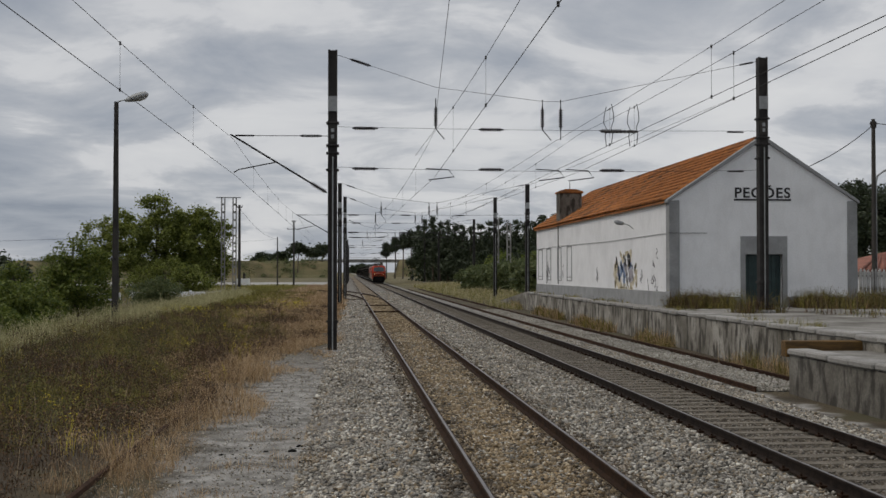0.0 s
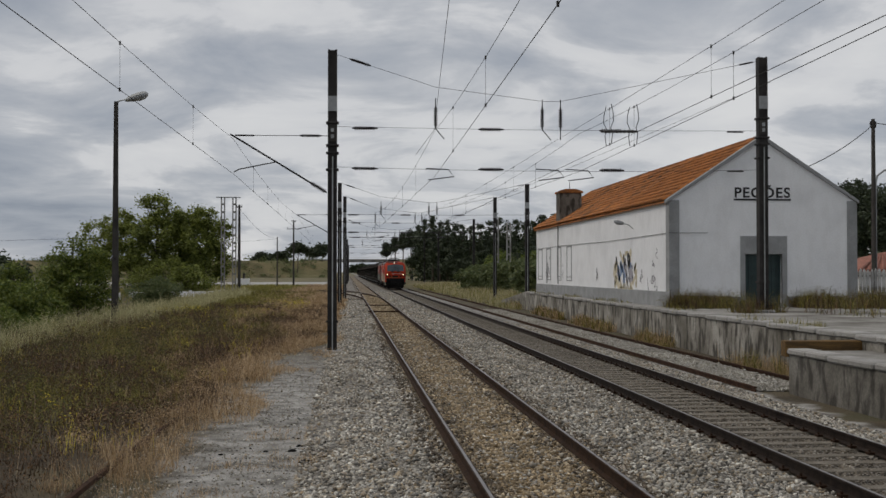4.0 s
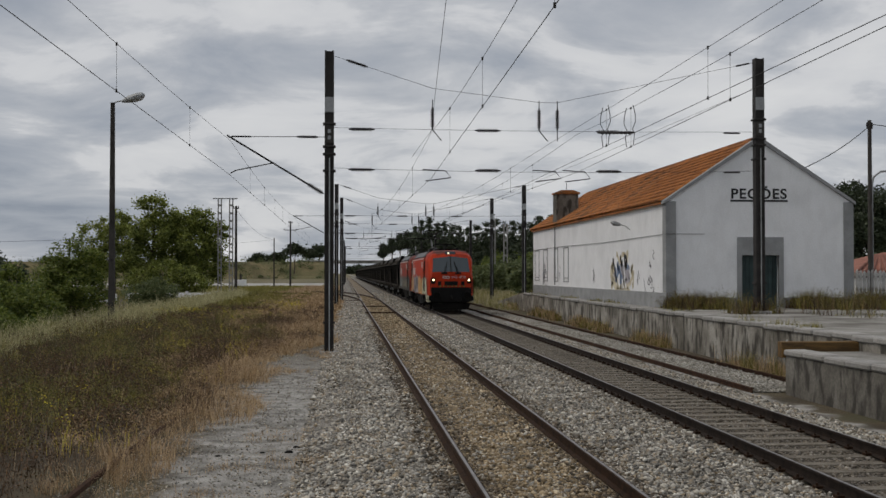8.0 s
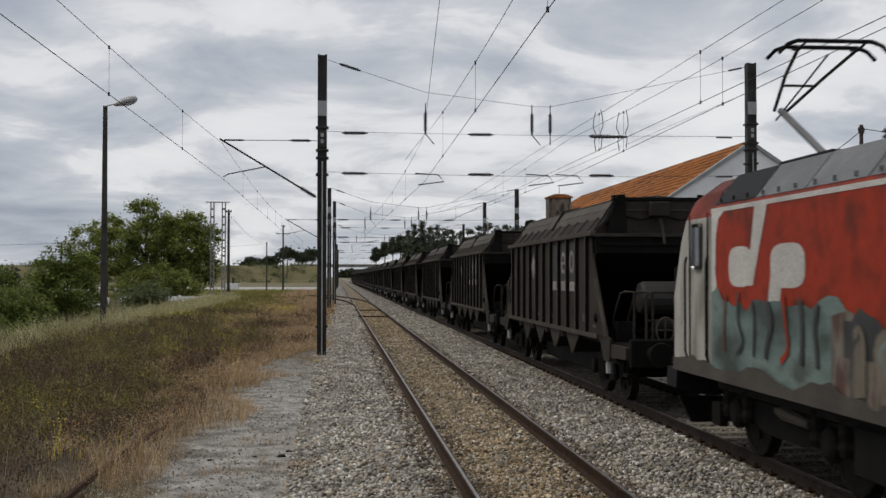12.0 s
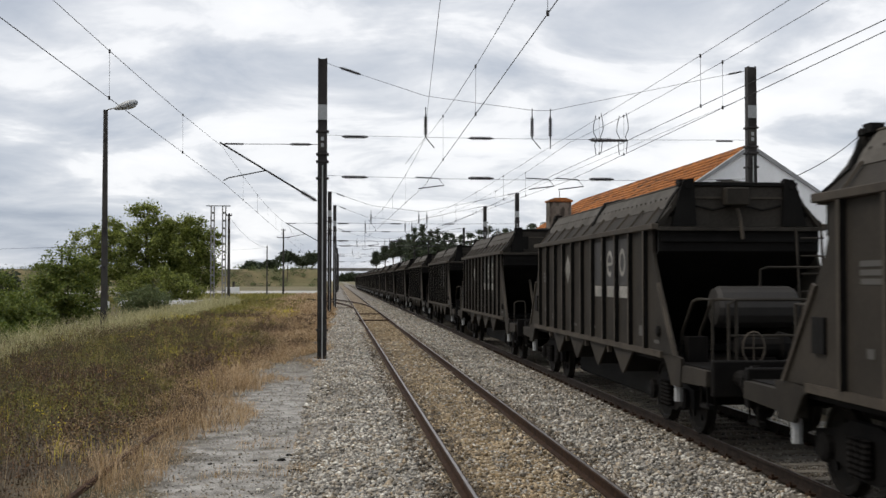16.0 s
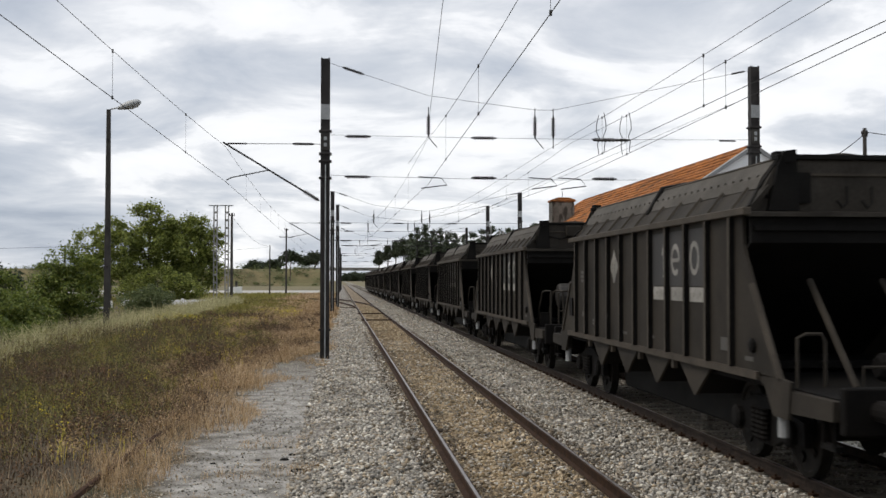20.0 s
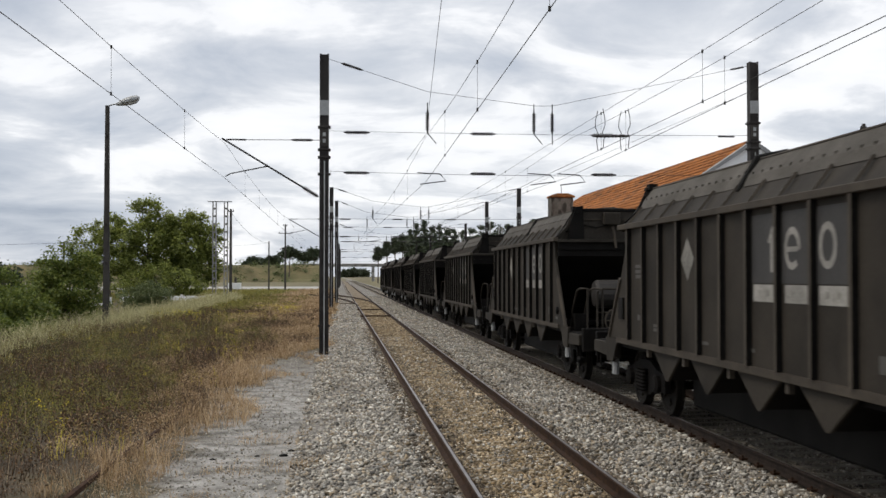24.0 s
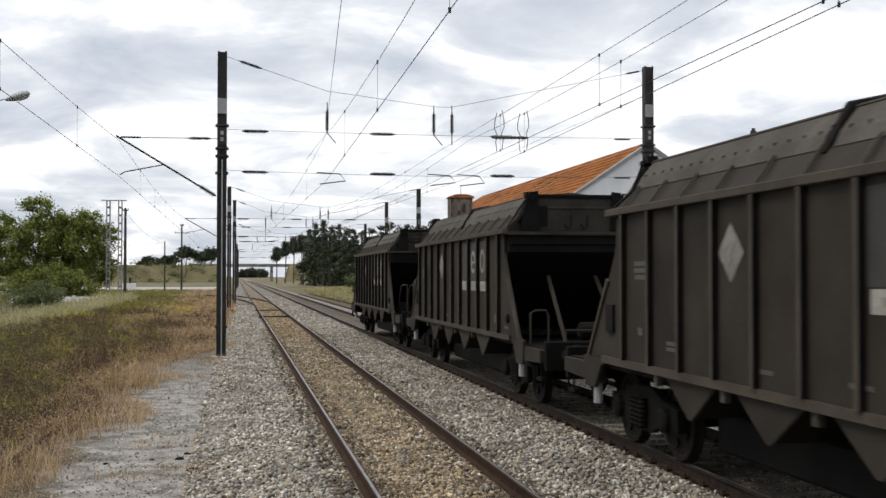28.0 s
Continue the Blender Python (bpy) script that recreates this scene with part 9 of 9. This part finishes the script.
M["stone"] = loose_stone("crushed_grey_stone", [(0.060, 0.051, 0.037), (0.360, 0.340, 0.298), (0.200, 0.157, 0.100), (0.700, 0.670, 0.595), (0.300, 0.281, 0.247), (0.090, 0.084, 0.074), (0.520, 0.488, 0.419), (0.320, 0.246, 0.154), (0.440, 0.424, 0.391)])
M["stone_dark"] = loose_stone("dusty_brown_stone", [(0.04, 0.033, 0.024), (0.19, 0.165, 0.135), (0.12, 0.096, 0.066), (0.34, 0.31, 0.265), (0.07, 0.062, 0.052), (0.23, 0.19, 0.135)])
M["stone_pale"] = loose_stone("pale_dusty_stone", [(0.170, 0.153, 0.121), (0.400, 0.380, 0.335), (0.280, 0.256, 0.210), (0.540, 0.522, 0.474), (0.330, 0.315, 0.279)])
M["stone_tan"] = loose_stone("rust_dusted_stone", [(0.075, 0.052, 0.026), (0.360, 0.276, 0.167), (0.240, 0.162, 0.074), (0.580, 0.483, 0.335), (0.280, 0.207, 0.121), (0.110, 0.082, 0.046), (0.460, 0.364, 0.233)])


def bed_z(x, y):
    return np.interp(x, [-0.75, -0.35, 0.25, 1.4, 3.5, 5.75, 7.65, 8.3, 8.9], [-0.35, -0.30, -0.21, -0.185, -0.185, -0.2, -0.205, -0.22, -0.33])


def off_rails(x, y, r):
    ok = np.ones(len(x), bool)
    for q in (T1L, T1R, T2L, T2R):
        ok &= np.abs(x - q) > 0.11
    return ok


def not_loop(x, y, r):
    return off_rails(x, y, r) & (np.abs(x - 2.44) > 0.95)


def ragged(x, y, r):
    """Tan stones thin out raggedly past the rails."""
    q = np.column_stack([x, y])
    return off_rails(x, y, r) & ((np.abs(x - 2.44) < 0.8 + 0.35 * r.random(len(x)) + 0.35 * noise2(q, 1.3, 51)) | (r.random(len(x)) < 0.12))


stone_field("ballast_stones", "loose crushed grey ballast stones", 40000, -0.7, 1.45, 10, 66, bed_z, M["stone"], 21, size=(0.017, 0.040), keep=off_rails, power=1.9)
stone_field("ballast_stones_middle", "loose crushed grey ballast between the tracks", 40000, 3.42, 5.72, 10, 66, bed_z, M["stone"], 22, size=(0.017, 0.040), keep=off_rails, power=1.9)
stone_field("ballast_stones_tan", "rust-dusted ballast stones between the loop rails", 40000, 1.28, 3.62, 10, 56, lambda x, y: bed_z(x, y) + 0.008, M["stone_tan"], 23, size=(0.015, 0.035), keep=ragged, power=1.8)
stone_field("ballast_stones_mixed", "grey stones among the rust-dusted ballast", 7000, 1.5, 3.4, 10, 50, lambda x, y: bed_z(x, y) + 0.012, M["stone"], 28, size=(0.016, 0.036), keep=off_rails, power=1.8)
# narrow strips of darker stones on both sides of each loop rail
M["stone_rail"] = loose_stone("dark_brown_stone", [(0.035, 0.027, 0.019), (0.13, 0.102, 0.072), (0.07, 0.054, 0.036), (0.22, 0.175, 0.125), (0.10, 0.078, 0.054)])
for qx, seed_ in ((T1L - 0.27, 81), (T1L + 0.24, 82), (T1R - 0.24, 83), (T1R + 0.27, 84)):
    stone_field("rail_side_stones", "dark brown ballast along a rail", 3600, qx - 0.16, qx + 0.16, 10, 60, lambda x, y: bed_z(x, y) + 0.016, M["stone_rail"], seed_, size=(0.014, 0.032), keep=off_rails, power=1.8)
stone_field("ballast_stones_far", "crushed ballast farther along the line", 30000, -0.5, 5.7, 58, 150, bed_z, M["stone"], 29, size=(0.03, 0.06), keep=not_loop, power=1.3)
stone_field("ballast_stones_far_tan", "rust-dusted ballast farther along the line", 14000, 1.45, 3.45, 50, 130, lambda x, y: bed_z(x, y) + 0.006, M["stone_tan"], 30, size=(0.028, 0.05), keep=off_rails, power=1.3)
stone_field("ballast_stones_shoulder", "loose crushed ballast beside the running track", 26000, 7.68, 9.2, 12, 60, bed_z, M["stone"], 24, keep=off_rails, power=1.6)


def between_sleepers(x, y, r):
    ph = np.abs(((y - 4.0 + 0.3) % 0.6) - 0.3)
    return off_rails(x, y, r) & ((ph > 0.125) | (r.random(len(x)) < 0.16))


stone_field("sleeper_bay_stones", "dusty ballast between the sleepers", 30000, 5.92, 7.48, 10, 56, lambda x, y: bed_z(x, y) + 0.006, M["stone_dark"], 25, size=(0.014, 0.032), keep=between_sleepers, power=1.6)
stone_field("grit_stones", "scattered stones on the grit path", 13000, -3.6, -0.4, 10, 48, lambda x, y: GZ(x, y), M["stone"], 26, size=(0.008, 0.022), power=1.5)
stone_field("siding_stones", "sparse ballast round the siding rails", 20000, 9.48, 11.05, 26, 84, lambda x, y: np.full(len(x), -0.31), M["stone_pale"], 27, size=(0.018, 0.036), power=1.4)


def build_buried_rail():
    t = thing("buried_rail", "rusted old rail half buried along the field edge", "rail")
    bm = B()
    tube(bm, [(-3.30, 11.0, -0.25), (-3.24, 14.9, -0.22), (-3.19, 18.1, -0.22), (-3.05, 22.4, -0.25)], 0.05, 6)
    part("rail_head", bm, M["rail_old"], t)


build_buried_rail()


def clod(x, y, r):
    rnd = random.Random(int(x * 100))
    bm = B()
    bmesh.ops.create_icosphere(bm, subdivisions=2, radius=r)
    for v in bm.verts:
        v.co *= rnd.uniform(0.75, 1.2)
        v.co.z *= 0.55
        v.co.x *= 1.4
    return thing("clod", "dark lump of stone lying on the grit", "stone", pose(x, y, ground_z(x, y) + r * 0.25), group="dark lumps on the grit", bm=bm, material=M["wagon_dark"])


for cx, cy, cr in ((-0.62, 16.9, 0.075), (-0.85, 18.0, 0.05), (-1.25, 18.0, 0.03), (-1.9, 17.7, 0.03), (-0.75, 18.5, 0.04)):
    clod(cx, cy, cr)


# ---- the train runs in ----
# leading end of the train along the track, second by second
RUN = [(0, 247.0), (3, 182.3), (6, 117.0), (8, 71.8), (10, 26.1), (11, 3.1), (12, -20.1), (12.5, -31.7), (14.5, -78.8), (15, -90.7), (16, -114.2), (18, -161.0), (20, -207.9), (21, -231.1), (24, -302.15), (25, -325.85), (25.5, -337.3), (26, -349.2), (28, -397.0)]


def run_at(t):
    """Smooth interpolation of the run."""
    for i in range(len(RUN) - 1):
        (t0, a), (t1, b) = RUN[i], RUN[i + 1]
        if t <= t1 or i == len(RUN) - 2:
            h = t1 - t0
            m0 = (b - a) / h if i == 0 else 0.5 * ((b - a) / h + (a - RUN[i - 1][1]) / (t0 - RUN[i - 1][0]))
            m1 = (b - a) / h if i == len(RUN) - 2 else 0.5 * ((b - a) / h + (RUN[i + 2][1] - b) / (RUN[i + 2][0] - t1))
            u = (t - t0) / h
            return (2 * u ** 3 - 3 * u * u + 1) * a + (u ** 3 - 2 * u * u + u) * h * m0 + (-2 * u ** 3 + 3 * u * u) * b + (u ** 3 - u * u) * h * m1


def motions():
    xc = (T2L + T2R) / 2
    times = [0.5 * k for k in range(57)]
    cars = [(engine_1, -0.3), (engine_2, -0.3 + ENGINE)] + [(w, 40.15 + WL * k) for k, w in enumerate(WAGONS)]
    for car, off in cars:
        walk(car, [(t, pose(xc, run_at(t) + off, 0)) for t in times])
    # wheels roll without slip; cars of one kind share the turning of their axles
    steps = [k / FPS for k in range(28 * FPS + 1)]
    roll = [run_at(0) - run_at(t) for t in steps]
    done = {}
    for car, off in cars:
        for part_ in car.children:
            if not part_.name.startswith("wheelset"):
                continue
            p = part_.location.copy()
            key = (round(p.y, 3), round(p.z, 3))
            if key in done:
                part_.rotation_mode = "QUATERNION"
                ad = part_.animation_data_create()
                ad.action = done[key].action
                ad.action_slot = done[key].action_slot
            else:
                walk(part_, [(t, pose(p.x, p.y, p.z) @ Matrix.Rotation(d / p.z, 4, "X")) for t, d in zip(steps, roll)])
                done[key] = part_.animation_data


motions()
